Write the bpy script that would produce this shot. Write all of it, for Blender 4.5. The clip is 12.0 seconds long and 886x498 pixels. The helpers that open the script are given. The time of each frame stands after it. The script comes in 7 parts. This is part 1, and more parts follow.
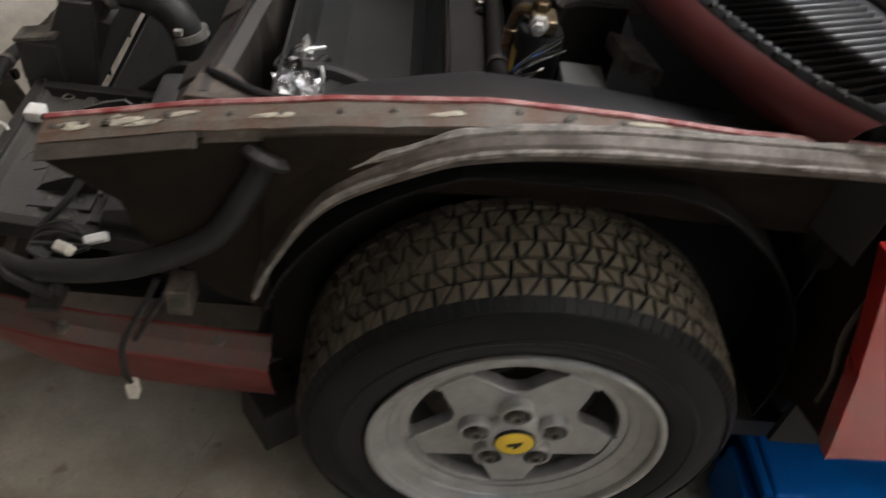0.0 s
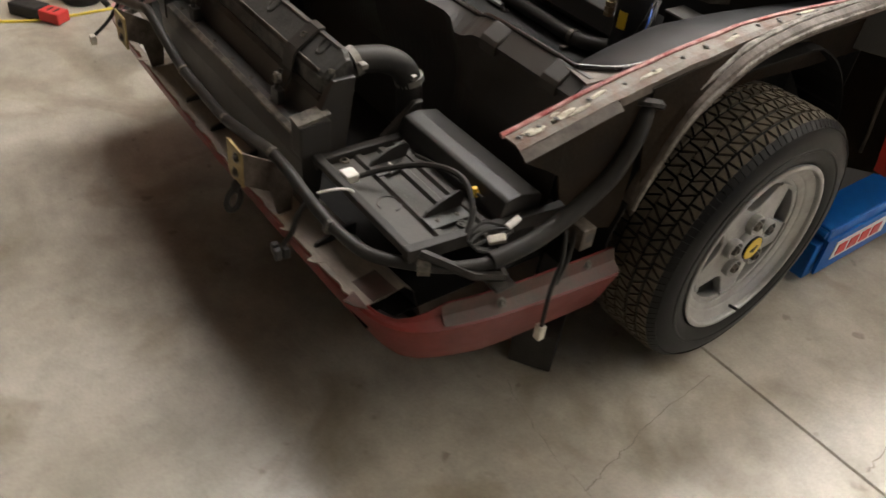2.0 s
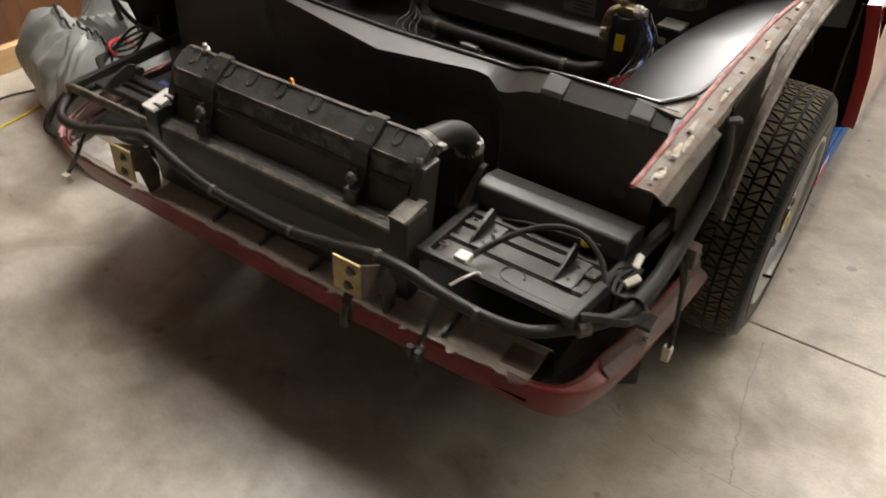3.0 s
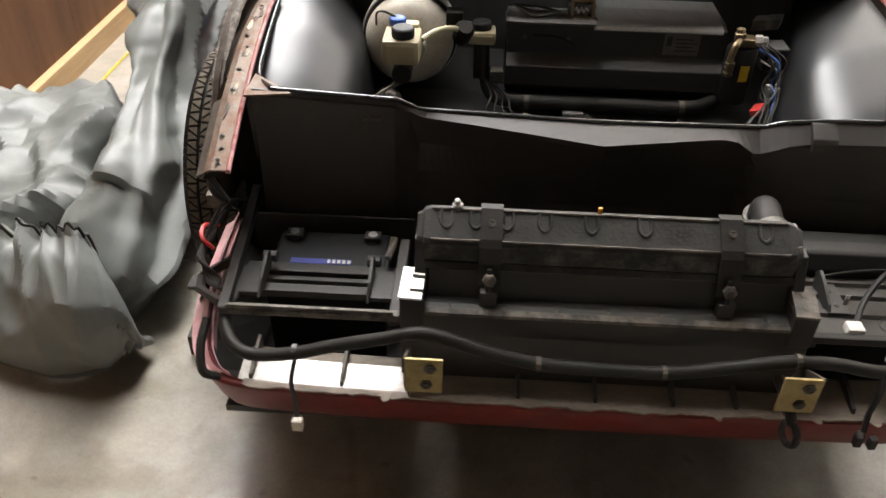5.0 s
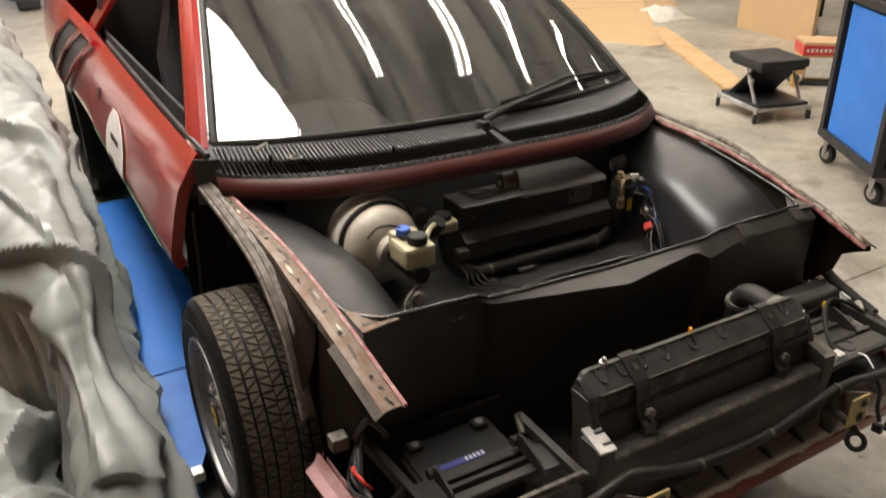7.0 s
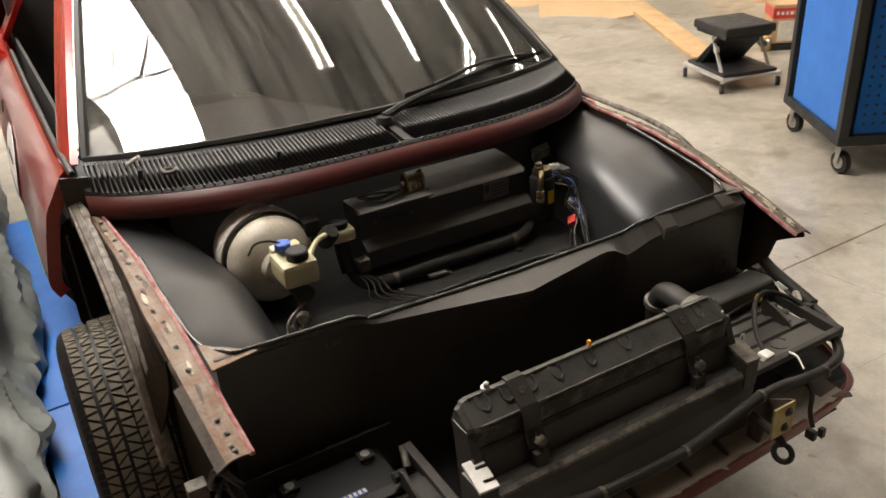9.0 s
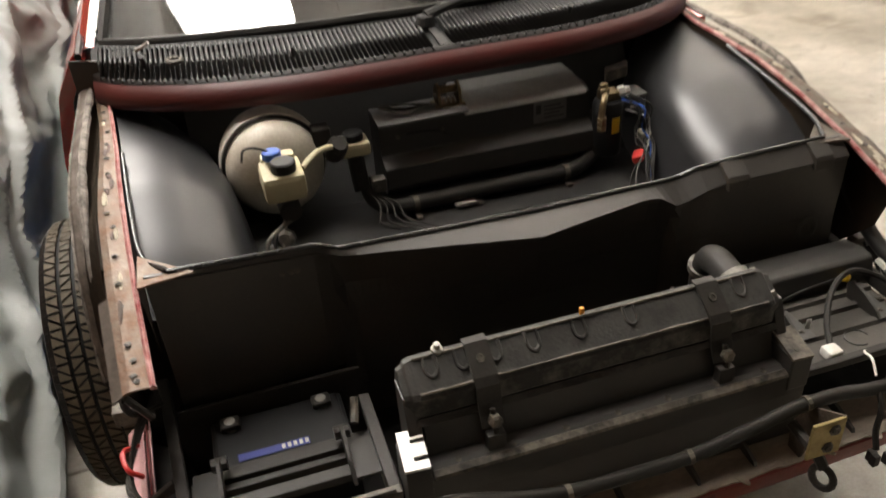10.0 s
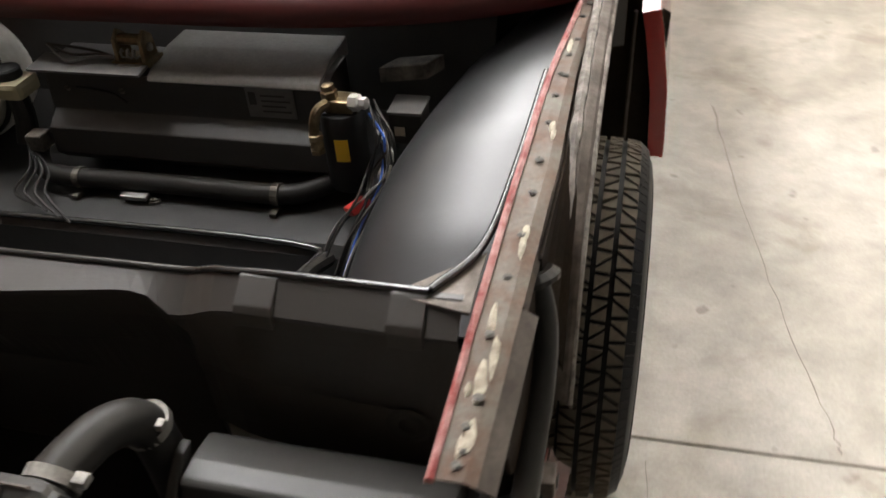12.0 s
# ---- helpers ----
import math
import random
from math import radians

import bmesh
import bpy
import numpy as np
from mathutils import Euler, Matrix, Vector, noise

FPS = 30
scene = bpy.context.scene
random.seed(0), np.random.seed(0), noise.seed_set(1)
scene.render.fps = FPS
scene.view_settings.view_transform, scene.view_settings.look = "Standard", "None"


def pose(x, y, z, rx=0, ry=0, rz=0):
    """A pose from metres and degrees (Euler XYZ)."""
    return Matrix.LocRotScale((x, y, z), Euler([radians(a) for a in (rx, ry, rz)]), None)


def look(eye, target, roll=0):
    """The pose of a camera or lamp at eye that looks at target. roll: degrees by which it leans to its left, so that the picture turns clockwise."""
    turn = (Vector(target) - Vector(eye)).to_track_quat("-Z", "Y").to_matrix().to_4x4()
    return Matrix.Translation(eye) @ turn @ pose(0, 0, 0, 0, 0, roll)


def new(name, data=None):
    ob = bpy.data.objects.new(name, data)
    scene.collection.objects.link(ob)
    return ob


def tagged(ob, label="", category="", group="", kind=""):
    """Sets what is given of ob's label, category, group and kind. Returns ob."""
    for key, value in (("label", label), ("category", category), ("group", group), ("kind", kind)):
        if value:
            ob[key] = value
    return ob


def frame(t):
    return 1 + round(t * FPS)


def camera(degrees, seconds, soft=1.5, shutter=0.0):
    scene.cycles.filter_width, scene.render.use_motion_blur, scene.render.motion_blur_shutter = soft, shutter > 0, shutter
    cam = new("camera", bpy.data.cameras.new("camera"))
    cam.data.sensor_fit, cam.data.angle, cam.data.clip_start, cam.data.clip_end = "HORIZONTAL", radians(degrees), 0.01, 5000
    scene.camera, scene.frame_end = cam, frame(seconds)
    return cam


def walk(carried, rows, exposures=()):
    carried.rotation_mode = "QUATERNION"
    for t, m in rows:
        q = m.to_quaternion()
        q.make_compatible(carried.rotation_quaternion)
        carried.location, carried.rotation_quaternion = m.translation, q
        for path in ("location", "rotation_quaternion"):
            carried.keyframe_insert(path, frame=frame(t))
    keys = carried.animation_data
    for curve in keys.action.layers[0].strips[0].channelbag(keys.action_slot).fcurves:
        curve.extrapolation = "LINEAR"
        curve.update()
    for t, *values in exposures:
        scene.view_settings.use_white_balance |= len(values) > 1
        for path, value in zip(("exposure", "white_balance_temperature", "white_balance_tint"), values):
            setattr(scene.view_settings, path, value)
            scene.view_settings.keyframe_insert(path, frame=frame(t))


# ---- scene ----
cam = camera(58.5, 12.0, shutter=0.35)
PATH = [
    (0, (1.374, -0.21, 1.205), (-0.047, -0.036, -0.191), 10.0),
    (0.5, (1.449, -0.532, 1.181), (0.103, -0.146, -0.247), 12.2),
    (1, (1.547, -0.828, 1.211), (0.255, -0.202, -0.181), 11.6),
    (1.5, (1.524, -1.077, 1.223), (0.274, -0.225, -0.085), 10.1),
    (2, (1.389, -1.316, 1.246), (0.208, -0.303, -0.012), 7.3),
    (2.5, (1.227, -1.527, 1.282), (0.129, -0.396, 0.051), 3.3),
    (3, (0.968, -1.62, 1.306), (0.101, -0.297, 0.082), 2.0),
    (3.5, (0.708, -1.69, 1.34), (-0.097, -0.286, 0.165), -0.2),
    (3.7, (0.585, -1.712, 1.333), (-0.144, -0.292, 0.128), -0.9),
    (5.3, (-0.397, -1.726, 1.37), (-0.286, -0.12, 0.182), 1.6),
    (5.5, (-0.518, -1.731, 1.385), (-0.274, -0.145, 0.19), 2.7),
    (6, (-0.779, -1.644, 1.394), (-0.29, -0.132, 0.18), 3.3),
    (6.3, (-0.894, -1.616, 1.452), (-0.275, -0.063, 0.354), 1.4),
    (6.5, (-0.971, -1.6, 1.462), (-0.237, -0.039, 0.449), 0.8),
    (7, (-1.125, -1.605, 1.518), (-0.249, -0.04, 0.632), -1.0),
    (7.2, (-1.154, -1.606, 1.535), (-0.261, -0.019, 0.708), -1.9),
    (8.8, (-0.891, -1.586, 1.497), (0.0, -0.036, 0.601), -4.6),
    (9, (-0.816, -1.583, 1.491), (0.036, -0.029, 0.564), -4.4),
    (9.5, (-0.63, -1.575, 1.439), (0.05, 0.025, 0.45), -4.1),
    (10, (-0.449, -1.504, 1.384), (-0.015, 0.117, 0.295), -5.2),
    (10.5, (-0.15, -1.415, 1.336), (0.059, 0.08, 0.024), -8.1),
    (11, (0.21, -1.335, 1.285), (0.291, 0.162, -0.039), -5.1),
    (11.5, (0.547, -1.152, 1.220), (0.444, 0.365, -0.065), -6.8),
    (12, (0.787, -0.979, 1.220), (0.352, 0.516, -0.011), -5.3),
]
EXPOSURES = [(0.0, -0.40, 5950, 10), (0.5, -0.22, 6350, 10), (1.0, 0.06, 5950, 10), (1.5, -0.10, 6300, 10), (2.0, 0.0, 6500, 10), (3.0, 0.24, 6550, 10), (3.7, 0.26, 6550, 10),
             (5.3, 0.22, 6250, 10), (6.0, 0.14, 6400, 10), (7.2, -0.12, 6800, 10), (8.8, -0.14, 6850, 10), (10.5, 0.12, 6600, 10), (11.3, 0.16, 6350, 10), (12.0, 0.14, 6250, 10)]
walk(cam, [(t, look(eye, target, roll)) for t, eye, target, roll in PATH], EXPOSURES)

# ---- light ----
world = bpy.data.worlds.new("world")
scene.world = world
world.use_nodes = True
world.node_tree.nodes["Background"].inputs[0].default_value = (0.55, 0.62, 0.72, 1)
world.node_tree.nodes["Background"].inputs[1].default_value = 0.05


# ---- materials ----
def material(name, base, rough=0.5, metal=0.0, second=None, scale=12.0, amount=0.5, sharp=0.25, fine=0.0, bump=0.0,
             grain=180.0, rough2=None, coat=0.0, spec=0.5, stretch=(1, 1, 1), random_tint=0.0, dust_and_light=None, dust_and_light_from=(0.30, 0.80)):
    """A surface with a base colour, a second colour in blotches (wear, dust, rust), fine grain and a bump."""
    m = bpy.data.materials.new(name)
    m.use_nodes = True
    nt = m.node_tree
    b = nt.nodes["Principled BSDF"]
    b.inputs["Roughness"].default_value = rough
    b.inputs["Metallic"].default_value = metal
    b.inputs["Coat Weight"].default_value = coat
    b.inputs["Coat Roughness"].default_value = 0.15
    b.inputs["Specular IOR Level"].default_value = spec
    co = nt.nodes.new("ShaderNodeTexCoord")
    mp = nt.nodes.new("ShaderNodeMapping")
    mp.inputs["Scale"].default_value = stretch
    nt.links.new(co.outputs["Object"], mp.inputs[0])
    n1 = nt.nodes.new("ShaderNodeTexNoise")
    n1.inputs["Scale"].default_value = scale
    n1.inputs["Detail"].default_value = 8
    n1.inputs["Roughness"].default_value = 0.65
    nt.links.new(mp.outputs[0], n1.inputs["Vector"])
    n2 = nt.nodes.new("ShaderNodeTexNoise")
    n2.inputs["Scale"].default_value = grain
    n2.inputs["Detail"].default_value = 4
    nt.links.new(mp.outputs[0], n2.inputs["Vector"])
    rmp = nt.nodes.new("ShaderNodeMapRange")
    rmp.inputs[1].default_value = 0.5 + (0.5 - amount) * 0.5 - sharp * 0.5
    rmp.inputs[2].default_value = 0.5 + (0.5 - amount) * 0.5 + sharp * 0.5
    nt.links.new(n1.outputs["Fac"], rmp.inputs[0])
    mix = nt.nodes.new("ShaderNodeMix")
    mix.data_type = "RGBA"
    c2 = second if second else tuple(min(1, c * 1.3 + 0.004) for c in base)
    mix.inputs[6].default_value = (*base, 1)
    mix.inputs[7].default_value = (*c2, 1)
    nt.links.new(rmp.outputs[0], mix.inputs[0])
    last = mix.outputs[2]
    if fine:
        fr = nt.nodes.new("ShaderNodeMapRange")
        fr.inputs[3].default_value = 1 - fine
        fr.inputs[4].default_value = 1 + fine
        nt.links.new(n2.outputs["Fac"], fr.inputs[0])
        mul = nt.nodes.new("ShaderNodeVectorMath")
        mul.operation = "SCALE"
        nt.links.new(last, mul.inputs[0])
        nt.links.new(fr.outputs[0], mul.inputs["Scale"])
        last = mul.outputs[0]
    if random_tint:
        oi = nt.nodes.new("ShaderNodeObjectInfo")
        rr = nt.nodes.new("ShaderNodeMapRange")
        rr.inputs[3].default_value = 1 - random_tint
        rr.inputs[4].default_value = 1 + random_tint
        nt.links.new(oi.outputs["Random"], rr.inputs[0])
        mul = nt.nodes.new("ShaderNodeVectorMath")
        mul.operation = "SCALE"
        nt.links.new(last, mul.inputs[0])
        nt.links.new(rr.outputs[0], mul.inputs["Scale"])
        last = mul.outputs[0]
    if dust_and_light:
        # settled dust and overhead light painted on upward faces, patchy like the wear
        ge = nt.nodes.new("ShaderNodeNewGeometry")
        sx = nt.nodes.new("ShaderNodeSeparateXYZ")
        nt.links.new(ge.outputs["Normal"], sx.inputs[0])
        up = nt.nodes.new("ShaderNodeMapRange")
        up.inputs[1].default_value, up.inputs[2].default_value = dust_and_light_from
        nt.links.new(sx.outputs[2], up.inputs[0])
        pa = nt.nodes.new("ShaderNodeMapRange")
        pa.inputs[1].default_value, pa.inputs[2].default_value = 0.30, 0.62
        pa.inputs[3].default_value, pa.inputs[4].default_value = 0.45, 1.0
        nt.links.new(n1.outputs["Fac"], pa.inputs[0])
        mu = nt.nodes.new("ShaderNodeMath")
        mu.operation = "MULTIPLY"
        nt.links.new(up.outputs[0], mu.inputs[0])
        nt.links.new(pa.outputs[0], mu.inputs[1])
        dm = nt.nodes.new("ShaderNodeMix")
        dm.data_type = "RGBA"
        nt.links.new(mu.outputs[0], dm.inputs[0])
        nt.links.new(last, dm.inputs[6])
        dm.inputs[7].default_value = (*dust_and_light, 1)
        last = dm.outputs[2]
    nt.links.new(last, b.inputs["Base Color"])
    r2 = nt.nodes.new("ShaderNodeMapRange")
    r2.inputs[3].default_value = rough
    r2.inputs[4].default_value = rough2 if rough2 is not None else min(1, rough + 0.15)
    nt.links.new(rmp.outputs[0], r2.inputs[0])
    nt.links.new(r2.outputs[0], b.inputs["Roughness"])
    if bump:
        bp = nt.nodes.new("ShaderNodeBump")
        bp.inputs["Strength"].default_value = min(1.0, bump)
        bp.inputs["Distance"].default_value = 0.002
        add = nt.nodes.new("ShaderNodeMath")
        add.operation = "ADD"
        nt.links.new(n1.outputs["Fac"], add.inputs[0])
        nt.links.new(n2.outputs["Fac"], add.inputs[1])
        nt.links.new(add.outputs[0], bp.inputs["Height"])
        nt.links.new(bp.outputs[0], b.inputs["Normal"])
    return m


def concrete_material():
    """Old workshop concrete: grey-beige slab with cloudy wear, dark oil stains and fine pits."""
    m = bpy.data.materials.new("concrete")
    m.use_nodes = True
    nt = m.node_tree
    b = nt.nodes["Principled BSDF"]
    co = nt.nodes.new("ShaderNodeTexCoord")

    def noise_node(scale, detail=8, rough=0.6, distort=0.0):
        n = nt.nodes.new("ShaderNodeTexNoise")
        n.inputs["Scale"].default_value = scale
        n.inputs["Detail"].default_value = detail
        n.inputs["Roughness"].default_value = rough
        n.inputs["Distortion"].default_value = distort
        nt.links.new(co.outputs["Object"], n.inputs["Vector"])
        return n.outputs["Fac"]

    def ramp(src, stops):
        r = nt.nodes.new("ShaderNodeValToRGB")
        e = r.color_ramp.elements
        e[0].position, e[0].color = stops[0][0], (*stops[0][1], 1)
        e[1].position, e[1].color = stops[-1][0], (*stops[-1][1], 1)
        for p, c in stops[1:-1]:
            k = e.new(p)
            k.color = (*c, 1)
        nt.links.new(src, r.inputs[0])
        return r.outputs[0]

    def times(a, c, f=1.0):
        x = nt.nodes.new("ShaderNodeMix")
        x.data_type, x.blend_type = "RGBA", "MULTIPLY"
        x.inputs[0].default_value = f
        nt.links.new(a, x.inputs[6])
        nt.links.new(c, x.inputs[7])
        return x.outputs[2]

    base = ramp(noise_node(1.6, 10, 0.62, 0.6), [(0.32, (0.275, 0.248, 0.205)), (0.5, (0.405, 0.372, 0.318)), (0.68, (0.52, 0.488, 0.434))])
    mott = ramp(noise_node(9, 8, 0.7), [(0.32, (0.74, 0.735, 0.70)), (0.62, (1.04, 1.03, 1.0))])
    fine = ramp(noise_node(140, 3, 0.7), [(0.3, (0.86, 0.86, 0.86)), (0.6, (1.0, 1.0, 1.0))])
    stain = ramp(noise_node(3.1, 5, 0.5, 1.0), [(0.56, (1, 1, 1)), (0.65, (0.78, 0.75, 0.70)), (0.78, (0.54, 0.50, 0.45))])
    spots = ramp(noise_node(17, 2, 0.4), [(0.70, (1, 1, 1)), (0.76, (0.62, 0.60, 0.57))])
    col = times(times(times(times(base, mott), fine), stain), spots)
    nt.links.new(col, b.inputs["Base Color"])
    b.inputs["Specular IOR Level"].default_value = 0.75
    rg = nt.nodes.new("ShaderNodeMapRange")
    rg.inputs[3].default_value, rg.inputs[4].default_value = 0.25, 0.36
    nt.links.new(noise_node(5, 6), rg.inputs[0])
    nt.links.new(rg.outputs[0], b.inputs["Roughness"])
    bp = nt.nodes.new("ShaderNodeBump")
    bp.inputs["Strength"].default_value, bp.inputs["Distance"].default_value = 0.25, 0.002
    nt.links.new(noise_node(90, 6), bp.inputs["Height"])
    nt.links.new(bp.outputs[0], b.inputs["Normal"])
    return m


def wood_material(name, a, c, scale=3.0, rough=0.55, stretch=(1, 0.08, 1)):
    m = material(name, a, rough, second=c, scale=scale, amount=0.5, sharp=0.35, fine=0.22, bump=0.25, grain=60, stretch=stretch)
    return m


def emission(name, colour, power):
    m = bpy.data.materials.new(name)
    m.use_nodes = True
    nt = m.node_tree
    nt.nodes.remove(nt.nodes["Principled BSDF"])
    e = nt.nodes.new("ShaderNodeEmission")
    e.inputs[0].default_value = (*colour, 1)
    e.inputs[1].default_value = power
    nt.links.new(e.outputs[0], nt.nodes["Material Output"].inputs[0])
    return m


def glass_material(name, tint=(0.85, 0.9, 0.88), rough=0.01):
    """Laminated glass: mostly clear, with a mirror sheen that grows at grazing angles."""
    m = bpy.data.materials.new(name)
    m.use_nodes = True
    nt = m.node_tree
    nt.nodes.remove(nt.nodes["Principled BSDF"])
    tr = nt.nodes.new("ShaderNodeBsdfTransparent")
    tr.inputs[0].default_value = (*tint, 1)
    gl = nt.nodes.new("ShaderNodeBsdfGlossy")
    gl.inputs["Roughness"].default_value = rough
    fr = nt.nodes.new("ShaderNodeFresnel")
    fr.inputs[0].default_value = 1.55
    mx = nt.nodes.new("ShaderNodeMath")
    mx.operation = "MULTIPLY_ADD"
    mx.inputs[1].default_value, mx.inputs[2].default_value = 1.15, 0.015
    nt.links.new(fr.outputs[0], mx.inputs[0])
    sh = nt.nodes.new("ShaderNodeMixShader")
    nt.links.new(mx.outputs[0], sh.inputs[0])
    nt.links.new(tr.outputs[0], sh.inputs[1])
    nt.links.new(gl.outputs[0], sh.inputs[2])
    # a thin film of dust, doubling as the roof's grey reflection
    df = nt.nodes.new("ShaderNodeBsdfDiffuse")
    df.inputs[0].default_value = (0.55, 0.52, 0.47, 1)
    nz = nt.nodes.new("ShaderNodeTexNoise")
    nz.inputs["Scale"].default_value = 1.0
    nz.inputs["Detail"].default_value = 7
    nz.inputs["Roughness"].default_value = 0.62
    # wiped streaks that run up the glass
    tc = nt.nodes.new("ShaderNodeTexCoord")
    sm = nt.nodes.new("ShaderNodeMapping")
    sm.inputs["Scale"].default_value = (26.0, 1.3, 1.3)
    nt.links.new(tc.outputs["Object"], sm.inputs[0])
    nt.links.new(sm.outputs[0], nz.inputs["Vector"])
    rm = nt.nodes.new("ShaderNodeMapRange")
    rm.inputs[1].default_value, rm.inputs[2].default_value = 0.36, 0.72
    rm.inputs[3].default_value, rm.inputs[4].default_value = 0.008, 0.075
    nt.links.new(nz.outputs["Fac"], rm.inputs[0])
    s2 = nt.nodes.new("ShaderNodeMixShader")
    nt.links.new(rm.outputs[0], s2.inputs[0])
    nt.links.new(sh.outputs[0], s2.inputs[1])
    nt.links.new(df.outputs[0], s2.inputs[2])
    nt.links.new(s2.outputs[0], nt.nodes["Material Output"].inputs[0])
    return m


M_CONCRETE = concrete_material()
M_CRACK = material("crack", (0.20, 0.178, 0.148), 0.9)
M_BLACK = material("black_chassis_paint", (0.0243, 0.0232, 0.0216), 0.38, second=(0.0324, 0.0277, 0.0230), scale=7, amount=0.42, sharp=0.5, fine=0.15, bump=0.06, rough2=0.52, spec=0.45, dust_and_light=(0.072, 0.069, 0.064))
M_PANEL = material("black_panel_paint", (0.0285, 0.0252, 0.0213), 0.38, second=(0.0510, 0.0435, 0.0345), scale=6, amount=0.45, sharp=0.5, fine=0.25, bump=0.08, rough2=0.50, spec=0.5, dust_and_light=(0.048, 0.044, 0.040), dust_and_light_from=(0.30, 0.80))
M_LINER = material("black_liner_plastic", (0.019, 0.019, 0.0198), 0.31, second=(0.030, 0.030, 0.0305), scale=5, amount=0.4, sharp=0.6, fine=0.12, bump=0.06, grain=400, rough2=0.42, spec=0.5)
M_DIRTY = material("dusty_black_metal", (0.019, 0.0185, 0.018), 0.40, second=(0.040, 0.035, 0.029), scale=16, amount=0.42, sharp=0.45, fine=0.35, bump=0.22, spec=0.24, dust_and_light=(0.028, 0.025, 0.0215))
M_TRAY = material("brown_dusted_tray_steel", (0.030, 0.028, 0.025), 0.45, second=(0.062, 0.055, 0.046), scale=13, amount=0.46, sharp=0.4, fine=0.3, bump=0.2, spec=0.35, dust_and_light=(0.066, 0.060, 0.052))
M_TANK = material("worn_black_tank", (0.017, 0.0166, 0.0155), 0.42, second=(0.105, 0.100, 0.090), scale=26, amount=0.40, sharp=0.22, fine=0.45, bump=0.4, spec=0.22, dust_and_light=(0.052, 0.050, 0.046))
M_WORN = material("worn_edge_metal", (0.030, 0.027, 0.023), 0.5, second=(0.20, 0.175, 0.14), scale=35, amount=0.42, sharp=0.35, fine=0.3, bump=0.25, metal=0.3)
M_RAIL = material("rusty_bare_steel", (0.155, 0.120, 0.090), 0.5, second=(0.125, 0.058, 0.028), scale=26, amount=0.46, sharp=0.3, fine=0.35, bump=0.35, metal=0.3)
M_RAILGREY = material("scraped_grey_steel", (0.128, 0.106, 0.086), 0.5, second=(0.048, 0.035, 0.025), scale=24, amount=0.56, sharp=0.3, fine=0.3, bump=0.4, metal=0.25)
M_RAILGREEN = material("primed_grey_green_rail", (0.128, 0.118, 0.094), 0.5, second=(0.105, 0.058, 0.036), scale=22, amount=0.52, sharp=0.3, fine=0.35, bump=0.4, metal=0.15)
M_FLANGE = material("dull_brown_steel", (0.085, 0.070, 0.055), 0.55, second=(0.045, 0.034, 0.026), scale=24, amount=0.5, sharp=0.4, fine=0.3, bump=0.25, metal=0.2)
M_SEAL = material("old_seam_sealer", (0.30, 0.27, 0.235), 0.7, second=(0.06, 0.05, 0.042), scale=40, amount=0.5, sharp=0.35, fine=0.35, bump=0.9)
M_PUTTY = material("cream_filler_paint", (0.48, 0.43, 0.33), 0.7, second=(0.20, 0.17, 0.13), scale=60, amount=0.4, sharp=0.3, fine=0.2, bump=0.5)
M_UNDER = material("brown_black_underseal", (0.0131, 0.0112, 0.0090), 0.62, second=(0.0300, 0.0200, 0.0125), scale=8, amount=0.42, sharp=0.5, fine=0.3, bump=0.35, spec=0.05)
M_HOUSING = material("matt_black_housing", (0.0128, 0.0125, 0.0118), 0.9, second=(0.0224, 0.0208, 0.0192), scale=9, amount=0.4, sharp=0.5, fine=0.3, bump=0.2, spec=0.08)
M_RED = material("red_car_paint", (0.34, 0.020, 0.017), 0.16, second=(0.29, 0.018, 0.015), scale=3, amount=0.4, sharp=0.6, coat=1.0, bump=0.0)
M_REDDULL = material("dull_dusty_red_paint", (0.172, 0.018, 0.014), 0.34, second=(0.130, 0.026, 0.020), scale=18, amount=0.45, sharp=0.5, fine=0.2, bump=0.08)
# red taken darker to carry the shade on the scuttle lip
M_REDVAL = material("shade_darkened_scuttle_red", (0.078, 0.0085, 0.007), 0.40, second=(0.055, 0.0105, 0.0085), scale=9, amount=0.42, sharp=0.5, fine=0.15, bump=0.05)
# the pale pink blotches carry the lip's glare as well as chips
M_REDEDGE = material("chipped_red_edge_glare", (0.21, 0.030, 0.028), 0.34, second=(0.46, 0.26, 0.24), scale=38, amount=0.48, sharp=0.3, fine=0.2, bump=0.2)
M_REDBROWN = material("red_brown_flange", (0.092, 0.036, 0.026), 0.55, second=(0.062, 0.050, 0.039), scale=24, amount=0.55, sharp=0.4, fine=0.25, bump=0.2)
M_PINK = material("pale_oversprayed_red", (0.52, 0.25, 0.25), 0.4, second=(0.62, 0.43, 0.43), scale=14, amount=0.5, sharp=0.4, fine=0.15)
M_RUBBER = material("tyre_rubber", (0.0085, 0.0084, 0.0084), 0.40, second=(0.014, 0.0136, 0.013), scale=10, amount=0.4, sharp=0.5, fine=0.2, bump=0.1, rough2=0.50, spec=0.12)
M_TREAD = material("dusty_tread_rubber", (0.050, 0.042, 0.030), 0.62, second=(0.125, 0.104, 0.072), scale=7, amount=0.5, sharp=0.5, fine=0.25, bump=0.2, spec=0.3)
M_HOSE = material("black_rubber_hose", (0.018, 0.0176, 0.017), 0.42, second=(0.032, 0.030, 0.027), scale=20, amount=0.42, sharp=0.5, fine=0.25, bump=0.1, spec=0.2, dust_and_light=(0.028, 0.0255, 0.022))
M_ALLOY = material("painted_silver_alloy", (0.42, 0.415, 0.40), 0.34, metal=0.55, second=(0.22, 0.212, 0.198), scale=14, amount=0.4, sharp=0.6, fine=0.08, bump=0.04)
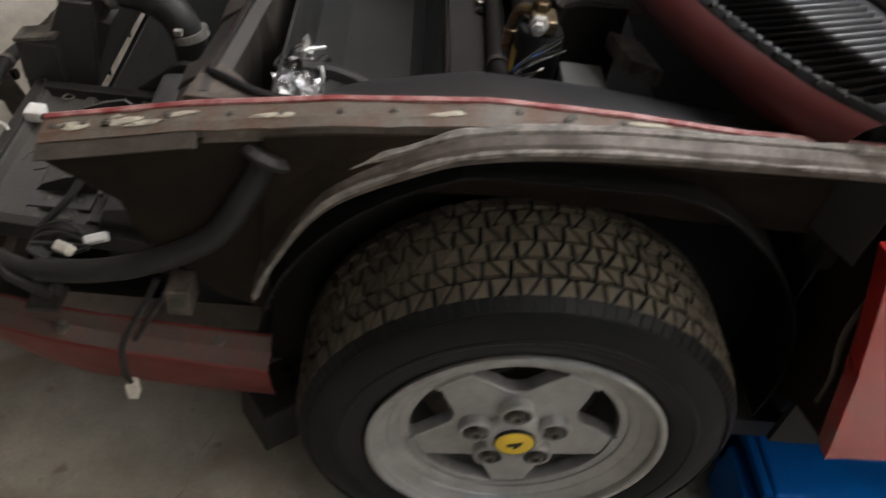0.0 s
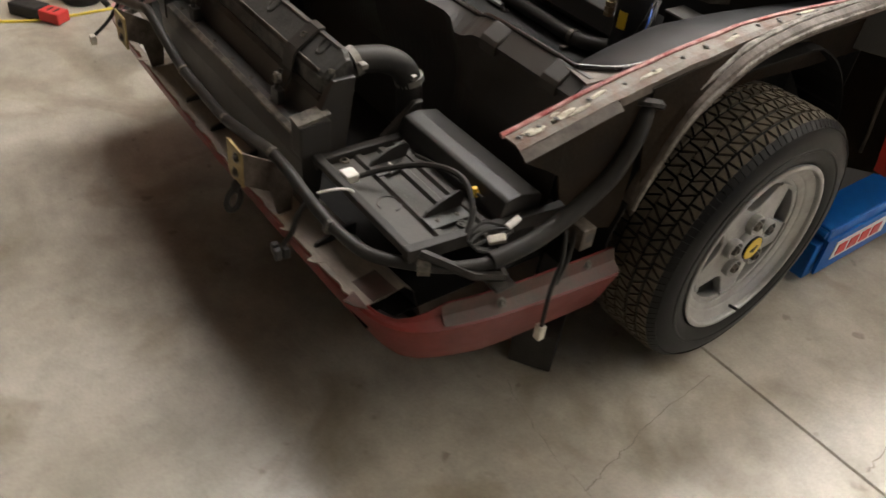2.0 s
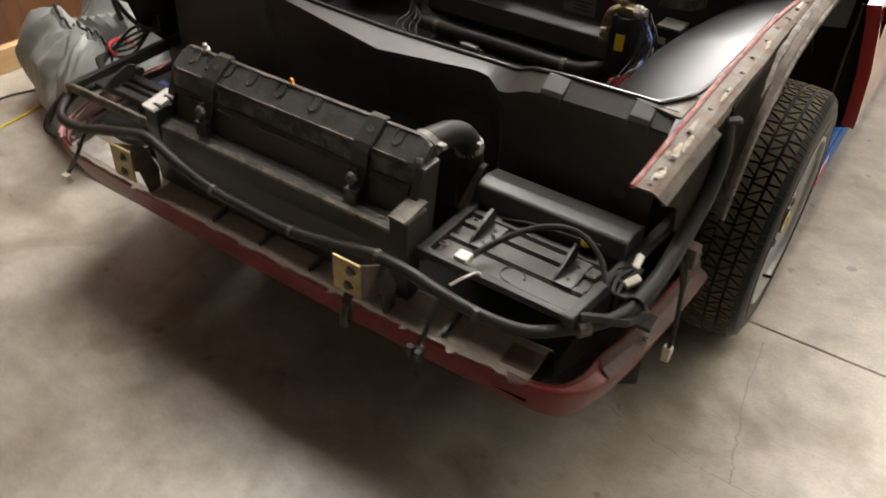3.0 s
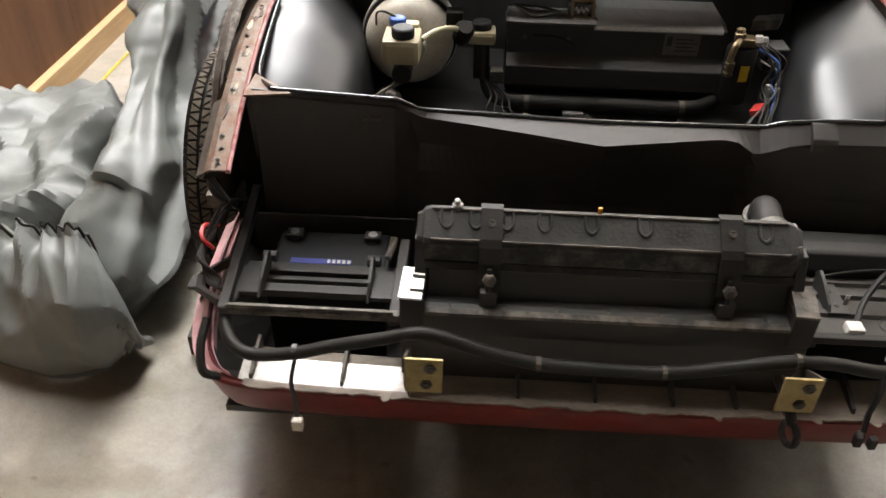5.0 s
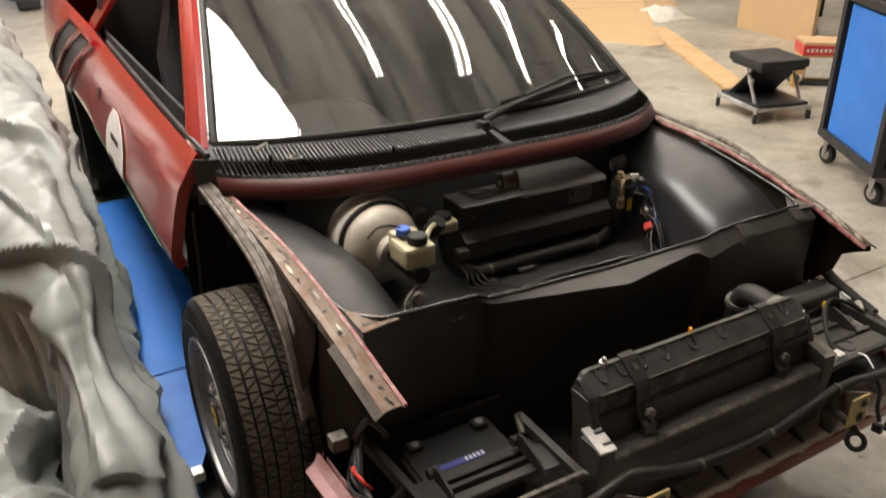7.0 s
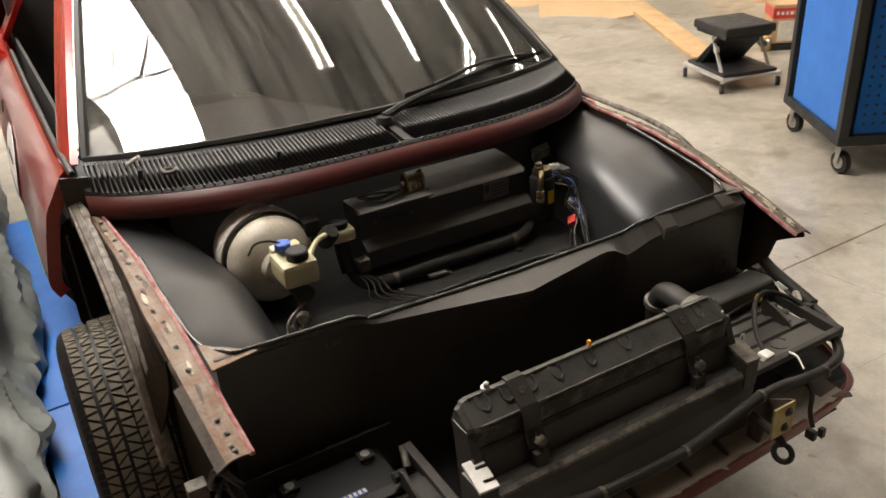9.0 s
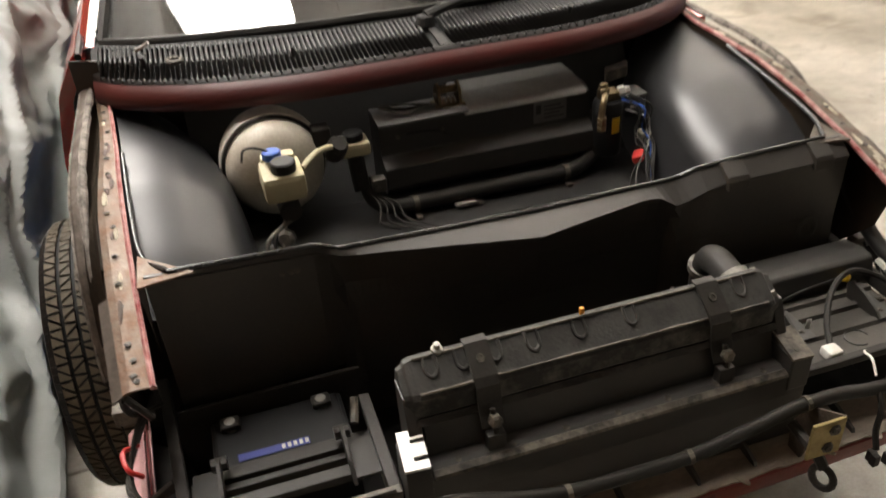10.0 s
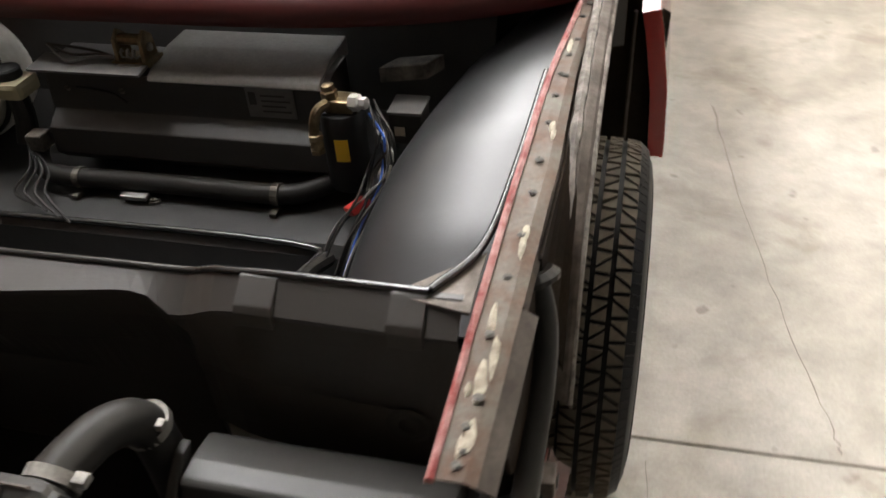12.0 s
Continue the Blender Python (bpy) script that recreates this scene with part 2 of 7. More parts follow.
M_STEEL = material("plain_steel", (0.45, 0.44, 0.42), 0.38, metal=0.8, second=(0.25, 0.23, 0.20), scale=40, amount=0.45, sharp=0.4, fine=0.1)
M_CAST = material("worn_cast_alloy", (0.30, 0.285, 0.255), 0.5, metal=0.3, second=(0.12, 0.11, 0.095), scale=40, amount=0.45, sharp=0.3, fine=0.2, bump=0.2)
M_ALU = material("bare_aluminium", (0.62, 0.61, 0.58), 0.42, metal=0.6, second=(0.50, 0.48, 0.44), scale=30, amount=0.4, sharp=0.5)
M_FOIL = material("crumpled_foil", (0.5, 0.49, 0.48), 0.2, metal=0.95, second=(0.6, 0.6, 0.6), scale=30, bump=0.2)
M_ZINC = material("yellow_zinc_plate", (0.34, 0.27, 0.12), 0.42, metal=0.6, second=(0.22, 0.16, 0.07), scale=35, amount=0.45, sharp=0.4, fine=0.15)
M_BRASS = material("aged_brass", (0.24, 0.185, 0.105), 0.34, metal=0.8, second=(0.10, 0.07, 0.04), scale=60, amount=0.45, sharp=0.4)
M_YELLOW = material("yellow_enamel", (0.72, 0.50, 0.02), 0.35, second=(0.66, 0.44, 0.02), scale=20)
M_CREAM = material("yellowed_white_plastic", (0.62, 0.58, 0.49), 0.42, second=(0.40, 0.35, 0.27), scale=11, amount=0.46, sharp=0.35, fine=0.2)
M_TRANSP = material("aged_reservoir_plastic", (0.50, 0.46, 0.30), 0.4, second=(0.38, 0.33, 0.19), scale=18, amount=0.45, sharp=0.5)
M_WHITE = material("white_plastic", (0.68, 0.66, 0.61), 0.45, second=(0.56, 0.53, 0.47), scale=30)
# bare metal taken near white to carry its glare
M_GLARE = material("bare_shelf_metal_glare", (0.66, 0.64, 0.60), 0.34, metal=0.45, second=(0.30, 0.265, 0.225), scale=18, amount=0.44, sharp=0.4, fine=0.12, bump=0.1)
M_SHELF = material("dusty_tan_shelf_metal", (0.155, 0.125, 0.095), 0.6, second=(0.30, 0.25, 0.20), scale=14, amount=0.45, sharp=0.5, fine=0.25, bump=0.2, stretch=(0.4, 1, 1))
M_BLUECAP = material("blue_plastic", (0.03, 0.10, 0.42), 0.4)
M_CAPBLACK = material("black_plastic_cap", (0.015, 0.0148, 0.0145), 0.42, spec=0.26, dust_and_light=(0.020, 0.0194, 0.0186))
M_SLAT = material("weathered_black_slats", (0.034, 0.034, 0.035), 0.30, second=(0.060, 0.059, 0.057), scale=20, amount=0.45, sharp=0.5, fine=0.2, rough2=0.42, spec=0.6)
M_STRIP = material("glossy_black_rubber", (0.016, 0.016, 0.016), 0.16, second=(0.026, 0.025, 0.024), scale=30, amount=0.4, sharp=0.5, rough2=0.30, spec=0.7)
M_BAY = material("satin_black_bay_paint", (0.0195, 0.0192, 0.0188), 0.30, second=(0.0390, 0.0368, 0.0338), scale=7, amount=0.42, sharp=0.5, fine=0.2, bump=0.08, rough2=0.48, spec=0.5)
M_REDPLUG = material("red_plastic", (0.45, 0.03, 0.025), 0.4)
# dusty grey raised further to carry light falling on the hump from the front
M_HUMP = material("dusty_lit_grey_plastic", (0.165, 0.157, 0.145), 0.55, second=(0.25, 0.238, 0.218), scale=16, amount=0.5, sharp=0.5, fine=0.2, bump=0.08)
M_STICKER = material("greyed_sticker", (0.085, 0.083, 0.078), 0.5, second=(0.13, 0.125, 0.115), scale=60, amount=0.5, sharp=0.4)
M_LABELBLUE = material("blue_label", (0.035, 0.045, 0.20), 0.35)
M_LIFT = material("blue_lift_paint", (0.004, 0.105, 0.37), 0.38, second=(0.006, 0.070, 0.26), scale=9, amount=0.35, sharp=0.5, fine=0.1, bump=0.05, spec=0.2)
M_CARTBLUE = material("blue_cabinet_paint", (0.015, 0.165, 0.58), 0.35, second=(0.02, 0.15, 0.52), scale=3)
M_CARTBLACK = material("black_cabinet_frame", (0.012, 0.012, 0.013), 0.45)
M_VINYL = material("black_vinyl", (0.016, 0.016, 0.017), 0.45, bump=0.15, grain=500)
M_CHROME = material("dull_chrome_frame", (0.55, 0.55, 0.55), 0.3, metal=0.9)
M_FABRIC = material("grey_cover_fabric", (0.165, 0.174, 0.163), 0.40, second=(0.212, 0.221, 0.207), scale=9, amount=0.5, sharp=0.5, fine=0.10, bump=0.10, grain=320, rough2=0.52)
M_CARDBOARD = material("brown_cardboard", (0.52, 0.36, 0.20), 0.8, second=(0.46, 0.31, 0.17), scale=3, amount=0.5, sharp=0.6, fine=0.06)
M_PLYWOOD = wood_material("stained_plywood", (0.205, 0.088, 0.036), (0.095, 0.040, 0.017), scale=4.5, stretch=(1, 1, 0.12))
M_PINE = wood_material("pine_timber", (0.55, 0.37, 0.19), (0.44, 0.27, 0.12), scale=9, stretch=(1, 0.1, 1))
M_PLANK = wood_material("pale_pine_board", (0.58, 0.40, 0.22), (0.47, 0.30, 0.15), scale=6, stretch=(1, 1, 1))
M_WALL = material("grey_workshop_wall", (0.34, 0.33, 0.31), 0.8, second=(0.28, 0.27, 0.25), scale=1.5, fine=0.05)
M_CEIL = material("grey_roof_sheet", (0.30, 0.29, 0.275), 0.7, second=(0.21, 0.20, 0.19), scale=1.2)
M_DARK = material("dark_interior", (0.026, 0.025, 0.024), 0.7, spec=0.3)
M_GLASS = glass_material("windscreen_glass", (0.96, 0.97, 0.96))
M_GREEN = material("green_stripe", (0.05, 0.16, 0.07), 0.35)
M_ROUNDEL = material("white_vinyl_sticker", (0.74, 0.73, 0.70), 0.4, second=(0.66, 0.64, 0.60), scale=25)
M_INK = material("black_ink", (0.010, 0.010, 0.010), 0.5, spec=0.3)
M_ORANGE = material("amber_plastic", (0.60, 0.24, 0.02), 0.4)
M_AMBER = material("amber_oil_bottle", (0.42, 0.26, 0.07), 0.4, second=(0.30, 0.17, 0.05), scale=20)
M_YCORD = material("yellow_cord", (0.60, 0.46, 0.04), 0.5)
M_TUBE = emission("tube_light", (1.0, 0.93, 0.84), 46.0)
M_SKY = emission("skylight_panel", (1.0, 0.96, 0.92), 26.0)


# ---- building helpers ----
def part(name, bm, mat, parent=None, label="", smooth=None):
    """Link a bmesh as one mesh object, under a thing or a part."""
    me = bpy.data.meshes.new(name)
    bmesh.ops.recalc_face_normals(bm, faces=bm.faces)
    if smooth is not None:
        lim = radians(smooth)
        for f in bm.faces:
            f.smooth = True
        for e in bm.edges:
            if len(e.link_faces) == 2 and e.calc_face_angle(0) > lim:
                e.smooth = False
    bm.to_mesh(me)
    bm.free()
    for m in mat if isinstance(mat, (list, tuple)) else (mat,):
        me.materials.append(m)
    ob = new(name, me)
    if parent is not None:
        ob.parent = parent
    if label:
        ob["label"] = label
    return ob


def thing(name, label, category, at=(0, 0, 0), rz=0.0, group="", kind=""):
    ob = new(name)
    ob.matrix_basis = pose(*at, 0, 0, rz)
    ob.empty_display_size = 0.1
    return tagged(ob, label, category, group, kind)


def add_box(bm, lo, hi, bevel=0.0, m=None, mi=0):
    cs = [Vector((x, y, z)) for x in (lo[0], hi[0]) for y in (lo[1], hi[1]) for z in (lo[2], hi[2])]
    if m is not None:
        cs = [m @ c for c in cs]
    v = [bm.verts.new(c) for c in cs]
    fs = [bm.faces.new([v[i] for i in q]) for q in ((0, 1, 3, 2), (4, 6, 7, 5), (0, 4, 5, 1), (2, 3, 7, 6), (0, 2, 6, 4), (1, 5, 7, 3))]
    for f in fs:
        f.material_index = mi
    if bevel:
        es = list({e for f in fs for e in f.edges})
        r = bmesh.ops.bevel(bm, geom=es, offset=bevel, segments=2, profile=0.6, affect="EDGES")
        for f in r["faces"]:
            f.material_index = mi
    return v


def box(lo, hi, bevel=0.0, m=None):
    bm = bmesh.new()
    add_box(bm, lo, hi, bevel, m)
    return bm


def frames_along(pts):
    """Points with tangents and a carried-along side vector."""
    pts = [Vector(p) for p in pts]
    out, side = [], None
    for i, p in enumerate(pts):
        t = (pts[min(i + 1, len(pts) - 1)] - pts[max(i - 1, 0)]).normalized()
        if side is None:
            ref = Vector((0, 0, 1)) if abs(t.z) < 0.9 else Vector((1, 0, 0))
            side = ref.cross(t).normalized()
        else:
            side = (side - t * side.dot(t)).normalized()
        out.append((p, t, side, t.cross(side)))
    return out


def smooth_path(pts, steps=6):
    """Catmull-Rom through the points."""
    P = [Vector(p) for p in pts]
    P = [2 * P[0] - P[1]] + P + [2 * P[-1] - P[-2]]
    out = []
    for i in range(1, len(P) - 2):
        a, b, c, d = P[i - 1:i + 3]
        for k in range(steps):
            t = k / steps
            out.append(0.5 * ((2 * b) + (c - a) * t + (2 * a - 5 * b + 4 * c - d) * t * t + (3 * b - a - 3 * c + d) * t ** 3))
    out.append(P[-2])
    return out


def add_tube(bm, pts, r, n=10, smooth_steps=6, wobble=0.0, ribs=0.0, cap=True, mi=0):
    path = smooth_path(pts, smooth_steps) if smooth_steps else [Vector(p) for p in pts]
    rings = []
    for i, (p, t, s, u) in enumerate(frames_along(path)):
        rr = r(i / max(1, len(path) - 1)) if callable(r) else r
        rr *= 1 + (ribs if i % 2 else 0) + wobble * noise.noise(p * 30)
        rings.append([bm.verts.new(p + (s * math.cos(a) + u * math.sin(a)) * rr) for a in (2 * math.pi * k / n for k in range(n))])
    for a, b in zip(rings, rings[1:]):
        for k in range(n):
            bm.faces.new((a[k], a[(k + 1) % n], b[(k + 1) % n], b[k])).material_index = mi
    if cap:
        bm.faces.new(rings[0][::-1]).material_index = mi
        bm.faces.new(rings[-1]).material_index = mi
    return bm


def tube(pts, r, n=10, **kw):
    return add_tube(bmesh.new(), pts, r, n, **kw)


def add_lathe(bm, profile, n=32, m=None, mi=0, closed=False):
    """Turn (radius, height) pairs about z."""
    rings = []
    for r, h in profile:
        ring = []
        for k in range(n):
            a = 2 * math.pi * k / n
            v = Vector((r * math.cos(a), r * math.sin(a), h))
            ring.append(bm.verts.new(m @ v if m is not None else v))
        rings.append(ring)
    pairs = list(zip(rings, rings[1:])) + ([(rings[-1], rings[0])] if closed else [])
    for a, b in pairs:
        for k in range(n):
            bm.faces.new((a[k], a[(k + 1) % n], b[(k + 1) % n], b[k])).material_index = mi
    if not closed:
        if profile[0][0] > 1e-4:
            bm.faces.new(rings[0][::-1]).material_index = mi
        if profile[-1][0] > 1e-4:
            bm.faces.new(rings[-1]).material_index = mi
    return bm


def lathe(profile, n=32, m=None, closed=False):
    bm = bmesh.new()
    add_lathe(bm, profile, n, m, closed=closed)
    return bm


def add_loft(bm, sections, closed=True, caps=True, mi=0):
    """Skin over sections that have the same number of points."""
    rows = [[bm.verts.new(Vector(p)) for p in s] for s in sections]
    n = len(rows[0])
    for a, b in zip(rows, rows[1:]):
        for k in range(n if closed else n - 1):
            bm.faces.new((a[k], a[(k + 1) % n], b[(k + 1) % n], b[k])).material_index = mi
    if closed and caps:
        bm.faces.new(rows[0][::-1]).material_index = mi
        bm.faces.new(rows[-1]).material_index = mi
    return bm


def loft(sections, closed=True, caps=True):
    return add_loft(bmesh.new(), sections, closed, caps)


def sheet(rows, thick, flip=1):
    """A bent sheet with thickness from a grid of points."""
    R = [[Vector(p) for p in r] for r in rows]
    nr, nc = len(R), len(R[0])
    bm = bmesh.new()
    nor = [[None] * nc for _ in range(nr)]
    for i in range(nr):
        for j in range(nc):
            du = R[min(i + 1, nr - 1)][j] - R[max(i - 1, 0)][j]
            dv = R[i][min(j + 1, nc - 1)] - R[i][max(j - 1, 0)]
            c = du.cross(dv)
            nor[i][j] = (c.normalized() if c.length > 1e-9 else Vector((0, 0, 1))) * flip
    a = [[bm.verts.new(R[i][j]) for j in range(nc)] for i in range(nr)]
    b = [[bm.verts.new(R[i][j] - nor[i][j] * thick) for j in range(nc)] for i in range(nr)]
    for i in range(nr - 1):
        for j in range(nc - 1):
            bm.faces.new((a[i][j], a[i + 1][j], a[i + 1][j + 1], a[i][j + 1]))
            bm.faces.new((b[i][j], b[i][j + 1], b[i + 1][j + 1], b[i + 1][j]))
    for i in range(nr - 1):
        bm.faces.new((a[i][0], b[i][0], b[i + 1][0], a[i + 1][0]))
        bm.faces.new((a[i][-1], a[i + 1][-1], b[i + 1][-1], b[i][-1]))
    for j in range(nc - 1):
        bm.faces.new((a[0][j], a[0][j + 1], b[0][j + 1], b[0][j]))
        bm.faces.new((a[-1][j], b[-1][j], b[-1][j + 1], a[-1][j + 1]))
    return bm


def curve_at(table, t):
    """Smooth interpolation in a small table of (t, value)."""
    if t <= table[0][0]:
        return table[0][1]
    for (a, va), (b, vb) in zip(table, table[1:]):
        if t <= b:
            k = (t - a) / (b - a)
            return va + (vb - va) * k
    return table[-1][1]


def prism(poly, axis, a, b, bevel=0.0):
    """A polygon in the two other axes, pushed from a to b along the axis."""
    bm = bmesh.new()

    def at(p, w):
        return {"x": (w, p[0], p[1]), "y": (p[0], w, p[1]), "z": (p[0], p[1], w)}[axis]

    add_loft(bm, [[at(p, a) for p in poly], [at(p, b) for p in poly]])
    if bevel:
        bmesh.ops.bevel(bm, geom=list(bm.edges), offset=bevel, segments=2, profile=0.6, affect="EDGES")
    return bm


def facing(p, d):
    """A pose at p whose z axis points along d."""
    q = Vector(d).normalized().to_track_quat("Z", "Y")
    return Matrix.Translation(p) @ q.to_matrix().to_4x4()


def bolt_mesh(r=0.007, h=0.005):
    bm = bmesh.new()
    add_lathe(bm, [(r * 1.5, 0), (r * 1.5, h * 0.35), (r, h * 0.4), (r, h), (r * 0.55, h * 1.05), (r * 0.5, h * 0.7)], 6)
    me = bpy.data.meshes.new("bolt")
    bm.to_mesh(me)
    bm.free()
    return me


BOLT = bolt_mesh()
BOLT.materials.append(M_WORN)
RIVET = bolt_mesh(0.0038, 0.002)
RIVET.materials.append(M_WORN)


def fix(parent, p, d=(0, 0, 1), mesh=None, name="bolt"):
    ob = new(name, mesh or BOLT)
    ob.parent = parent
    ob.matrix_basis = facing(p, d)
    return ob


# ---- the workshop ----
ROOM_X0, ROOM_X1, ROOM_Y0, ROOM_Y1, ROOM_Z = -1.87, 10.0, -6.0, 15.0, 4.6


def build_room():
    # two poured slabs that meet at a joint across the car's front axle
    bm = bmesh.new()
    c = 0.003
    for y0, y1 in ((ROOM_Y0, -0.001), (0.001, ROOM_Y1)):
        a = [(ROOM_X0, y0 + c), (ROOM_X1, y0 + c), (ROOM_X1, y1 - c), (ROOM_X0, y1 - c)]
        b = [(ROOM_X0, y0), (ROOM_X1, y0), (ROOM_X1, y1), (ROOM_X0, y1)]
        add_loft(bm, [[(x, y, -0.12) for x, y in b], [(x, y, -0.004) for x, y in b], [(x, y, 0.0) for x, y in a]])
    floor = part("floor", bm, M_CONCRETE)
    tagged(floor, "worn stained grey-beige concrete workshop floor", "floor", kind="structure")
    base = part("subfloor", box((ROOM_X0, ROOM_Y0, -0.3), (ROOM_X1, ROOM_Y1, -0.125)), M_CRACK)
    tagged(base, "dark ground under the concrete slabs", "ground", kind="structure")
    # wandering hairline cracks
    rnd = random.Random(5)
    for pts, w in (([(1.02, 1.30), (1.10, 0.6), (1.19, 0.1), (1.20, 0.02)], 0.0016),
                   ([(0.62, -0.45), (0.80, -0.49), (0.97, -0.50), (1.3, -0.52)], 0.0013),
                   ([(0.86, -0.05), (0.88, -0.25), (0.91, -0.42), (0.93, -0.50)], 0.001),
                   ([(1.45, 0.5), (1.52, 0.1), (1.60, -0.6)], 0.0011)):
        path = smooth_path([(x, y, 0.001) for x, y in pts], 10)
        bm = bmesh.new()
        row = []
        for p in path:
            p = p + Vector((rnd.uniform(-1, 1), rnd.uniform(-1, 1), 0)) * 0.004
            ww = w * rnd.uniform(0.5, 1.2)
            row.append((p, ww))
        L = [bm.verts.new(p + Vector((-q, -q * 0.4, 0))) for p, q in row]
        R = [bm.verts.new(p + Vector((q, q * 0.4, 0))) for p, q in row]
        for i in range(len(row) - 1):
            bm.faces.new((L[i], R[i], R[i + 1], L[i + 1]))
        tagged(part("floor_crack", bm, M_CRACK), "fine dark crack in the concrete floor", "crack", kind="structure")
    t = 0.15
    W = (("wall_east", (ROOM_X1, ROOM_Y0, 0), (ROOM_X1 + t, ROOM_Y1, ROOM_Z)),
         ("wall_south", (ROOM_X0 - t, ROOM_Y0 - t, 0), (ROOM_X1 + t, ROOM_Y0, ROOM_Z)),
         ("wall_north", (ROOM_X0 - t, ROOM_Y1, 0), (ROOM_X1 + t, ROOM_Y1 + t, ROOM_Z)),
         ("wall_west", (ROOM_X0 - t, ROOM_Y0, 0), (ROOM_X0 - 0.02, ROOM_Y1, ROOM_Z)))
    for name, lo, hi in W:
        tagged(part(name, box(lo, hi), M_WALL), "plain grey painted workshop wall", "wall", kind="structure")
    # stained plywood panelling with a pine post and a pine kick board on the west wall
    lining = tagged(new("wall_lining"), "dark red-brown stained plywood wall panelling with pine trim", "wall panelling", kind="structure")
    y = ROOM_Y0
    while y < 9:
        y1 = min(y + 1.22, 9)
        part("panel", box((ROOM_X0 - 0.018, y + 0.002, 0.0), (ROOM_X0, y1 - 0.002, 2.44), 0.001), M_PLYWOOD, lining)
        y = y1
    part("kick_board", box((ROOM_X0, ROOM_Y0, 0.0), (ROOM_X0 + 0.04, 9, 0.09), 0.003), M_PINE, lining, "pale pine kick board")
    for yy in (0.42, -2.02, 2.86):
        part("post", box((ROOM_X0, yy - 0.02, 0.091), (ROOM_X0 + 0.035, yy + 0.02, 2.44), 0.003), M_PINE, lining, "pale pine post")
    # roof with a skylight strip over the car's right side
    bm = bmesh.new()
    sx0, sx1, sy0, sy1 = -1.75, -0.42, 0.0, 7.5
    for lo, hi in (((ROOM_X0 - t, ROOM_Y0 - t), (sx0, ROOM_Y1 + t)), ((sx1, ROOM_Y0 - t), (ROOM_X1 + t, ROOM_Y1 + t)),
                   ((sx0, ROOM_Y0 - t), (sx1, sy0)), ((sx0, sy1), (sx1, ROOM_Y1 + t))):
        add_box(bm, (*lo, ROOM_Z), (*hi, ROOM_Z + 0.1))
    x = ROOM_X0 + 0.2
    while x < ROOM_X1:
        for y0, y1 in (((ROOM_Y0, sy0 - 0.01), (sy1 + 0.01, ROOM_Y1)) if sx0 - 0.05 < x < sx1 + 0.05 else ((ROOM_Y0, ROOM_Y1),)):
            add_box(bm, (x - 0.03, y0, ROOM_Z - 0.045), (x + 0.03, y1, ROOM_Z - 0.002))
        x += 0.33
    tagged(part("ceiling", bm, M_CEIL), "dull grey metal roof sheets", "ceiling", kind="structure")
    sky = part("skylight", box((sx0, sy0, ROOM_Z + 0.03), (sx1, sy1, ROOM_Z + 0.06)), M_SKY)
    tagged(sky, "bright white translucent roof light strip", "skylight", kind="structure")
    truss = thing("roof_truss", "dark thin steel roof truss under the skylight", "truss", (0, 0, 0), kind="structure")
    for yy in (-0.6, 1.2, 3.0, 4.8):
        part("chord", tube([(sx0, yy, ROOM_Z - 0.05), (ROOM_X1, yy, ROOM_Z - 0.05)], 0.02, 6, smooth_steps=0), M_DARK, truss)
        for k in range(3):
            a = sx0 + k * 0.45
            part("brace", tube([(a, yy, ROOM_Z - 0.06), (a + 0.45, yy + 0.9, ROOM_Z - 0.03)], 0.012, 6, smooth_steps=0), M_DARK, truss)


def tube_lamp(x, y0, y1):
    lamp = thing("ceiling_light", "long white fluorescent tube light under the roof", "ceiling light", (x, (y0 + y1) / 2, ROOM_Z - 0.25), group="tube lights under the roof")
    h = (y1 - y0) / 2
    part("housing", prism([(-0.05, 0.07), (0.05, 0.07), (0.075, 0.03), (-0.075, 0.03)], "y", -h, h), M_WHITE, lamp)
    for dx in (-0.045, 0.045):
        part("tube", tube([(dx, -h + 0.03, 0.0), (dx, h - 0.03, 0.0)], 0.019, 10, smooth_steps=0), M_TUBE, lamp)
    for yy in (-h + 0.2, h - 0.2):
        part("hanger", tube([(0, yy, 0.06), (0, yy, 0.25)], 0.004, 5, smooth_steps=0), M_STEEL, lamp)


build_room()
for lx in (1.15, 2.35, 3.55):
    for ly in (0.7, 3.4, 6.1):
        tube_lamp(lx, ly, ly + 2.4)
for lx in (5.2, 7.4):
    for ly in (0.4, 4.6, 9.0):
        tube_lamp(lx, ly, ly + 2.4)


# ---- the stripped car ----
car = thing("car", "red sports car with its stripped black front end exposed", "car", (-0.008, 0, 0))
car.matrix_basis = pose(-0.008, 0, 0, 0, 0.9, 0)

RAIL_X = [(-0.60, 0.634), (-0.40, 0.648), (-0.20, 0.660), (0.0, 0.670), (0.20, 0.686), (0.36, 0.705)]
RAIL_Z = [(-0.60, 0.642), (-0.50, 0.670), (-0.42, 0.693), (-0.26, 0.727), (-0.10, 0.750), (0.05, 0.755), (0.17, 0.755), (0.36, 0.772)]


def rail_in(y):
    return curve_at(RAIL_X, y)


def rail_z(y):
    return curve_at(RAIL_Z, y)


def rail_w(y):
    """How much of its full width the rail has; it narrows to the back."""
    return curve_at([(-0.60, 1.0), (-0.20, 1.0), (0.05, 0.74), (0.34, 0.58)], y)


def ys(a, b, n):
    return [a + (b - a) * i / n for i in range(n + 1)]


ARCH = [(-0.340, 0.487), (-0.322, 0.537), (-0.260, 0.646), (-0.168, 0.708), (-0.10, 0.735), (0.01, 0.751), (0.15, 0.757), (0.335, 0.762)]


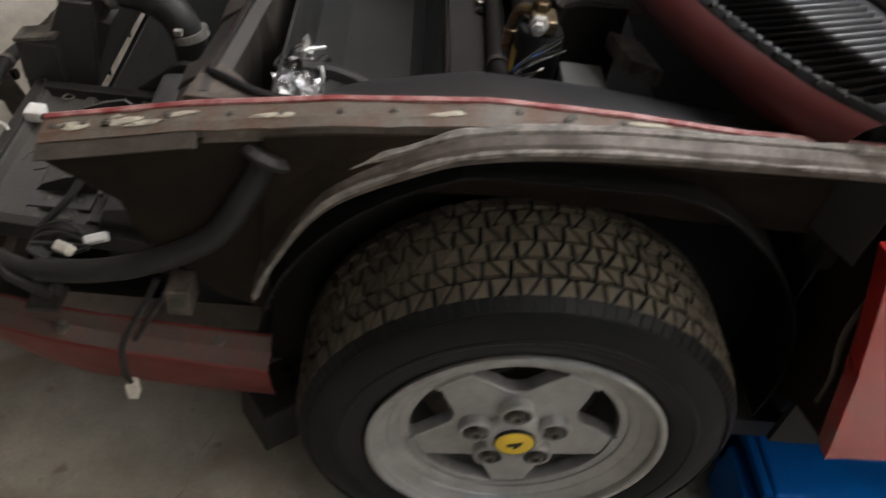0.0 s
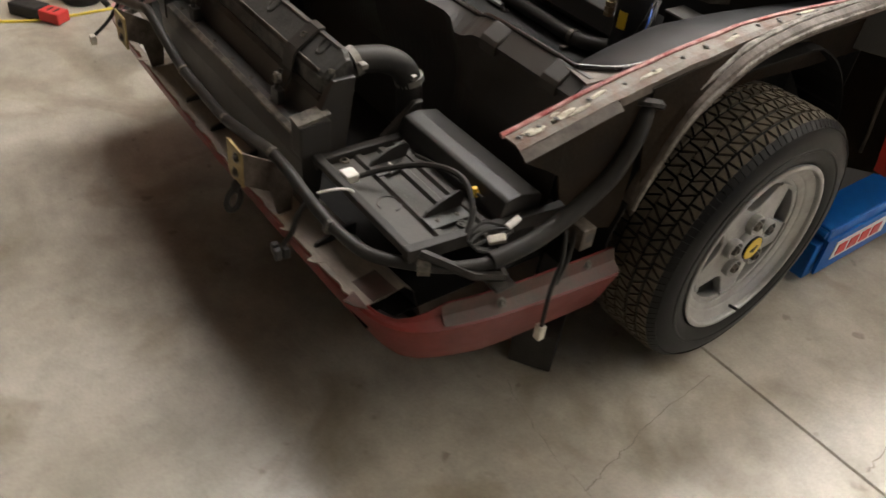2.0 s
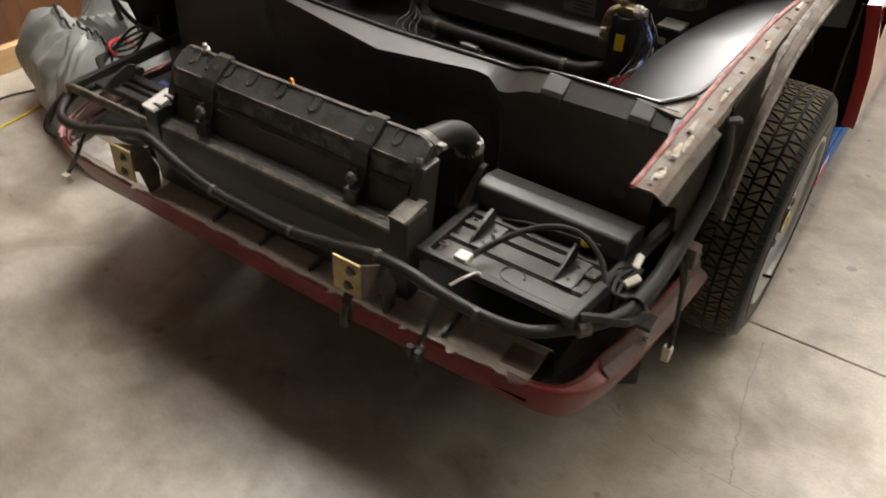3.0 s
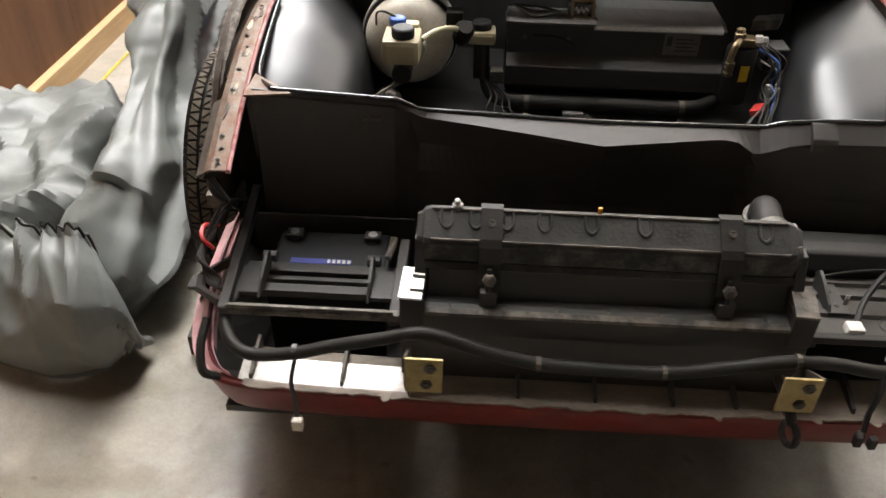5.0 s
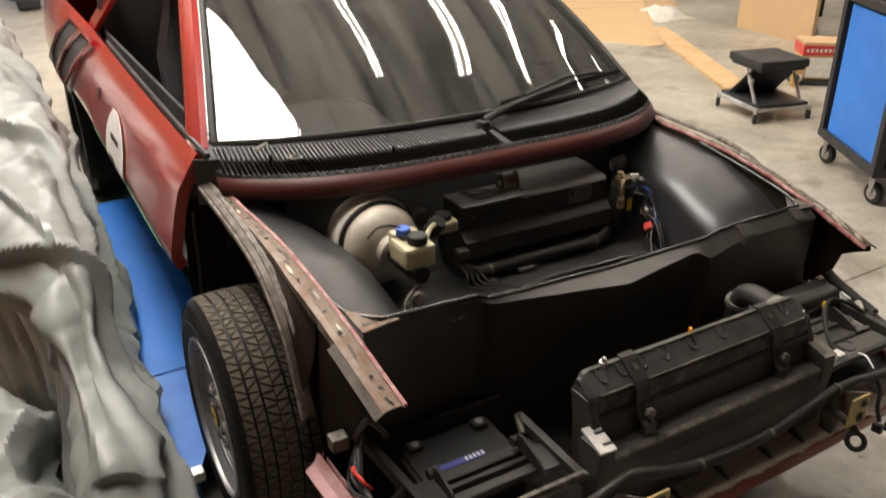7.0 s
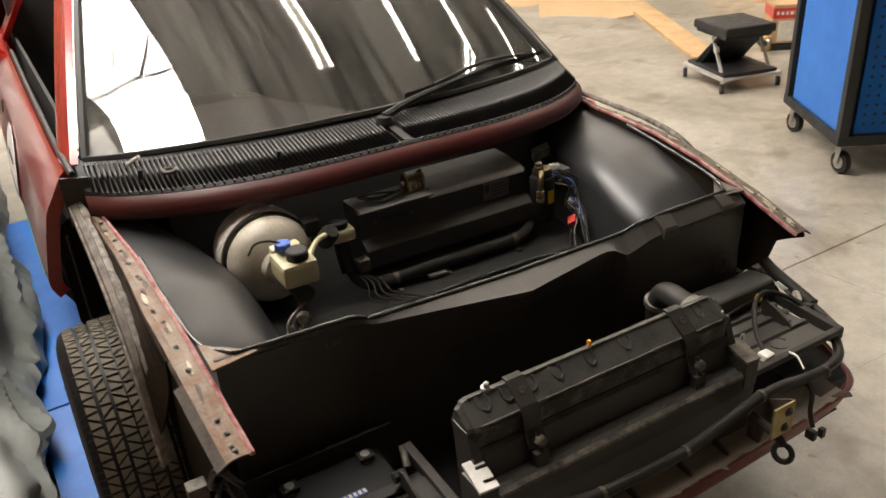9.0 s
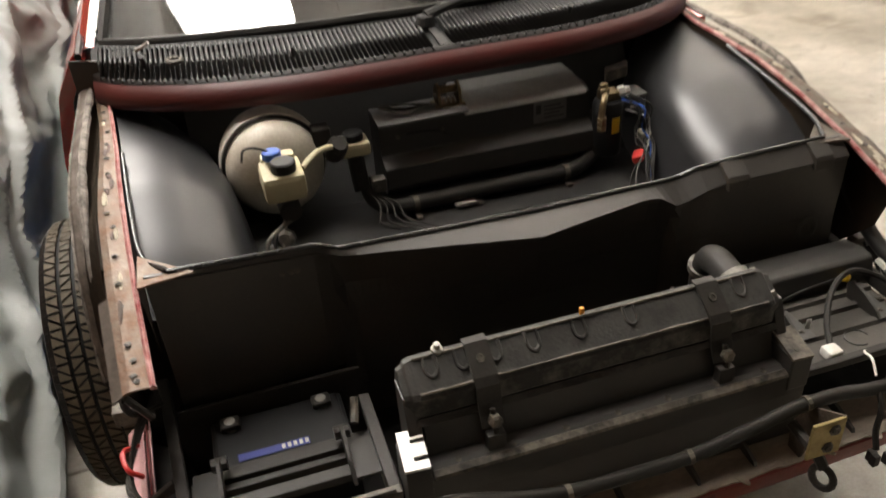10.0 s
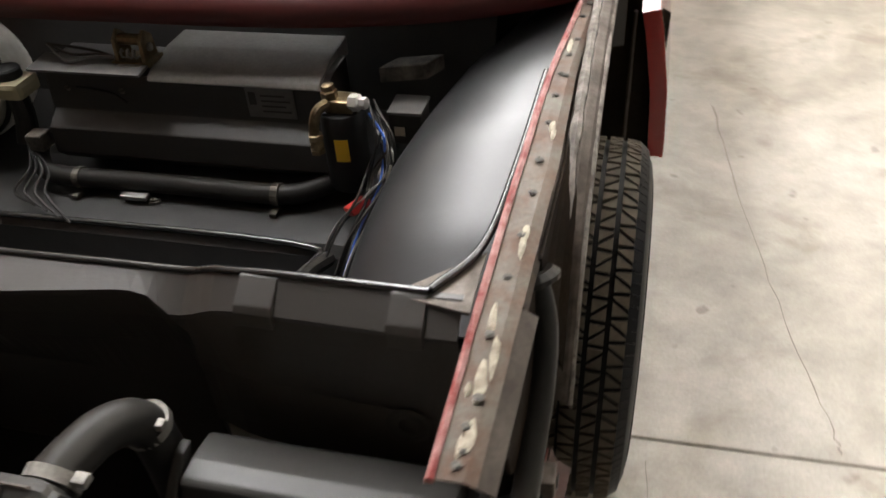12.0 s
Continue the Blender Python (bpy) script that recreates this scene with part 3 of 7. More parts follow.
def arch_points(s):
    """The lip on the car's right stands a little further out and higher."""
    dy, dz = (-0.006, 0.005) if s > 0 else (-0.012, 0.014)
    return [(p.y, p.z) for p in smooth_path([(0, y + dy, z + dz) for y, z in ARCH], 5)]


def side(s):
    """One front wing's bare inner structure; s = 1 is the car's left."""
    word = "left" if s > 0 else "right"
    rnd = random.Random(11 + s)
    # top rail, bare and rusty, with a red inner lip
    rail = part("wing_rail", sheet([[(s * (rail_in(y) + w * rail_w(y)), y, rail_z(y) + 0.0015 * noise.noise((y * 30, w * 40, s)) - (0.004 if w > 0.04 else 0)) for w in (0.008, 0.02, 0.034, 0.046)] for y in ys(-0.585, 0.335, 46)], 0.004, -s), M_RAILGREEN if s > 0 else M_RAIL, car, "rusty bare steel wing rail with rivets")
    part("rail_lip", loft([[(s * (rail_in(y) + a), y, rail_z(y) + b) for a, b in ((0, -0.003), (0.008, -0.003), (0.008, 0.003), (0.004, 0.0050), (0, 0.003))] for y in ys(-0.588, 0.335, 46)]), M_REDEDGE, rail, "chipped red paint along the inner edge, pink glare painted in")
    # front cover strip of the rail and the outer flange
    part("rail_flange", sheet([[(s * (rail_in(y) + 0.0455 + 0.017 * k), y, rail_z(y) - 0.005 - k * 0.010) for k in (0, 0.35, 0.7, 1)] for y in ys(-0.585, -0.405, 12)], 0.003, -s), M_FLANGE, rail, "grey scraped steel flange")
    part("rail_edge", sheet([[(s * (rail_in(y) + 0.044 * rail_w(y) + 0.006 * k), y, rail_z(y) - 0.004 - k * 0.014) for k in (0, 0.5, 1)] for y in ys(-0.40, 0.335, 30)], 0.003, -s), M_RAILGREY, rail, "scraped grey outer edge of the rail")
    for y in ys(-0.56, 0.28, 14):
        fix(rail, (s * (rail_in(y) + rnd.uniform(0.022, 0.030) * rail_w(y)), y + rnd.uniform(-0.012, 0.012), rail_z(y) + 0.001), mesh=RIVET, name="rivet")
    for y in (-0.571, -0.535, -0.02):
        fix(rail, (s * (rail_in(y) + 0.024), y, rail_z(y) + 0.001), mesh=RIVET)
    # blobs of old filler on the rail
    for i in range(11 if s < 0 else 12):
        y = rnd.uniform(-0.57, 0.2) if s < 0 else rnd.choice((-0.555, -0.47, -0.435, -0.40, -0.33, -0.15, 0.05, -0.5)) + rnd.uniform(-0.015, 0.015)
        l, w = rnd.uniform(0.008, 0.024), rnd.uniform(0.003, 0.006)
        x = rail_in(y) + rnd.uniform(0.016, 0.034) * rail_w(y)
        bm = bmesh.new()
        add_loft(bm, [[(s * (x + w * math.cos(a) * k * rnd.uniform(0.7, 1.2)), y + l * math.sin(a) * k * rnd.uniform(0.7, 1.2), rail_z(y + l * math.sin(a) * k) + h) for a in [j * math.pi / 5 for j in range(10)]] for k, h in ((1, 0.0008), (0.9, 0.0016), (0.5, 0.0022))])
        part("filler_patch", bm, M_PUTTY if s > 0 or i % 3 == 0 else M_REDBROWN, rail)
    # inner wing panel under the rail, down to the wheel arch lip
    ap = arch_points(s)
    lx = 0.727 if s > 0 else 0.738
    rows = []
    for y in ys(-0.335, 0.33, 30):
        za = curve_at([(p[0], p[1]) for p in ap], y)
        top = rail_z(y) - 0.012
        zb = min(za - 0.004, top - 0.012) if y > -0.18 else za
        xo = rail_in(y) + 0.048 * rail_w(y)
        rows.append([(s * (xo + (lx + 0.004 - xo) * k * k), y, top + (zb - top) * k) for k in (0, 0.25, 0.5, 0.75, 1)])
    part("inner_wing", sheet(rows, 0.004, s), M_UNDER, car, "brown-black undersealed inner wing")
    # front cheek in front of the arch
    rows = []
    for y in ys(-0.578, -0.335, 16):
        k0 = (y + 0.578) / 0.243
        top = rail_z(y) - 0.016
        bot = curve_at([(-0.578, 0.622), (-0.535, 0.600), (-0.495, 0.575), (-0.487, 0.53), (-0.44, 0.48), (-0.40, 0.44), (-0.335, 0.42)], y)
        rows.append([(s * (rail_in(y) + 0.043 + 0.006 * math.sin(math.pi * k) * k0 + 0.006 * k), y, top + (bot - top) * k) for k in (0, 0.2, 0.4, 0.6, 0.8, 1)])
    part("wing_cheek", sheet(rows, 0.004, s), M_UNDER, car, "brown-black undersealed wing cheek")
    # double-skinned arch lip with crumbling seam sealer
    lip = part("arch_lip", sheet([[(s * (lx + dx), y, z + dz) for dx, dz in ((-0.010, 0.003), (0.0, 0.003), (0.009, 0.0), (0.0145, -0.005), (0.0155, -0.012))] for y, z in ap], 0.004, s), M_RAILGREY, car, "scraped grey steel wheel arch lip")
    bm = bmesh.new()
    add_tube(bm, [(s * (lx - 0.008), y, z + 0.005) for y, z in ap[8:]], 0.0075, 8, smooth_steps=3, wobble=0.5)
    part("seam_sealer", bm, M_SEAL, lip, "crumbling brown-grey seam sealer")
    bm = bmesh.new()
    add_tube(bm, [(s * (lx + 0.015), y, z - 0.004) for y, z in ap], 0.004, 7, smooth_steps=2, wobble=0.4)
    part("lip_edge", bm, M_SEAL, lip)
    # wheel housing, seen from below: a black tub round the tyre
    rows = []
    for a in [math.radians(d) for d in range(-8, 189, 7)]:
        y, z = -0.375 * math.cos(a) * 0.98 + 0.01, 0.33 + 0.375 * math.sin(a)
        rows.append([(s * x, y, min(z, 0.685)) for x in (0.585, 0.62, 0.66, 0.69, 0.715)])
    part("wheel_housing", sheet(rows, 0.004, -s), M_HOUSING, car, "black wheel housing")
    part("housing_wall", box((min(s * 0.575, s * 0.585), -0.36, 0.15), (max(s * 0.575, s * 0.585), 0.38, 0.60)), M_HOUSING, car)
    # smooth black liner inside the luggage bay
    rows = []
    for y in ys(-0.375, 0.36, 30):
        xi = rail_in(y) - 0.002
        w = curve_at([(-0.375, 0.170 if s < 0 else 0.200), (-0.2, 0.190 if s < 0 else 0.205), (0.0, 0.185), (0.15, 0.165), (0.27, 0.12), (0.36, 0.03)], y)
        zt = rail_z(y) - 0.018 - curve_at([(-0.375, 0.075), (-0.25, 0.035), (-0.10, 0.010), (0.36, 0.0)], y)
        row = []
        for k in range(13):
            a = k / 12 * math.pi / 2
            xx = xi - w * math.sin(a) ** 0.85
            zz = zt - 0.10 * (1 - math.cos(a)) ** 1.1 - 0.012 * math.sin(2 * a)
            row.append((s * xx, y, zz))
        for j, (dx, dz) in enumerate(((0.006, 0.13), (0.012, 0.17), (0.018, 0.22), (0.022, 0.28))):
            row.append((s * (xi - w - dx * (1.0 if s < 0 else 2.0)), y, zt - dz))
        rows.append(row)
    part("wheel_arch_liner", sheet(rows, 0.004, -s), M_LINER, car, "smooth satin black wheel arch liner", smooth=50)
    part("liner_flange", sheet([[(s * (rail_in(y) + 0.006), y, rail_z(y) - 0.004), (s * (rail_in(y) + 0.002), y, rail_z(y) - 0.020), (s * (rail_in(y) - 0.004), y, rail_z(y) - 0.135)] for y in ys(-0.40, 0.335, 26)], 0.003, s), M_UNDER, car, "dark inner side of the wing rail")
    # corner gusset between bulkhead and rail
    part("gusset", prism([(s * 0.645, -0.43), (s * 0.56, -0.415), (s * 0.645, -0.335)], "z", 0.696 if s > 0 else 0.708, 0.700 if s > 0 else 0.712), M_RAILGREY if s > 0 else M_RAIL, car, "bare steel corner gusset")
    # closing panel at the back of the wheel well
    part("sill_end", sheet([[(s * x, 0.345 + 0.05 * k, 0.76 - 0.6 * max(0.0, x - 0.72) - (0.60 - 0.29 * max(0.0, min(1.0, (x - 0.55) / 0.27))) * k) for x in (0.42, 0.55, 0.62, 0.68, 0.74, 0.80 if s < 0 else 0.832)] for k in (0, 0.25, 0.5, 0.75, 1)], 0.004, s), M_UNDER, car, "brown-black wheel well closing panel")
    part("panel_seam", tube([(s * 0.775, 0.335 + 0.05 * k + 0.006 * math.sin(k * 9), 0.70 - 0.29 * k) for k in ys(0, 1, 8)], 0.004, 6, smooth_steps=2, wobble=0.3), M_FLANGE, car, "pale sealed seam")
    return rail


side(1)
side(-1)


# ---- bulkhead and luggage bay ----
def build_bay():
    # front bulkhead: raised at both sides, lower in the middle, where a ledge comes forward to a point
    xs = ys(-0.635, -0.375, 6) + [-0.350] + ys(-0.33, 0.015, 24) + ys(0.03, 0.24, 12) + [0.262, 0.275, 0.29, 0.305, 0.32, 0.335] + ys(0.35, 0.635, 12)
    dip = [(-0.635, 0.004), (-0.36, 0.004), (-0.33, 0.006), (0.015, 0.016), (0.235, 0.010), (0.262, 0.014), (0.29, 0.030), (0.33, 0.030), (0.36, 0.026), (0.635, 0.026)]
    out = [(-0.635, 0.006), (-0.36, 0.006), (-0.33, 0.010), (0.015, 0.062), (0.235, 0.030), (0.262, 0.032), (0.29, 0.042), (0.33, 0.038), (0.36, 0.034), (0.635, 0.036)]
    edge_z = [(-0.635, 0.712), (-0.37, 0.690), (-0.325, 0.666), (0.0, 0.656), (0.31, 0.659), (0.345, 0.676), (0.39, 0.685), (0.60, 0.699)]
    edge_y = [(-0.60, -0.402), (-0.37, -0.386), (-0.325, -0.373), (0.31, -0.373), (0.36, -0.389), (0.60, -0.408)]
    rows = []
    for x in xs:
        zt = curve_at(edge_z, x)
        yb = curve_at(edge_y, x)
        d, o = curve_at(dip, x), curve_at(out, x)
        mid = 0.02 if -0.34 < x < 0.30 else 0.0
        low = 0.03 if x > -0.34 else 0.008
        rows.append([(x, yb + 0.012, zt - 0.012), (x, yb, zt), (x, yb - 0.004, zt), (x, yb - o, zt - d), (x, yb - o + 0.003, zt - d - 0.006),
                     (x, yb - o * 0.9 + mid * 0.5, 0.60), (x, yb - max(low, o * 0.8) + mid, 0.545), (x, yb - low * 1.15 + mid * 1.3, 0.48), (x, yb - low * 1.15 + mid * 1.3, 0.25 if mid else 0.44)])
    panel = part("bulkhead", sheet(rows, 0.003, 1), M_PANEL, car, "satin black front bulkhead panel")
    part("rubbed_mark", lathe([(0.012, 0.0), (0.016, 0.0006), (0.022, 0.0008), (0.027, 0.0)], 20, facing((0.572, -0.4440, 0.528), (0, -1, 0.05)), closed=True), M_TRAY, panel, "pale rubbed ring mark")
    # pressed pads on the top flange
    for x0, x1 in ((0.385, 0.43), (0.56, 0.60)):
        xm = (x0 + x1) / 2
        pad = [(curve_at(edge_y, xm) + dy, curve_at(edge_z, xm) + dz) for dy, dz in ((-0.043, -0.040), (-0.042, -0.022), (-0.037, -0.014), (-0.008, 0.005), (0.002, 0.003), (0.002, -0.006), (-0.032, -0.036))]
        part("pad", prism(pad, "x", x0, x1, 0.002), M_PANEL, panel)
    for x in (-0.43, -0.415, -0.405):
        fix(panel, (x, curve_at(edge_y, x) - 0.0075, 0.66), (0, -1, 0.1), RIVET, "rivet")
    # weather strip along the bulkhead's top edge
    part("weather_strip", tube([(x, curve_at(edge_y, x) - 0.002, curve_at(edge_z, x) + 0.005) for x in (-0.60, -0.50, -0.40, -0.37, -0.345, -0.32, -0.20, 0.0, 0.20, 0.30, 0.325, 0.345, 0.37, 0.42, 0.50, 0.60)], 0.0048, 8), M_STRIP, car, "thin glossy black rubber weather strip", smooth=60)
    for s in (1, -1):
        part("weather_strip", tube([(s * 0.60, -0.408 if s > 0 else -0.402, 0.704 if s > 0 else 0.715), (s * 0.640, -0.33, 0.706), (s * 0.655, -0.20, 0.722), (s * 0.666, 0.0, 0.748)], 0.005, 8), M_STRIP, car, smooth=60)
    # the bay's floor, the well and the shelf that carries the hose
    tub = part("bay_floor", sheet([[(x, -0.358, 0.60), (x, -0.355, 0.40), (x, -0.30, 0.36), (x, -0.17, 0.36), (x, -0.145, 0.38), (x, -0.125, 0.485), (x, -0.110, 0.500), (x, -0.05, 0.506), (x, 0.06, 0.508), (x, 0.10, 0.52), (x, 0.20, 0.56), (x, 0.30, 0.75)] for x in (-0.55, -0.45, -0.3, -0.1, 0.1, 0.27, 0.33, 0.46, 0.55)], 0.004, 1), M_BAY, car, "satin black luggage bay floor")
    part("shelf_edge", tube([(-0.30, -0.117, 0.501), (0.29, -0.117, 0.501), (0.335, -0.150, 0.48), (0.345, -0.24, 0.40)], 0.0055, 8), M_STRIP, tub, smooth=60)
    # scuttle closing panel
    part("scuttle_wall", sheet([[(x, 0.33, z) for z in (0.5, 0.6, 0.7, 0.8)] for x in (-0.7, 0, 0.7)], 0.004, 1), M_DARK, car)


build_bay()


# ---- wheels ----
def wheel(x, y, z, s, steer=0.0):
    """One road wheel; its axle is local z, which points outwards."""
    w = new("wheel")
    w.parent = car
    w["label"] = "silver five-spoke alloy wheel with a dusty black tyre"
    w.matrix_basis = Matrix.Translation((x, y, z)) @ pose(0, 0, 0, 0, 0, steer) @ (pose(0, 0, 0, 0, 90, 0) if s > 0 else pose(0, 0, 0, 0, -90, 0)) @ Matrix.Diagonal((0.946, 0.946, 1, 1))
    prof = [(0.200, 0.080), (0.207, 0.090), (0.222, 0.0975), (0.245, 0.1005), (0.268, 0.0985), (0.286, 0.0915), (0.296, 0.083), (0.3015, 0.075), (0.3020, 0.04), (0.302, 0.0)]
    prof = prof + [(r, -h) for r, h in prof[-2::-1]] + [(0.198, -0.05), (0.198, 0.05)]
    part("tyre", lathe(prof, 72, closed=True), M_RUBBER, w, "black low-profile radial tyre", smooth=35)
    # raised rib near the rim and fine ring on the sidewall
    part("sidewall_ring", lathe([(0.240, 0.0995), (0.244, 0.1018), (0.249, 0.1016), (0.251, 0.0985), (0.240, 0.0975)], 72, closed=True), M_RUBBER, w)
    # tread: rows of wedge blocks between thin zigzag grooves
    bm = bmesh.new()
    n = 57
    step = 2 * math.pi / n
    bands = ((-0.079, -0.0580), (-0.0510, -0.0315), (-0.0245, -0.0018), (0.0018, 0.0245), (0.0315, 0.0510), (0.0580, 0.079))
    for row, (h0, h1) in enumerate(bands):
        for k in range(n):
            for flip in (0, 1):
                c = (k + 0.5 * flip + (0.25 if row % 2 else 0)) * step
                wide, tip = 0.285 * step, 0.035 * step
                a, b = (wide, tip) if flip else (tip, wide)
                skew = 0.10 * step * (1 if row % 2 else -1)
                ends = (c - skew, c + skew)
                vs = []
                for rr in (0.298, 0.3088):
                    for h, half, mid in ((h0, a, ends[0]), (h1, b, ends[1])):
                        rq = rr - (0.0055 if abs(h) > 0.075 else (0.0012 if abs(h) > 0.05 else 0))
                        for e in (-half, half):
                            vs.append(bm.verts.new((rq * math.cos(mid + e), rq * math.sin(mid + e), h)))
                for q in ((4, 5, 7, 6), (0, 1, 5, 4), (2, 6, 7, 3), (0, 4, 6, 2), (1, 3, 7, 5)):
                    bm.faces.new([vs[i] for i in q])
    tagged(part("tread", bm, M_TREAD, w, "brown-dusted zigzag tread blocks"), kind="stuff")
    # shoulder sipes
    bm = bmesh.new()
    for k in range(114):
        a = k / 114 * 2 * math.pi
        for sg in (1, -1):
            vs = [bm.verts.new((r * math.cos(a + d), r * math.sin(a + d), sg * h)) for r, h, d in ((0.3015, 0.0770, 0), (0.3015, 0.0770, 0.0505), (0.2885, 0.0910, 0.0505), (0.2885, 0.0910, 0))]
            ws = [bm.verts.new(v.co + Vector((math.cos(a), math.sin(a), sg * 0.6)) * 0.0018) for v in vs]
            bm.faces.new(ws)
            for i in range(4):
                bm.faces.new((vs[i], vs[(i + 1) % 4], ws[(i + 1) % 4], ws[i]))
    tagged(part("shoulder_ribbing", bm, M_RUBBER, w), kind="stuff")
    # rim barrel and lip
    rim = part("rim", lathe([(0.2055, 0.088), (0.2090, 0.0940), (0.2085, 0.0975), (0.2050, 0.0990), (0.2000, 0.0985), (0.1975, 0.0950), (0.1965, 0.0880), (0.1930, 0.0850), (0.1820, 0.0800), (0.1790, 0.0785), (0.1770, 0.0760), (0.1660, 0.0735), (0.1620, 0.0710), (0.1600, 0.062), (0.159, 0.02), (0.159, -0.06), (0.190, -0.080), (0.200, -0.080), (0.200, -0.05), (0.188, -0.03), (0.188, 0.05), (0.198, 0.072)], 80, closed=True), M_ALLOY, w, "silver painted alloy rim", smooth=25)
    # star: flat disc with five windows, cut from a filled outline
    first = radians(43)
    cu = bpy.data.curves.new("star", "CURVE")
    cu.dimensions, cu.fill_mode, cu.extrude, cu.bevel_depth, cu.bevel_resolution = "2D", "BOTH", 0.008, 0.0025, 2

    def outline(pts):
        sp = cu.splines.new("POLY")
        sp.points.add(len(pts) - 1)
        for p, (u, v) in zip(sp.points, pts):
            p.co = (u, v, 0, 1)
        sp.use_cyclic_u = True

    outline([(0.160 * math.cos(a), 0.160 * math.sin(a)) for a in [2 * math.pi * k / 90 for k in range(90)]])
    for k in range(5):
        c0 = first + 2 * math.pi * k / 5
        shape = [(0.151, d) for d in ys(-0.43, 0.43, 10)] + [(0.147, 0.465), (0.138, 0.450), (0.119, 0.350), (0.103, 0.245), (0.092, 0.140), (0.089, 0.0), (0.092, -0.140), (0.103, -0.245), (0.119, -0.350), (0.138, -0.450), (0.147, -0.465)]
        outline([(r * math.cos(c0 + d), r * math.sin(c0 + d)) for r, d in shape])
    tmp = new("star", cu)
    dg = bpy.context.evaluated_depsgraph_get()
    me = bpy.data.meshes.new_from_object(tmp.evaluated_get(dg))
    bpy.data.objects.remove(tmp)
    me.materials.clear()
    me.materials.append(M_ALLOY)
    me.transform(Matrix.Translation((0, 0, 0.058)))
    star = new("spoke_disc", me)
    star.parent = w
    star["label"] = "silver five-spoke star"
    # raised crisp ends of the tapering spokes
    for k in range(5):
        a = first + math.pi / 5 + 2 * math.pi * k / 5
        sec = []
        for d in ys(-0.19, 0.19, 8):
            c, sn = math.cos(a + d), math.sin(a + d)
            sec.append([(0.143 * c, 0.143 * sn, 0.0640), (0.144 * c, 0.144 * sn, 0.0720), (0.150 * c, 0.150 * sn, 0.0720), (0.157 * c, 0.157 * sn, 0.0640)])
        part("spoke_end", loft(sec), M_ALLOY, star)
        sec = [[(r * math.cos(a + d), r * math.sin(a + d), 0.0645 + h + 0.10 * max(0.0, 0.085 - r)) for d, h in ((-hw, -0.001), (-hw * 0.86, 0.0042), (hw * 0.86, 0.0042), (hw, -0.001))] for r, hw in ((0.050, 0.58), (0.080, 0.50), (0.095, 0.395), (0.110, 0.275), (0.125, 0.19), (0.138, 0.15))]
        part("spoke_face", loft(sec), M_ALLOY, star)
    # lug nuts in their pockets, hub and cap
    for k in range(5):
        a = first + 2 * math.pi * k / 5
        c = Matrix.Translation((0.0575 * math.cos(a), 0.0575 * math.sin(a), 0.063))
        part("nut_pocket", lathe([(0.0235, 0.0), (0.0235, 0.019), (0.0220, 0.0220), (0.0190, 0.0220), (0.0175, 0.012), (0.0170, 0.001)], 20, c), M_ALLOY, w)
        part("lug_nut", lathe([(0.0125, 0.0), (0.0125, 0.021), (0.0105, 0.026), (0.006, 0.0265), (0.005, 0.020)], 6, c), M_WORN, w, "dull brownish steel lug nut")
    part("hub", lathe([(0.054, 0.064), (0.048, 0.070), (0.0445, 0.079), (0.040, 0.083), (0.033, 0.0855), (0.0, 0.0855)], 32), M_ALLOY, w, smooth=40)
    cap = part("centre_cap", lathe([(0.0285, 0.0850), (0.0285, 0.0895), (0.026, 0.0915), (0.0, 0.0918)], 32), M_YELLOW, w, "yellow round centre cap")
    part("cap_ring", lathe([(0.0290, 0.0850), (0.0300, 0.0895), (0.0285, 0.0908), (0.0278, 0.0902), (0.0278, 0.0850)], 32, closed=True), M_INK, cap)
    bm = bmesh.new()
    add_box(bm, (-0.003, -0.011, 0.0916), (0.004, 0.010, 0.0927), m=pose(0, 0, 0, 0, 0, 20))
    add_box(bm, (-0.010, 0.003, 0.0916), (0.009, 0.007, 0.0927), m=pose(0, 0, 0, 0, 0, -25))
    part("emblem", bm, M_INK, cap, "small black emblem shape")
    # brake disc and hub behind the windows
    part("brake_disc", lathe([(0.135, -0.012), (0.135, 0.0), (0.06, 0.0), (0.06, 0.012), (0.0, 0.012)], 40), M_WORN, w, "dark steel brake disc")
    part("valve", tube([(0.19, 0.03, 0.08), (0.185, 0.03, 0.105)], 0.004, 6, smooth_steps=0), M_INK, w)
    return w


wheel(0.724, -0.002, 0.3165, 1, 0)
wheel(-0.770, -0.002, 0.314, -1, 0)
for s in (1, -1):
    part("suspension_arm", tube([(s * 0.64, 0.0, 0.31), (s * 0.45, 0.02, 0.30), (s * 0.33, 0.04, 0.28)], 0.03, 8), M_BLACK, car)


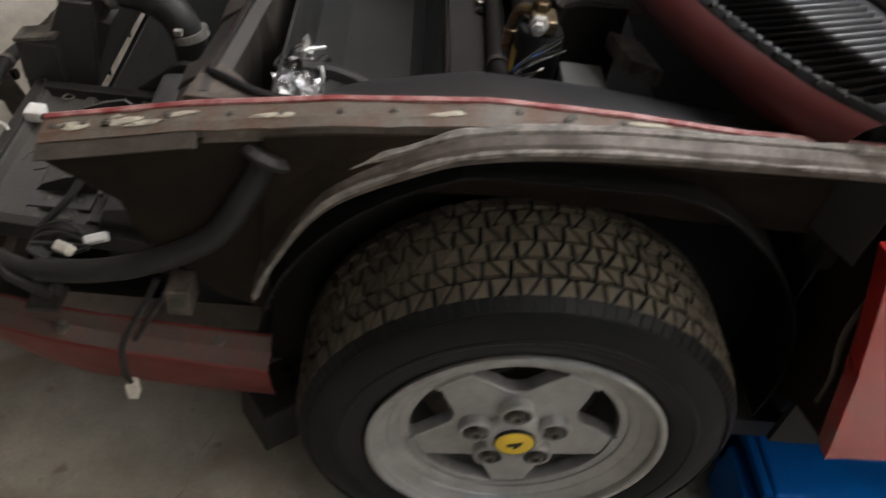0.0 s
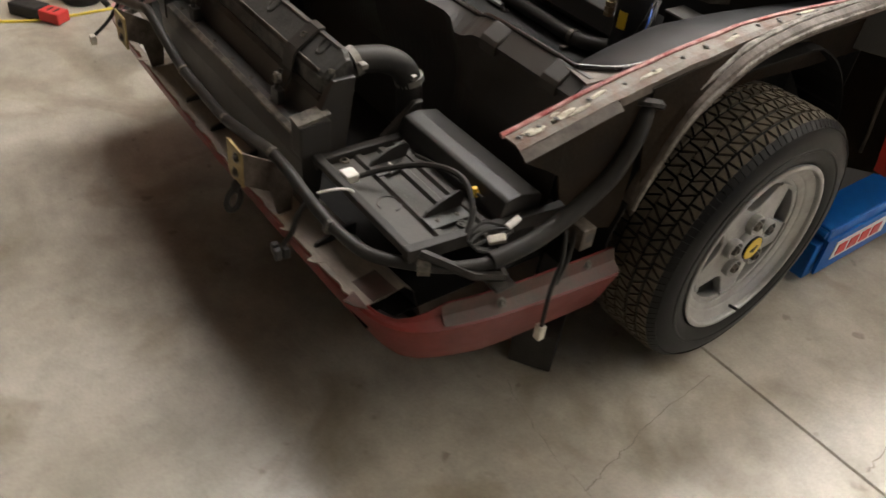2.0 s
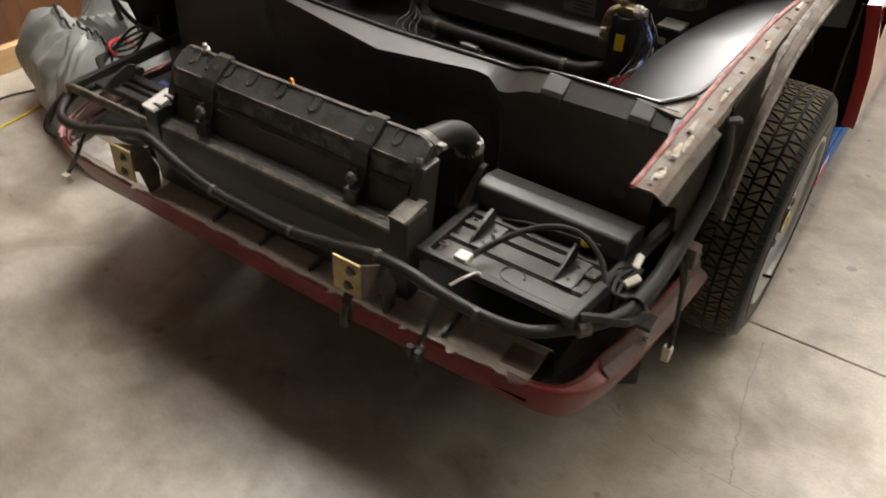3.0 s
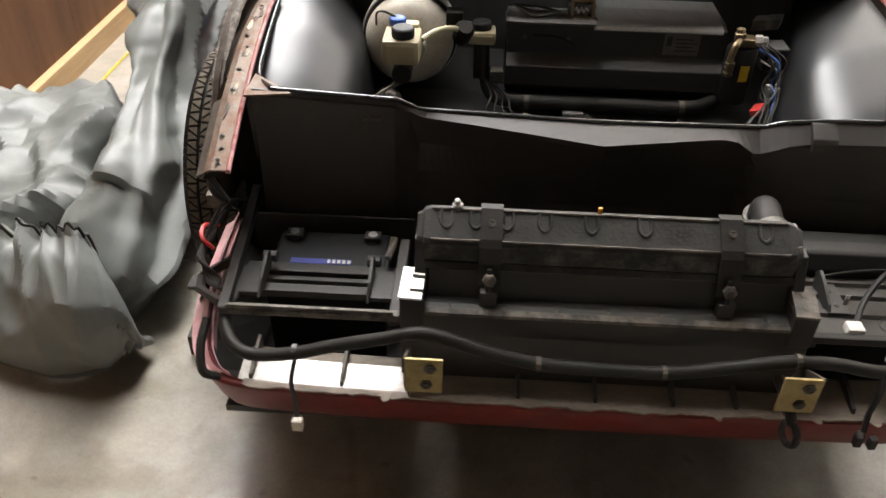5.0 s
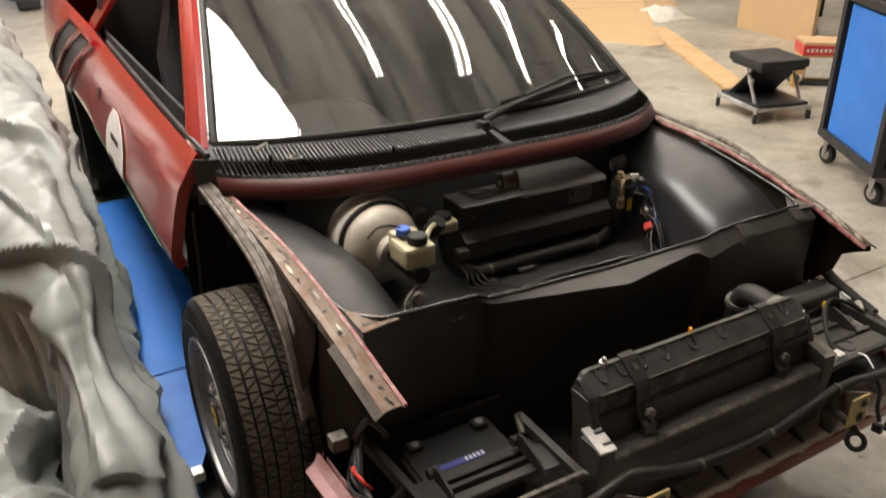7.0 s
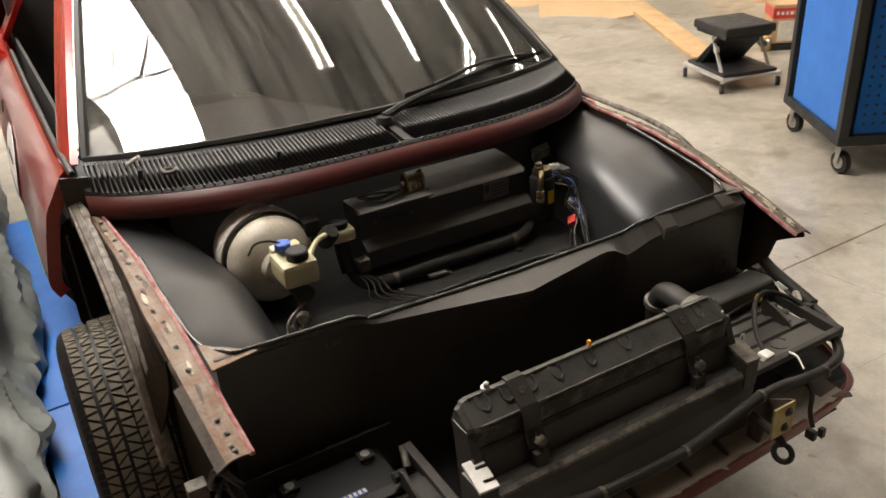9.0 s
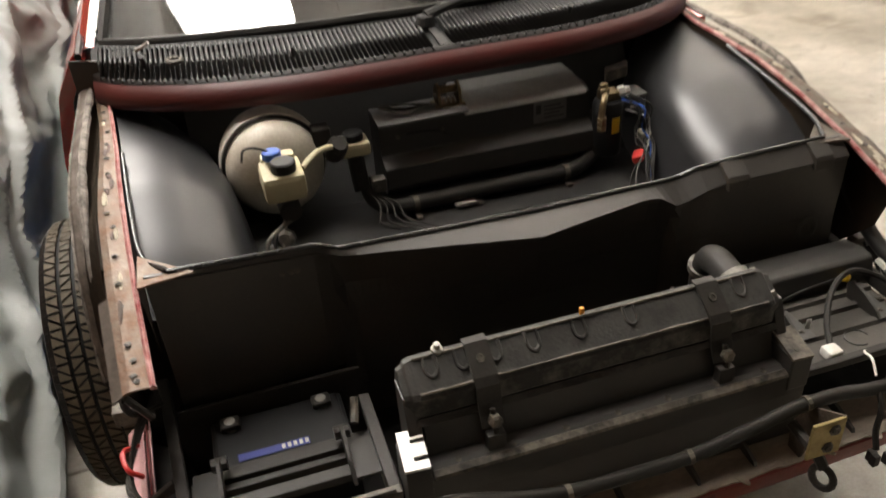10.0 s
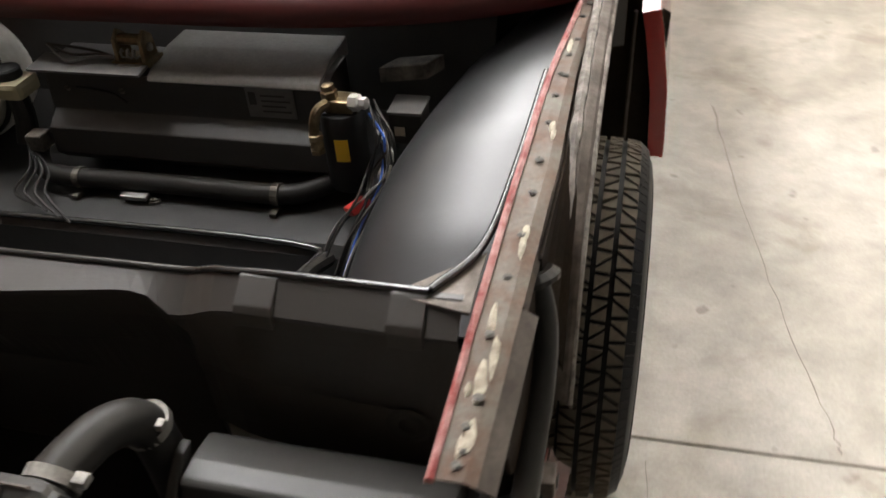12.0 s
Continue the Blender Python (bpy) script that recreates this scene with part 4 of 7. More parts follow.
# ---- radiator, trays and the car's nose ----
def build_radiator():
    rad = new("radiator")
    rad.parent = car
    rad["label"] = "dusty black radiator with a ribbed top tank"
    # leaning core: (y, z) of its front and back faces
    part("core", prism([(-0.703, 0.566), (-0.632, 0.556), (-0.690, 0.40), (-0.748, 0.40)], "x", -0.288, 0.292), M_BLACK, rad, "black radiator core")
    # top tank with stepped ends and pressed ribs
    sec = [(-0.699, 0.562), (-0.705, 0.570), (-0.704, 0.600), (-0.698, 0.608), (-0.657, 0.638), (-0.646, 0.637), (-0.628, 0.592), (-0.640, 0.560)]
    cy, cz = -0.668, 0.598
    bm = bmesh.new()
    secs = []
    for x, k in ((-0.310, 0.72), (-0.302, 0.80), (-0.298, 0.93), (-0.288, 1.0), (0.0, 1.0), (0.284, 1.0), (0.294, 0.93), (0.298, 0.80), (0.306, 0.74)):
        secs.append([(x, cy + (y - cy) * k, cz + (z - cz) * k) for y, z in sec])
    add_loft(bm, secs)
    tank = part("top_tank", bm, M_TANK, rad, "worn dusty black top tank")
    up = Vector((0, -0.590, 0.807))
    for x in (-0.262, -0.215, -0.165, -0.105, -0.030, 0.055, 0.190, 0.245):
        # pressed horseshoe ridge
        pts = [(x - 0.009, -0.659, 0.6385), (x - 0.009, -0.676, 0.6250), (x, -0.683, 0.6200), (x + 0.009, -0.676, 0.6250), (x + 0.009, -0.659, 0.6385)]
        part("tank_rib", tube(pts, 0.0028, 6, smooth_steps=4), M_TANK, tank)
    part("tank_seam", prism([(-0.706, 0.553), (-0.713, 0.560), (-0.706, 0.568), (-0.697, 0.563)], "x", -0.298, 0.296), M_TANK, tank)
    part("filler_bolt", lathe([(0.009, 0), (0.009, 0.006), (0.005, 0.008), (0.005, 0.016), (0.0, 0.018)], 8, facing((-0.246, -0.652, 0.6385), (0, -0.2, 1))), M_STEEL, tank)
    part("marker", box((-0.02, -0.655, 0.637), (-0.014, -0.649, 0.650)), M_ORANGE, tank)
    # scraped edges of the tank
    part("tank_edge", tube([(x, -0.6995 + 0.0008 * noise.noise((x * 30, 0, 0)), 0.6075) for x in ys(-0.286, 0.282, 40)], 0.0022, 6, smooth_steps=0, wobble=0.6), M_WORN, tank, "scraped pale edge")
    part("tank_edge", tube([(x, -0.6575, 0.6390 + 0.0008 * noise.noise((x * 30, 4, 0))) for x in ys(-0.286, 0.282, 40)], 0.0020, 6, smooth_steps=0, wobble=0.6), M_WORN, tank)
    for x in (-0.190, 0.191):
        # clamp straps over the tank, hooked to the core
        part("strap", sheet([[(x + dx, y, z) for dx in (-0.018, 0.018)] for y, z in ((-0.646, 0.641), (-0.658, 0.6415), (-0.700, 0.611), (-0.708, 0.601), (-0.712, 0.572), (-0.718, 0.556), (-0.727, 0.540))], 0.0035, -1), M_DIRTY, rad, "black steel clamp strap")
        fix(rad, (x, -0.678, 0.6275), up)
        part("strap_stud", tube([(x, -0.726, 0.572), (x, -0.738, 0.535)], 0.0045, 6, smooth_steps=0), M_DIRTY, rad)
        part("strap_nut", lathe([(0.011, 0), (0.011, 0.009), (0.006, 0.012)], 6, facing((x, -0.731, 0.556), (0, -0.9, 0.2))), M_WORN, rad)
        part("strap_leg", box((x - 0.014, -0.742, 0.44), (x + 0.014, -0.726, 0.535), 0.003), M_BLACK, rad)
    for x0, x1 in ((-0.312, -0.292), (0.298, 0.316)):
        part("side_plate", prism([(-0.690, 0.600), (-0.645, 0.600), (-0.665, 0.42), (-0.745, 0.42), (-0.722, 0.530)], "x", x0, x1, 0.002), M_BLACK, rad)
    # filler neck and rubber elbow
    part("neck", tube([(0.273, -0.680, 0.588), (0.272, -0.660, 0.594), (0.2715, -0.628, 0.603)], lambda k: 0.0275 - 0.003 * k, 16), M_CAST, rad, "pale worn cast hose neck", smooth=50)
    part("spigot", tube([(0.297, -0.690, 0.56), (0.299, -0.684, 0.60), (0.297, -0.680, 0.612)], 0.008, 8), M_CAST, rad)
    elbow = part("elbow_hose", tube([(0.272, -0.640, 0.599), (0.2715, -0.622, 0.6045), (0.275, -0.597, 0.604), (0.282, -0.564, 0.600), (0.291, -0.534, 0.584), (0.296, -0.517, 0.552), (0.298, -0.512, 0.50), (0.298, -0.512, 0.42)], 0.0252, 20, smooth_steps=8), M_HOSE, rad, "thick black rubber elbow hose", smooth=60)
    part("clamp", tube([(0.2715, -0.632, 0.6020), (0.2715, -0.619, 0.6055)], 0.0288, 24, smooth_steps=0), M_CAST, elbow, "dull steel hose clamp")
    part("clamp", tube([(0.2930, -0.5165, 0.562), (0.2942, -0.5135, 0.550)], 0.0286, 24, smooth_steps=0), M_CAST, elbow, "dull steel hose clamp")
    part("clamp_screw", box((0.296, -0.632, 0.606), (0.312, -0.618, 0.616), 0.002), M_CAST, elbow)
    part("clamp_screw", box((0.312, -0.530, 0.568), (0.326, -0.518, 0.578), 0.002), M_CAST, elbow)
    # front cross beam under the radiator, its top edge scraped bare
    beam = part("cross_beam", prism([(-0.758, 0.500), (-0.738, 0.508), (-0.718, 0.506), (-0.716, 0.46), (-0.730, 0.30), (-0.750, 0.30), (-0.760, 0.46)], "x", -0.33, 0.33), M_BLACK, car, "black front cross beam with a scraped edge")
    part("beam_edge", prism([(-0.7605, 0.499), (-0.7585, 0.5035), (-0.7490, 0.5075), (-0.7465, 0.5055), (-0.756, 0.499)], "x", -0.29, 0.30), M_WORN, beam, "scraped bare edge")
    for i in range(7):
        fix(beam, (-0.25 + i * 0.085, -0.740, 0.5075), (0, -0.3, 1), RIVET, "rivet")
    # slotted mounting brackets at both ends
    for s, mat, lab in ((-1, M_ALU, "bare aluminium slotted bracket"), (1, M_WORN, "worn steel slotted bracket")):
        x = s * 0.313
        blk = part("mount_block", box((x - 0.019, -0.762, 0.470), (x + 0.019, -0.702, 0.534), 0.003), M_BLACK, car)
        bm = bmesh.new()
        m = Matrix.Translation((x, -0.733, 0.541)) @ pose(0, 0, 0, 12, 0, -4)
        if s < 0:
            for lo, hi in (((-0.0185, -0.032, -0.003), (0.0185, -0.019, 0.003)), ((-0.0185, -0.012, -0.003), (0.0185, 0.010, 0.003)), ((-0.0185, 0.017, -0.003), (0.0185, 0.032, 0.003)),
                           ((-0.0185, -0.019, -0.003), (-0.002, -0.012, 0.003)), ((-0.0185, 0.010, -0.003), (-0.002, 0.017, 0.003))):
                add_box(bm, lo, hi, 0, m)
        else:
            add_box(bm, (-0.0185, -0.032, -0.003), (0.0185, 0.032, 0.003), 0.001, m)
            for yy in (-0.014, 0.014):
                add_lathe(bm, [(0.0065, 0.0031), (0.0065, 0.0036), (0.004, 0.0036)], 10, m @ Matrix.Translation((0, yy, 0)))
        part("slotted_plate", bm, mat, blk, lab)


build_radiator()


def tray_frame(s):
    """Open rectangular frame that carries one pop-up lamp."""
    x0, x1 = 0.335, 0.640
    fr = part("lamp_frame", box((min(s * x0, s * x1), -0.742, 0.462), (max(s * x0, s * x1), -0.726, 0.477), 0.003), M_WORN if s < 0 else M_DIRTY, car, "black steel lamp frame with a scraped front edge")
    part("frame_bar", prism([(s * 0.640, -0.74), (s * 0.622, -0.74), (s * 0.655, -0.36), (s * 0.673, -0.36)], "z", 0.452, 0.478, 0.002), M_DIRTY, fr)
    part("frame_bar", box((min(s * x0, s * (x0 + 0.018)), -0.74, 0.452), (max(s * x0, s * (x0 + 0.018)), -0.52, 0.474), 0.002), M_DIRTY, fr)
    # arms out to the nose skin
    for p in ([(s * 0.640, -0.72, 0.468), (s * 0.70, -0.655, 0.440), (s * 0.715, -0.60, 0.425)], [(s * 0.650, -0.60, 0.468), (s * 0.715, -0.60, 0.425)]):
        part("frame_arm", tube(p, 0.009, 6, smooth_steps=0), M_DIRTY, fr)
    part("arm_plate", box((min(s * 0.695, s * 0.735), -0.63, 0.415), (max(s * 0.695, s * 0.735), -0.59, 0.423), 0.002), M_DIRTY, fr)
    return fr


def build_left_tray():
    fr = tray_frame(1)
    # pressed sheet with ribs
    xs = [0.352, 0.36, 0.60, 0.62]
    pr = [(-0.735, 0.470), (-0.722, 0.470), (-0.716, 0.458), (-0.668, 0.458), (-0.663, 0.464), (-0.652, 0.464), (-0.647, 0.458), (-0.618, 0.458), (-0.614, 0.465), (-0.603, 0.465), (-0.598, 0.460), (-0.585, 0.460), (-0.581, 0.467), (-0.57, 0.467), (-0.565, 0.462), (-0.545, 0.462)]
    plate = part("tray_plate", sheet([[(x, y, z) for y, z in pr] for x in xs], 0.003, 1), M_TRAY, fr, "dusty black pressed tray plate")
    part("ring_mark", tube([(0.50 + 0.022 * math.cos(a), -0.685 + 0.020 * math.sin(a), 0.4588) for a in [k * 0.35 for k in range(15)]], 0.0015, 5, smooth_steps=0), M_BLACK, plate)
    # hinge brackets
    for x in (0.398, 0.566):
        br = part("hinge_bracket", prism([(-0.665, 0.464), (-0.585, 0.464), (-0.578, 0.488), (-0.590, 0.500), (-0.62, 0.492), (-0.655, 0.476)], "x", x - 0.003, x + 0.003, 0.001), M_BLACK, fr, "black hinge bracket")
        part("hinge_foot", box((x - 0.003, -0.665, 0.4595), (x + 0.034, -0.585, 0.4665), 0.001), M_BLACK, br)
        for yy in (-0.645, -0.605):
            fix(br, (x + 0.018, yy, 0.4665), mesh=RIVET, name="rivet")
    part("yellow_dab", lathe([(0.0085, -0.006), (0.0095, 0.0), (0.0055, 0.010)], 8, Matrix.Translation((0.573, -0.563, 0.489))), M_YELLOW, fr, "yellow plastic plug")
    for x, y in ((0.37, -0.60), (0.61, -0.612), (0.36, -0.69)):
        part("tray_hole", lathe([(0.006, 0), (0.0085, 0.0005), (0.0085, 0.003), (0.006, 0.003)], 12, Matrix.Translation((x, y, 0.463)), closed=True), M_WORN, plate)
    part("spring", tube([(0.432 + 0.004 * math.cos(k * 1.3), -0.64 + 0.003 * math.sin(k * 1.3), 0.466 + k * 0.0007) for k in range(30)], 0.0012, 5, smooth_steps=0), M_STEEL, fr)
    # sloping box behind the tray
    box_ = part("rear_shelf", prism([(-0.560, 0.478), (-0.550, 0.507), (-0.544, 0.511), (-0.520, 0.514), (-0.476, 0.505), (-0.470, 0.498), (-0.470, 0.40), (-0.55, 0.40)], "x", 0.337, 0.642, 0.003), M_BLACK, car, "black sheet metal box behind the lamp tray")
    part("shelf_end", prism([(-0.595, 0.470), (-0.525, 0.528), (-0.505, 0.528), (-0.55, 0.465)], "x", 0.323, 0.336, 0.003), M_DIRTY, box_)


def build_right_tray():
    fr = tray_frame(-1)
    for y0, y1, z in ((-0.662, -0.640, 0.452), (-0.60, -0.575, 0.448)):
        part("frame_bar", box((-0.63, y0, z - 0.016), (-0.35, y1, z), 0.002), M_DIRTY, fr)
    for x in (-0.585, -0.395):
        br = part("hinge_bracket", prism([(-0.69, 0.456), (-0.60, 0.456), (-0.590, 0.485), (-0.61, 0.494), (-0.66, 0.478)], "x", x - 0.003, x + 0.003, 0.001), M_DIRTY, fr, "dusty black hinge bracket")
        part("hinge_foot", box((x - (0.045 if x < -0.5 else 0.0), -0.68, 0.4545), (x + (0.0 if x < -0.5 else 0.045), -0.605, 0.461), 0.001), M_DIRTY, br)
        part("hinge_lug", tube([(x - 0.012, -0.588, 0.470), (x + 0.012, -0.588, 0.470)], 0.011, 8, smooth_steps=0), M_DIRTY, br)
    part("hinge_spring", tube([(-0.372, -0.575, 0.468), (-0.366, -0.555, 0.478), (-0.362, -0.54, 0.49)], 0.007, 7), M_WORN, fr)
    part("front_lip", tube([(-0.625, -0.737, 0.478), (-0.345, -0.737, 0.478)], 0.004, 6, smooth_steps=0), M_WORN, fr)
    # battery low behind the frame, with its label
    bat = part("battery", box((-0.60, -0.600, 0.24), (-0.375, -0.445, 0.425), 0.006), M_INK, car, "black car battery with a blue and white label")
    part("battery_top", box((-0.593, -0.590, 0.425), (-0.382, -0.452, 0.432), 0.003), M_INK, bat)
    part("battery_label", box((-0.560, -0.556, 0.4325), (-0.445, -0.541, 0.4335)), M_LABELBLUE, bat, "blue label strip")
    bm = bmesh.new()
    for k in range(5):
        add_box(bm, (-0.490 + k * 0.0095, -0.5535, 0.4338), (-0.4845 + k * 0.0095, -0.5440, 0.4344))
    part("label_bars", bm, M_WHITE, bat, "white printed bars")
    for x in (-0.565, -0.412):
        part("terminal", lathe([(0.011, 0), (0.009, 0.017), (0.0, 0.018)], 10, Matrix.Translation((x, -0.475, 0.432))), M_STEEL, bat)
        part("terminal_clamp", box((x - 0.016, -0.488, 0.437), (x + 0.016, -0.462, 0.448), 0.003), M_DIRTY, bat)
    part("battery_bracket", box((-0.62, -0.615, 0.425), (-0.36, -0.603, 0.44), 0.002), M_DIRTY, bat)
    part("dark_floor", box((-0.66, -0.74, 0.22), (-0.33, -0.42, 0.235)), M_BLACK, car)
    # unseen pan added to stop light leaking down through the open bay
    part("under_tray", box((-0.325, -0.785, 0.296), (0.60, -0.365, 0.299)), M_HOUSING, car, "unseen matt black tray added to block light")
    part("sidewall", prism([(-0.66, 0.46), (-0.335, 0.46), (-0.335, 0.23), (-0.64, 0.23)], "y", -0.437, -0.432), M_BLACK, car)


build_left_tray()
build_right_tray()


# ---- the nose skin ----
NOSE = [(0.748, -0.335), (0.742, -0.45), (0.730, -0.60), (0.707, -0.705), (0.680, -0.757), (0.640, -0.787), (0.57, -0.800), (0.40, -0.807), (0.20, -0.811), (0.0, -0.812)]


def nose_line():
    left = [(p.x, p.y) for p in smooth_path([(x, y, 0) for x, y in NOSE], 5)]
    return left + [(-x, y) for x, y in left[-2::-1]]


def build_nose():
    line = nose_line()
    n = len(line)
    rows = []
    for i, (x, y) in enumerate(line):
        a, b = Vector(line[max(0, i - 1)]), Vector(line[min(n - 1, i + 1)])
        t = (b - a).normalized()
        o = Vector((-t.y, t.x))
        if o.dot(Vector((x, y + 0.4))) < 0:
            o = -o
        zc = 0.345 if abs(x) < 0.6 else curve_at([(-0.80, 0.345), (-0.6, 0.348), (-0.335, 0.340)], y)
        zb = curve_at([(-0.82, 0.256), (-0.76, 0.244), (-0.6, 0.226), (-0.335, 0.230)], y)
        fl = curve_at([(-0.81, 0.012), (-0.77, 0.016), (-0.70, 0.028), (-0.335, 0.030)], y)
        up = curve_at([(-0.81, 0.004), (-0.77, 0.010), (-0.69, 0.034), (-0.335, 0.042)], y)
        row = [(Vector((x, y)) - o * fl, zc + up), (Vector((x, y)) - o * fl * 0.8, zc + up * 0.45), (Vector((x, y)) - o * 0.004, zc + 0.004), (Vector((x, y)) + o * 0.0, zc), (Vector((x, y)) - o * 0.001, zc - 0.006), (Vector((x, y)) - o * 0.012, zc - 0.035), (Vector((x, y)) - o * 0.022, (zc + zb) / 2 - 0.015), (Vector((x, y)) - o * 0.040, zb)]
        row = [(p, z) for p, z in row]
        rows.append([(p[0], p[1], z) for p, z in [(Vector((q.x, q.y)), z) for q, z in row]])
    skin = part("nose_skin", sheet(rows, 0.004, 1), M_REDDULL, car, "dull dusty red nose skin", smooth=35)
    # brown scuffed upper flange on each side
    for s in (1, -1):
        far = 0.66 if s > 0 else 0.60
        q = [r for r in rows if s * r[0][0] > far and r[0][1] > (-0.70 if s > 0 else -0.775)]
        q.sort(key=lambda r: r[0][1])
        lift = 0.001 if s > 0 else 0.006
        part("side_flange", sheet([[(r[0][0] + s * 0.002, r[0][1], r[0][2] + lift), (r[1][0] + s * (0.003 + lift), r[1][1], r[1][2] + lift), (r[2][0] + s * (0.0025 + lift), r[2][1], r[2][2] + 0.001 + lift)] for r in q], 0.002, s), M_REDBROWN if s > 0 else M_PINK, skin, "scuffed brown-red upper flange" if s > 0 else "pale oversprayed red flange")
        if s < 0:
            part("inner_flange", sheet([[(r[0][0] + 0.009, r[0][1], r[0][2] + 0.004), (r[1][0] + 0.012, r[1][1], r[1][2]), (r[2][0] + 0.020, r[2][1], r[2][2] - 0.006), (r[2][0] + 0.032, r[2][1], r[2][2] - 0.012)] for r in q], 0.002, s), M_PINK, skin, "pale oversprayed inner side of the flange")
        for y in (-0.60, -0.40):
            fix(skin, (s * 0.722, y, 0.372), (s * 0.8, 0, 0.6), name="bolt")
    # inner shelf of the nose, dusty metal with dark ribs
    xs = ys(-0.60, 0.60, 24)

    def front(x):
        return curve_at(sorted((p[0], p[1]) for p in line if p[1] < -0.765), x)

    sh = part("nose_shelf", sheet([[(x, front(x) + 0.001 + 0.006 * noise.noise((x * 22, 0, 0)) + 0.004 * noise.noise((x * 70, 3, 0)), 0.3500 + 0.003 * noise.noise((x * 40, 9, 0))), (x, front(x) + 0.012, 0.3490), (x, front(x) + 0.045, 0.3510), (x, front(x) + 0.085, 0.3590), (x, front(x) + 0.100, 0.3450)] for x in ys(-0.60, 0.60, 120)], 0.003, -1), M_SHELF, car, "dusty tan metal shelf inside the nose")
    for x in (-0.588, -0.43, -0.13, 0.0, 0.13, 0.235, 0.43):
        part("shelf_rib", prism([(front(x) + 0.014, 0.3450), (front(x) + 0.02, 0.3610), (front(x) + 0.06, 0.3750), (front(x) + 0.10, 0.3790), (front(x) + 0.10, 0.3430)], "x", x - 0.003, x + 0.003), M_WORN if x < -0.3 else M_BLACK, sh, "scraped stiffening rib" if x < -0.3 else "dark stiffening rib")
    for x in ys(-0.55, 0.55, 12):
        fix(sh, (x, front(x) + 0.05, 0.3520), mesh=RIVET, name="rivet")
    part("pale_strip", sheet([[(x, front(x) + 0.014, 0.3500), (x, front(x) + 0.05, 0.3545), (x, front(x) + 0.066, 0.3585)] for x in ys(-0.61, -0.305, 10)], 0.002, -1), M_GLARE, sh, "bare strip of the shelf coloured pale for its glare")
    part("rust_patch", sheet([[(x, front(x) + 0.02, 0.3500), (x, front(x) + 0.07, 0.3590)] for x in ys(0.54, 0.60, 4)], 0.002, -1), M_REDBROWN, sh)
    # torn flaps of metal along the edge
    for x, w, l, up in ((0.585, 0.024, 0.024, 0.012), (0.46, 0.014, 0.014, 0.004), (0.3630, 0.010, 0.016, 0.008), (0.20, 0.010, 0.016, 0.006), (-0.3530, 0.012, 0.014, 0.004)):
        part("torn_flap", sheet([[(x - w, front(x) + 0.010, 0.3515), (x + w, front(x) + 0.010, 0.3515)], [(x - w * 0.45, front(x) - l * 0.5, 0.3515 + up * 0.4), (x + w * 0.6, front(x) - l * 0.4, 0.3515 + up * 0.5)], [(x - 0.002, front(x) - l, 0.3515 + up), (x + 0.003, front(x) - l * 0.9, 0.3515 + up)]], 0.0015, -1), M_REDBROWN if x > 0.5 else M_SHELF, sh)
    # dark void behind the shelf
    part("nose_inner", sheet([[(x, front(x) + 0.105, 0.3380), (x, front(x) + 0.125, 0.27), (x, -0.72, 0.24)] for x in xs], 0.003, -1), M_BLACK, car)
    for s in (1, -1):
        part("corner_inner", sheet([[(s * 0.60, -0.78, 0.33), (s * 0.66, -0.76, 0.345), (s * 0.70, -0.68, 0.35), (s * 0.715, -0.55, 0.345), (s * 0.72, -0.36, 0.34)], [(s * 0.55, -0.70, 0.26), (s * 0.60, -0.68, 0.26), (s * 0.62, -0.62, 0.26), (s * 0.62, -0.52, 0.26), (s * 0.62, -0.36, 0.26)]], 0.003, s), M_BLACK, car)
    # zinc-plated angle brackets
    for s in (1, -1):
        x = s * 0.285
        br = part("bumper_bracket", box((x - 0.029, -0.866, 0.432), (x + 0.029, -0.861, 0.502), 0.001, None), M_ZINC, car, "yellow zinc-plated angle bracket")
        part("bracket_web", prism([(-0.863, 0.436), (-0.863, 0.503), (-0.795, 0.462), (-0.770, 0.40), (-0.775, 0.345), (-0.800, 0.345), (-0.815, 0.41)], "x", x + s * 0.026, x + s * 0.031), M_RAILGREY, br, "grey-brown steel web")
        fix(br, (x + 0.010, -0.8665, 0.484), (0, -1, 0))
        fix(br, (x + 0.004, -0.8665, 0.450), (0, -1, 0))
    # towing eye
    ring = [(0.288 + 0.006 * math.cos(a), -0.874 - 0.016 * math.cos(a), 0.392 + 0.021 * math.sin(a)) for a in [k * 2 * math.pi / 16 for k in range(17)]]
    eye = part("towing_eye", tube(ring, 0.006, 8, smooth_steps=0), M_DIRTY, car, "black steel towing eye")
    part("eye_shank", tube([(0.287, -0.872, 0.410), (0.284, -0.858, 0.425), (0.28, -0.80, 0.44)], 0.009, 8), M_DIRTY, eye)


build_nose()


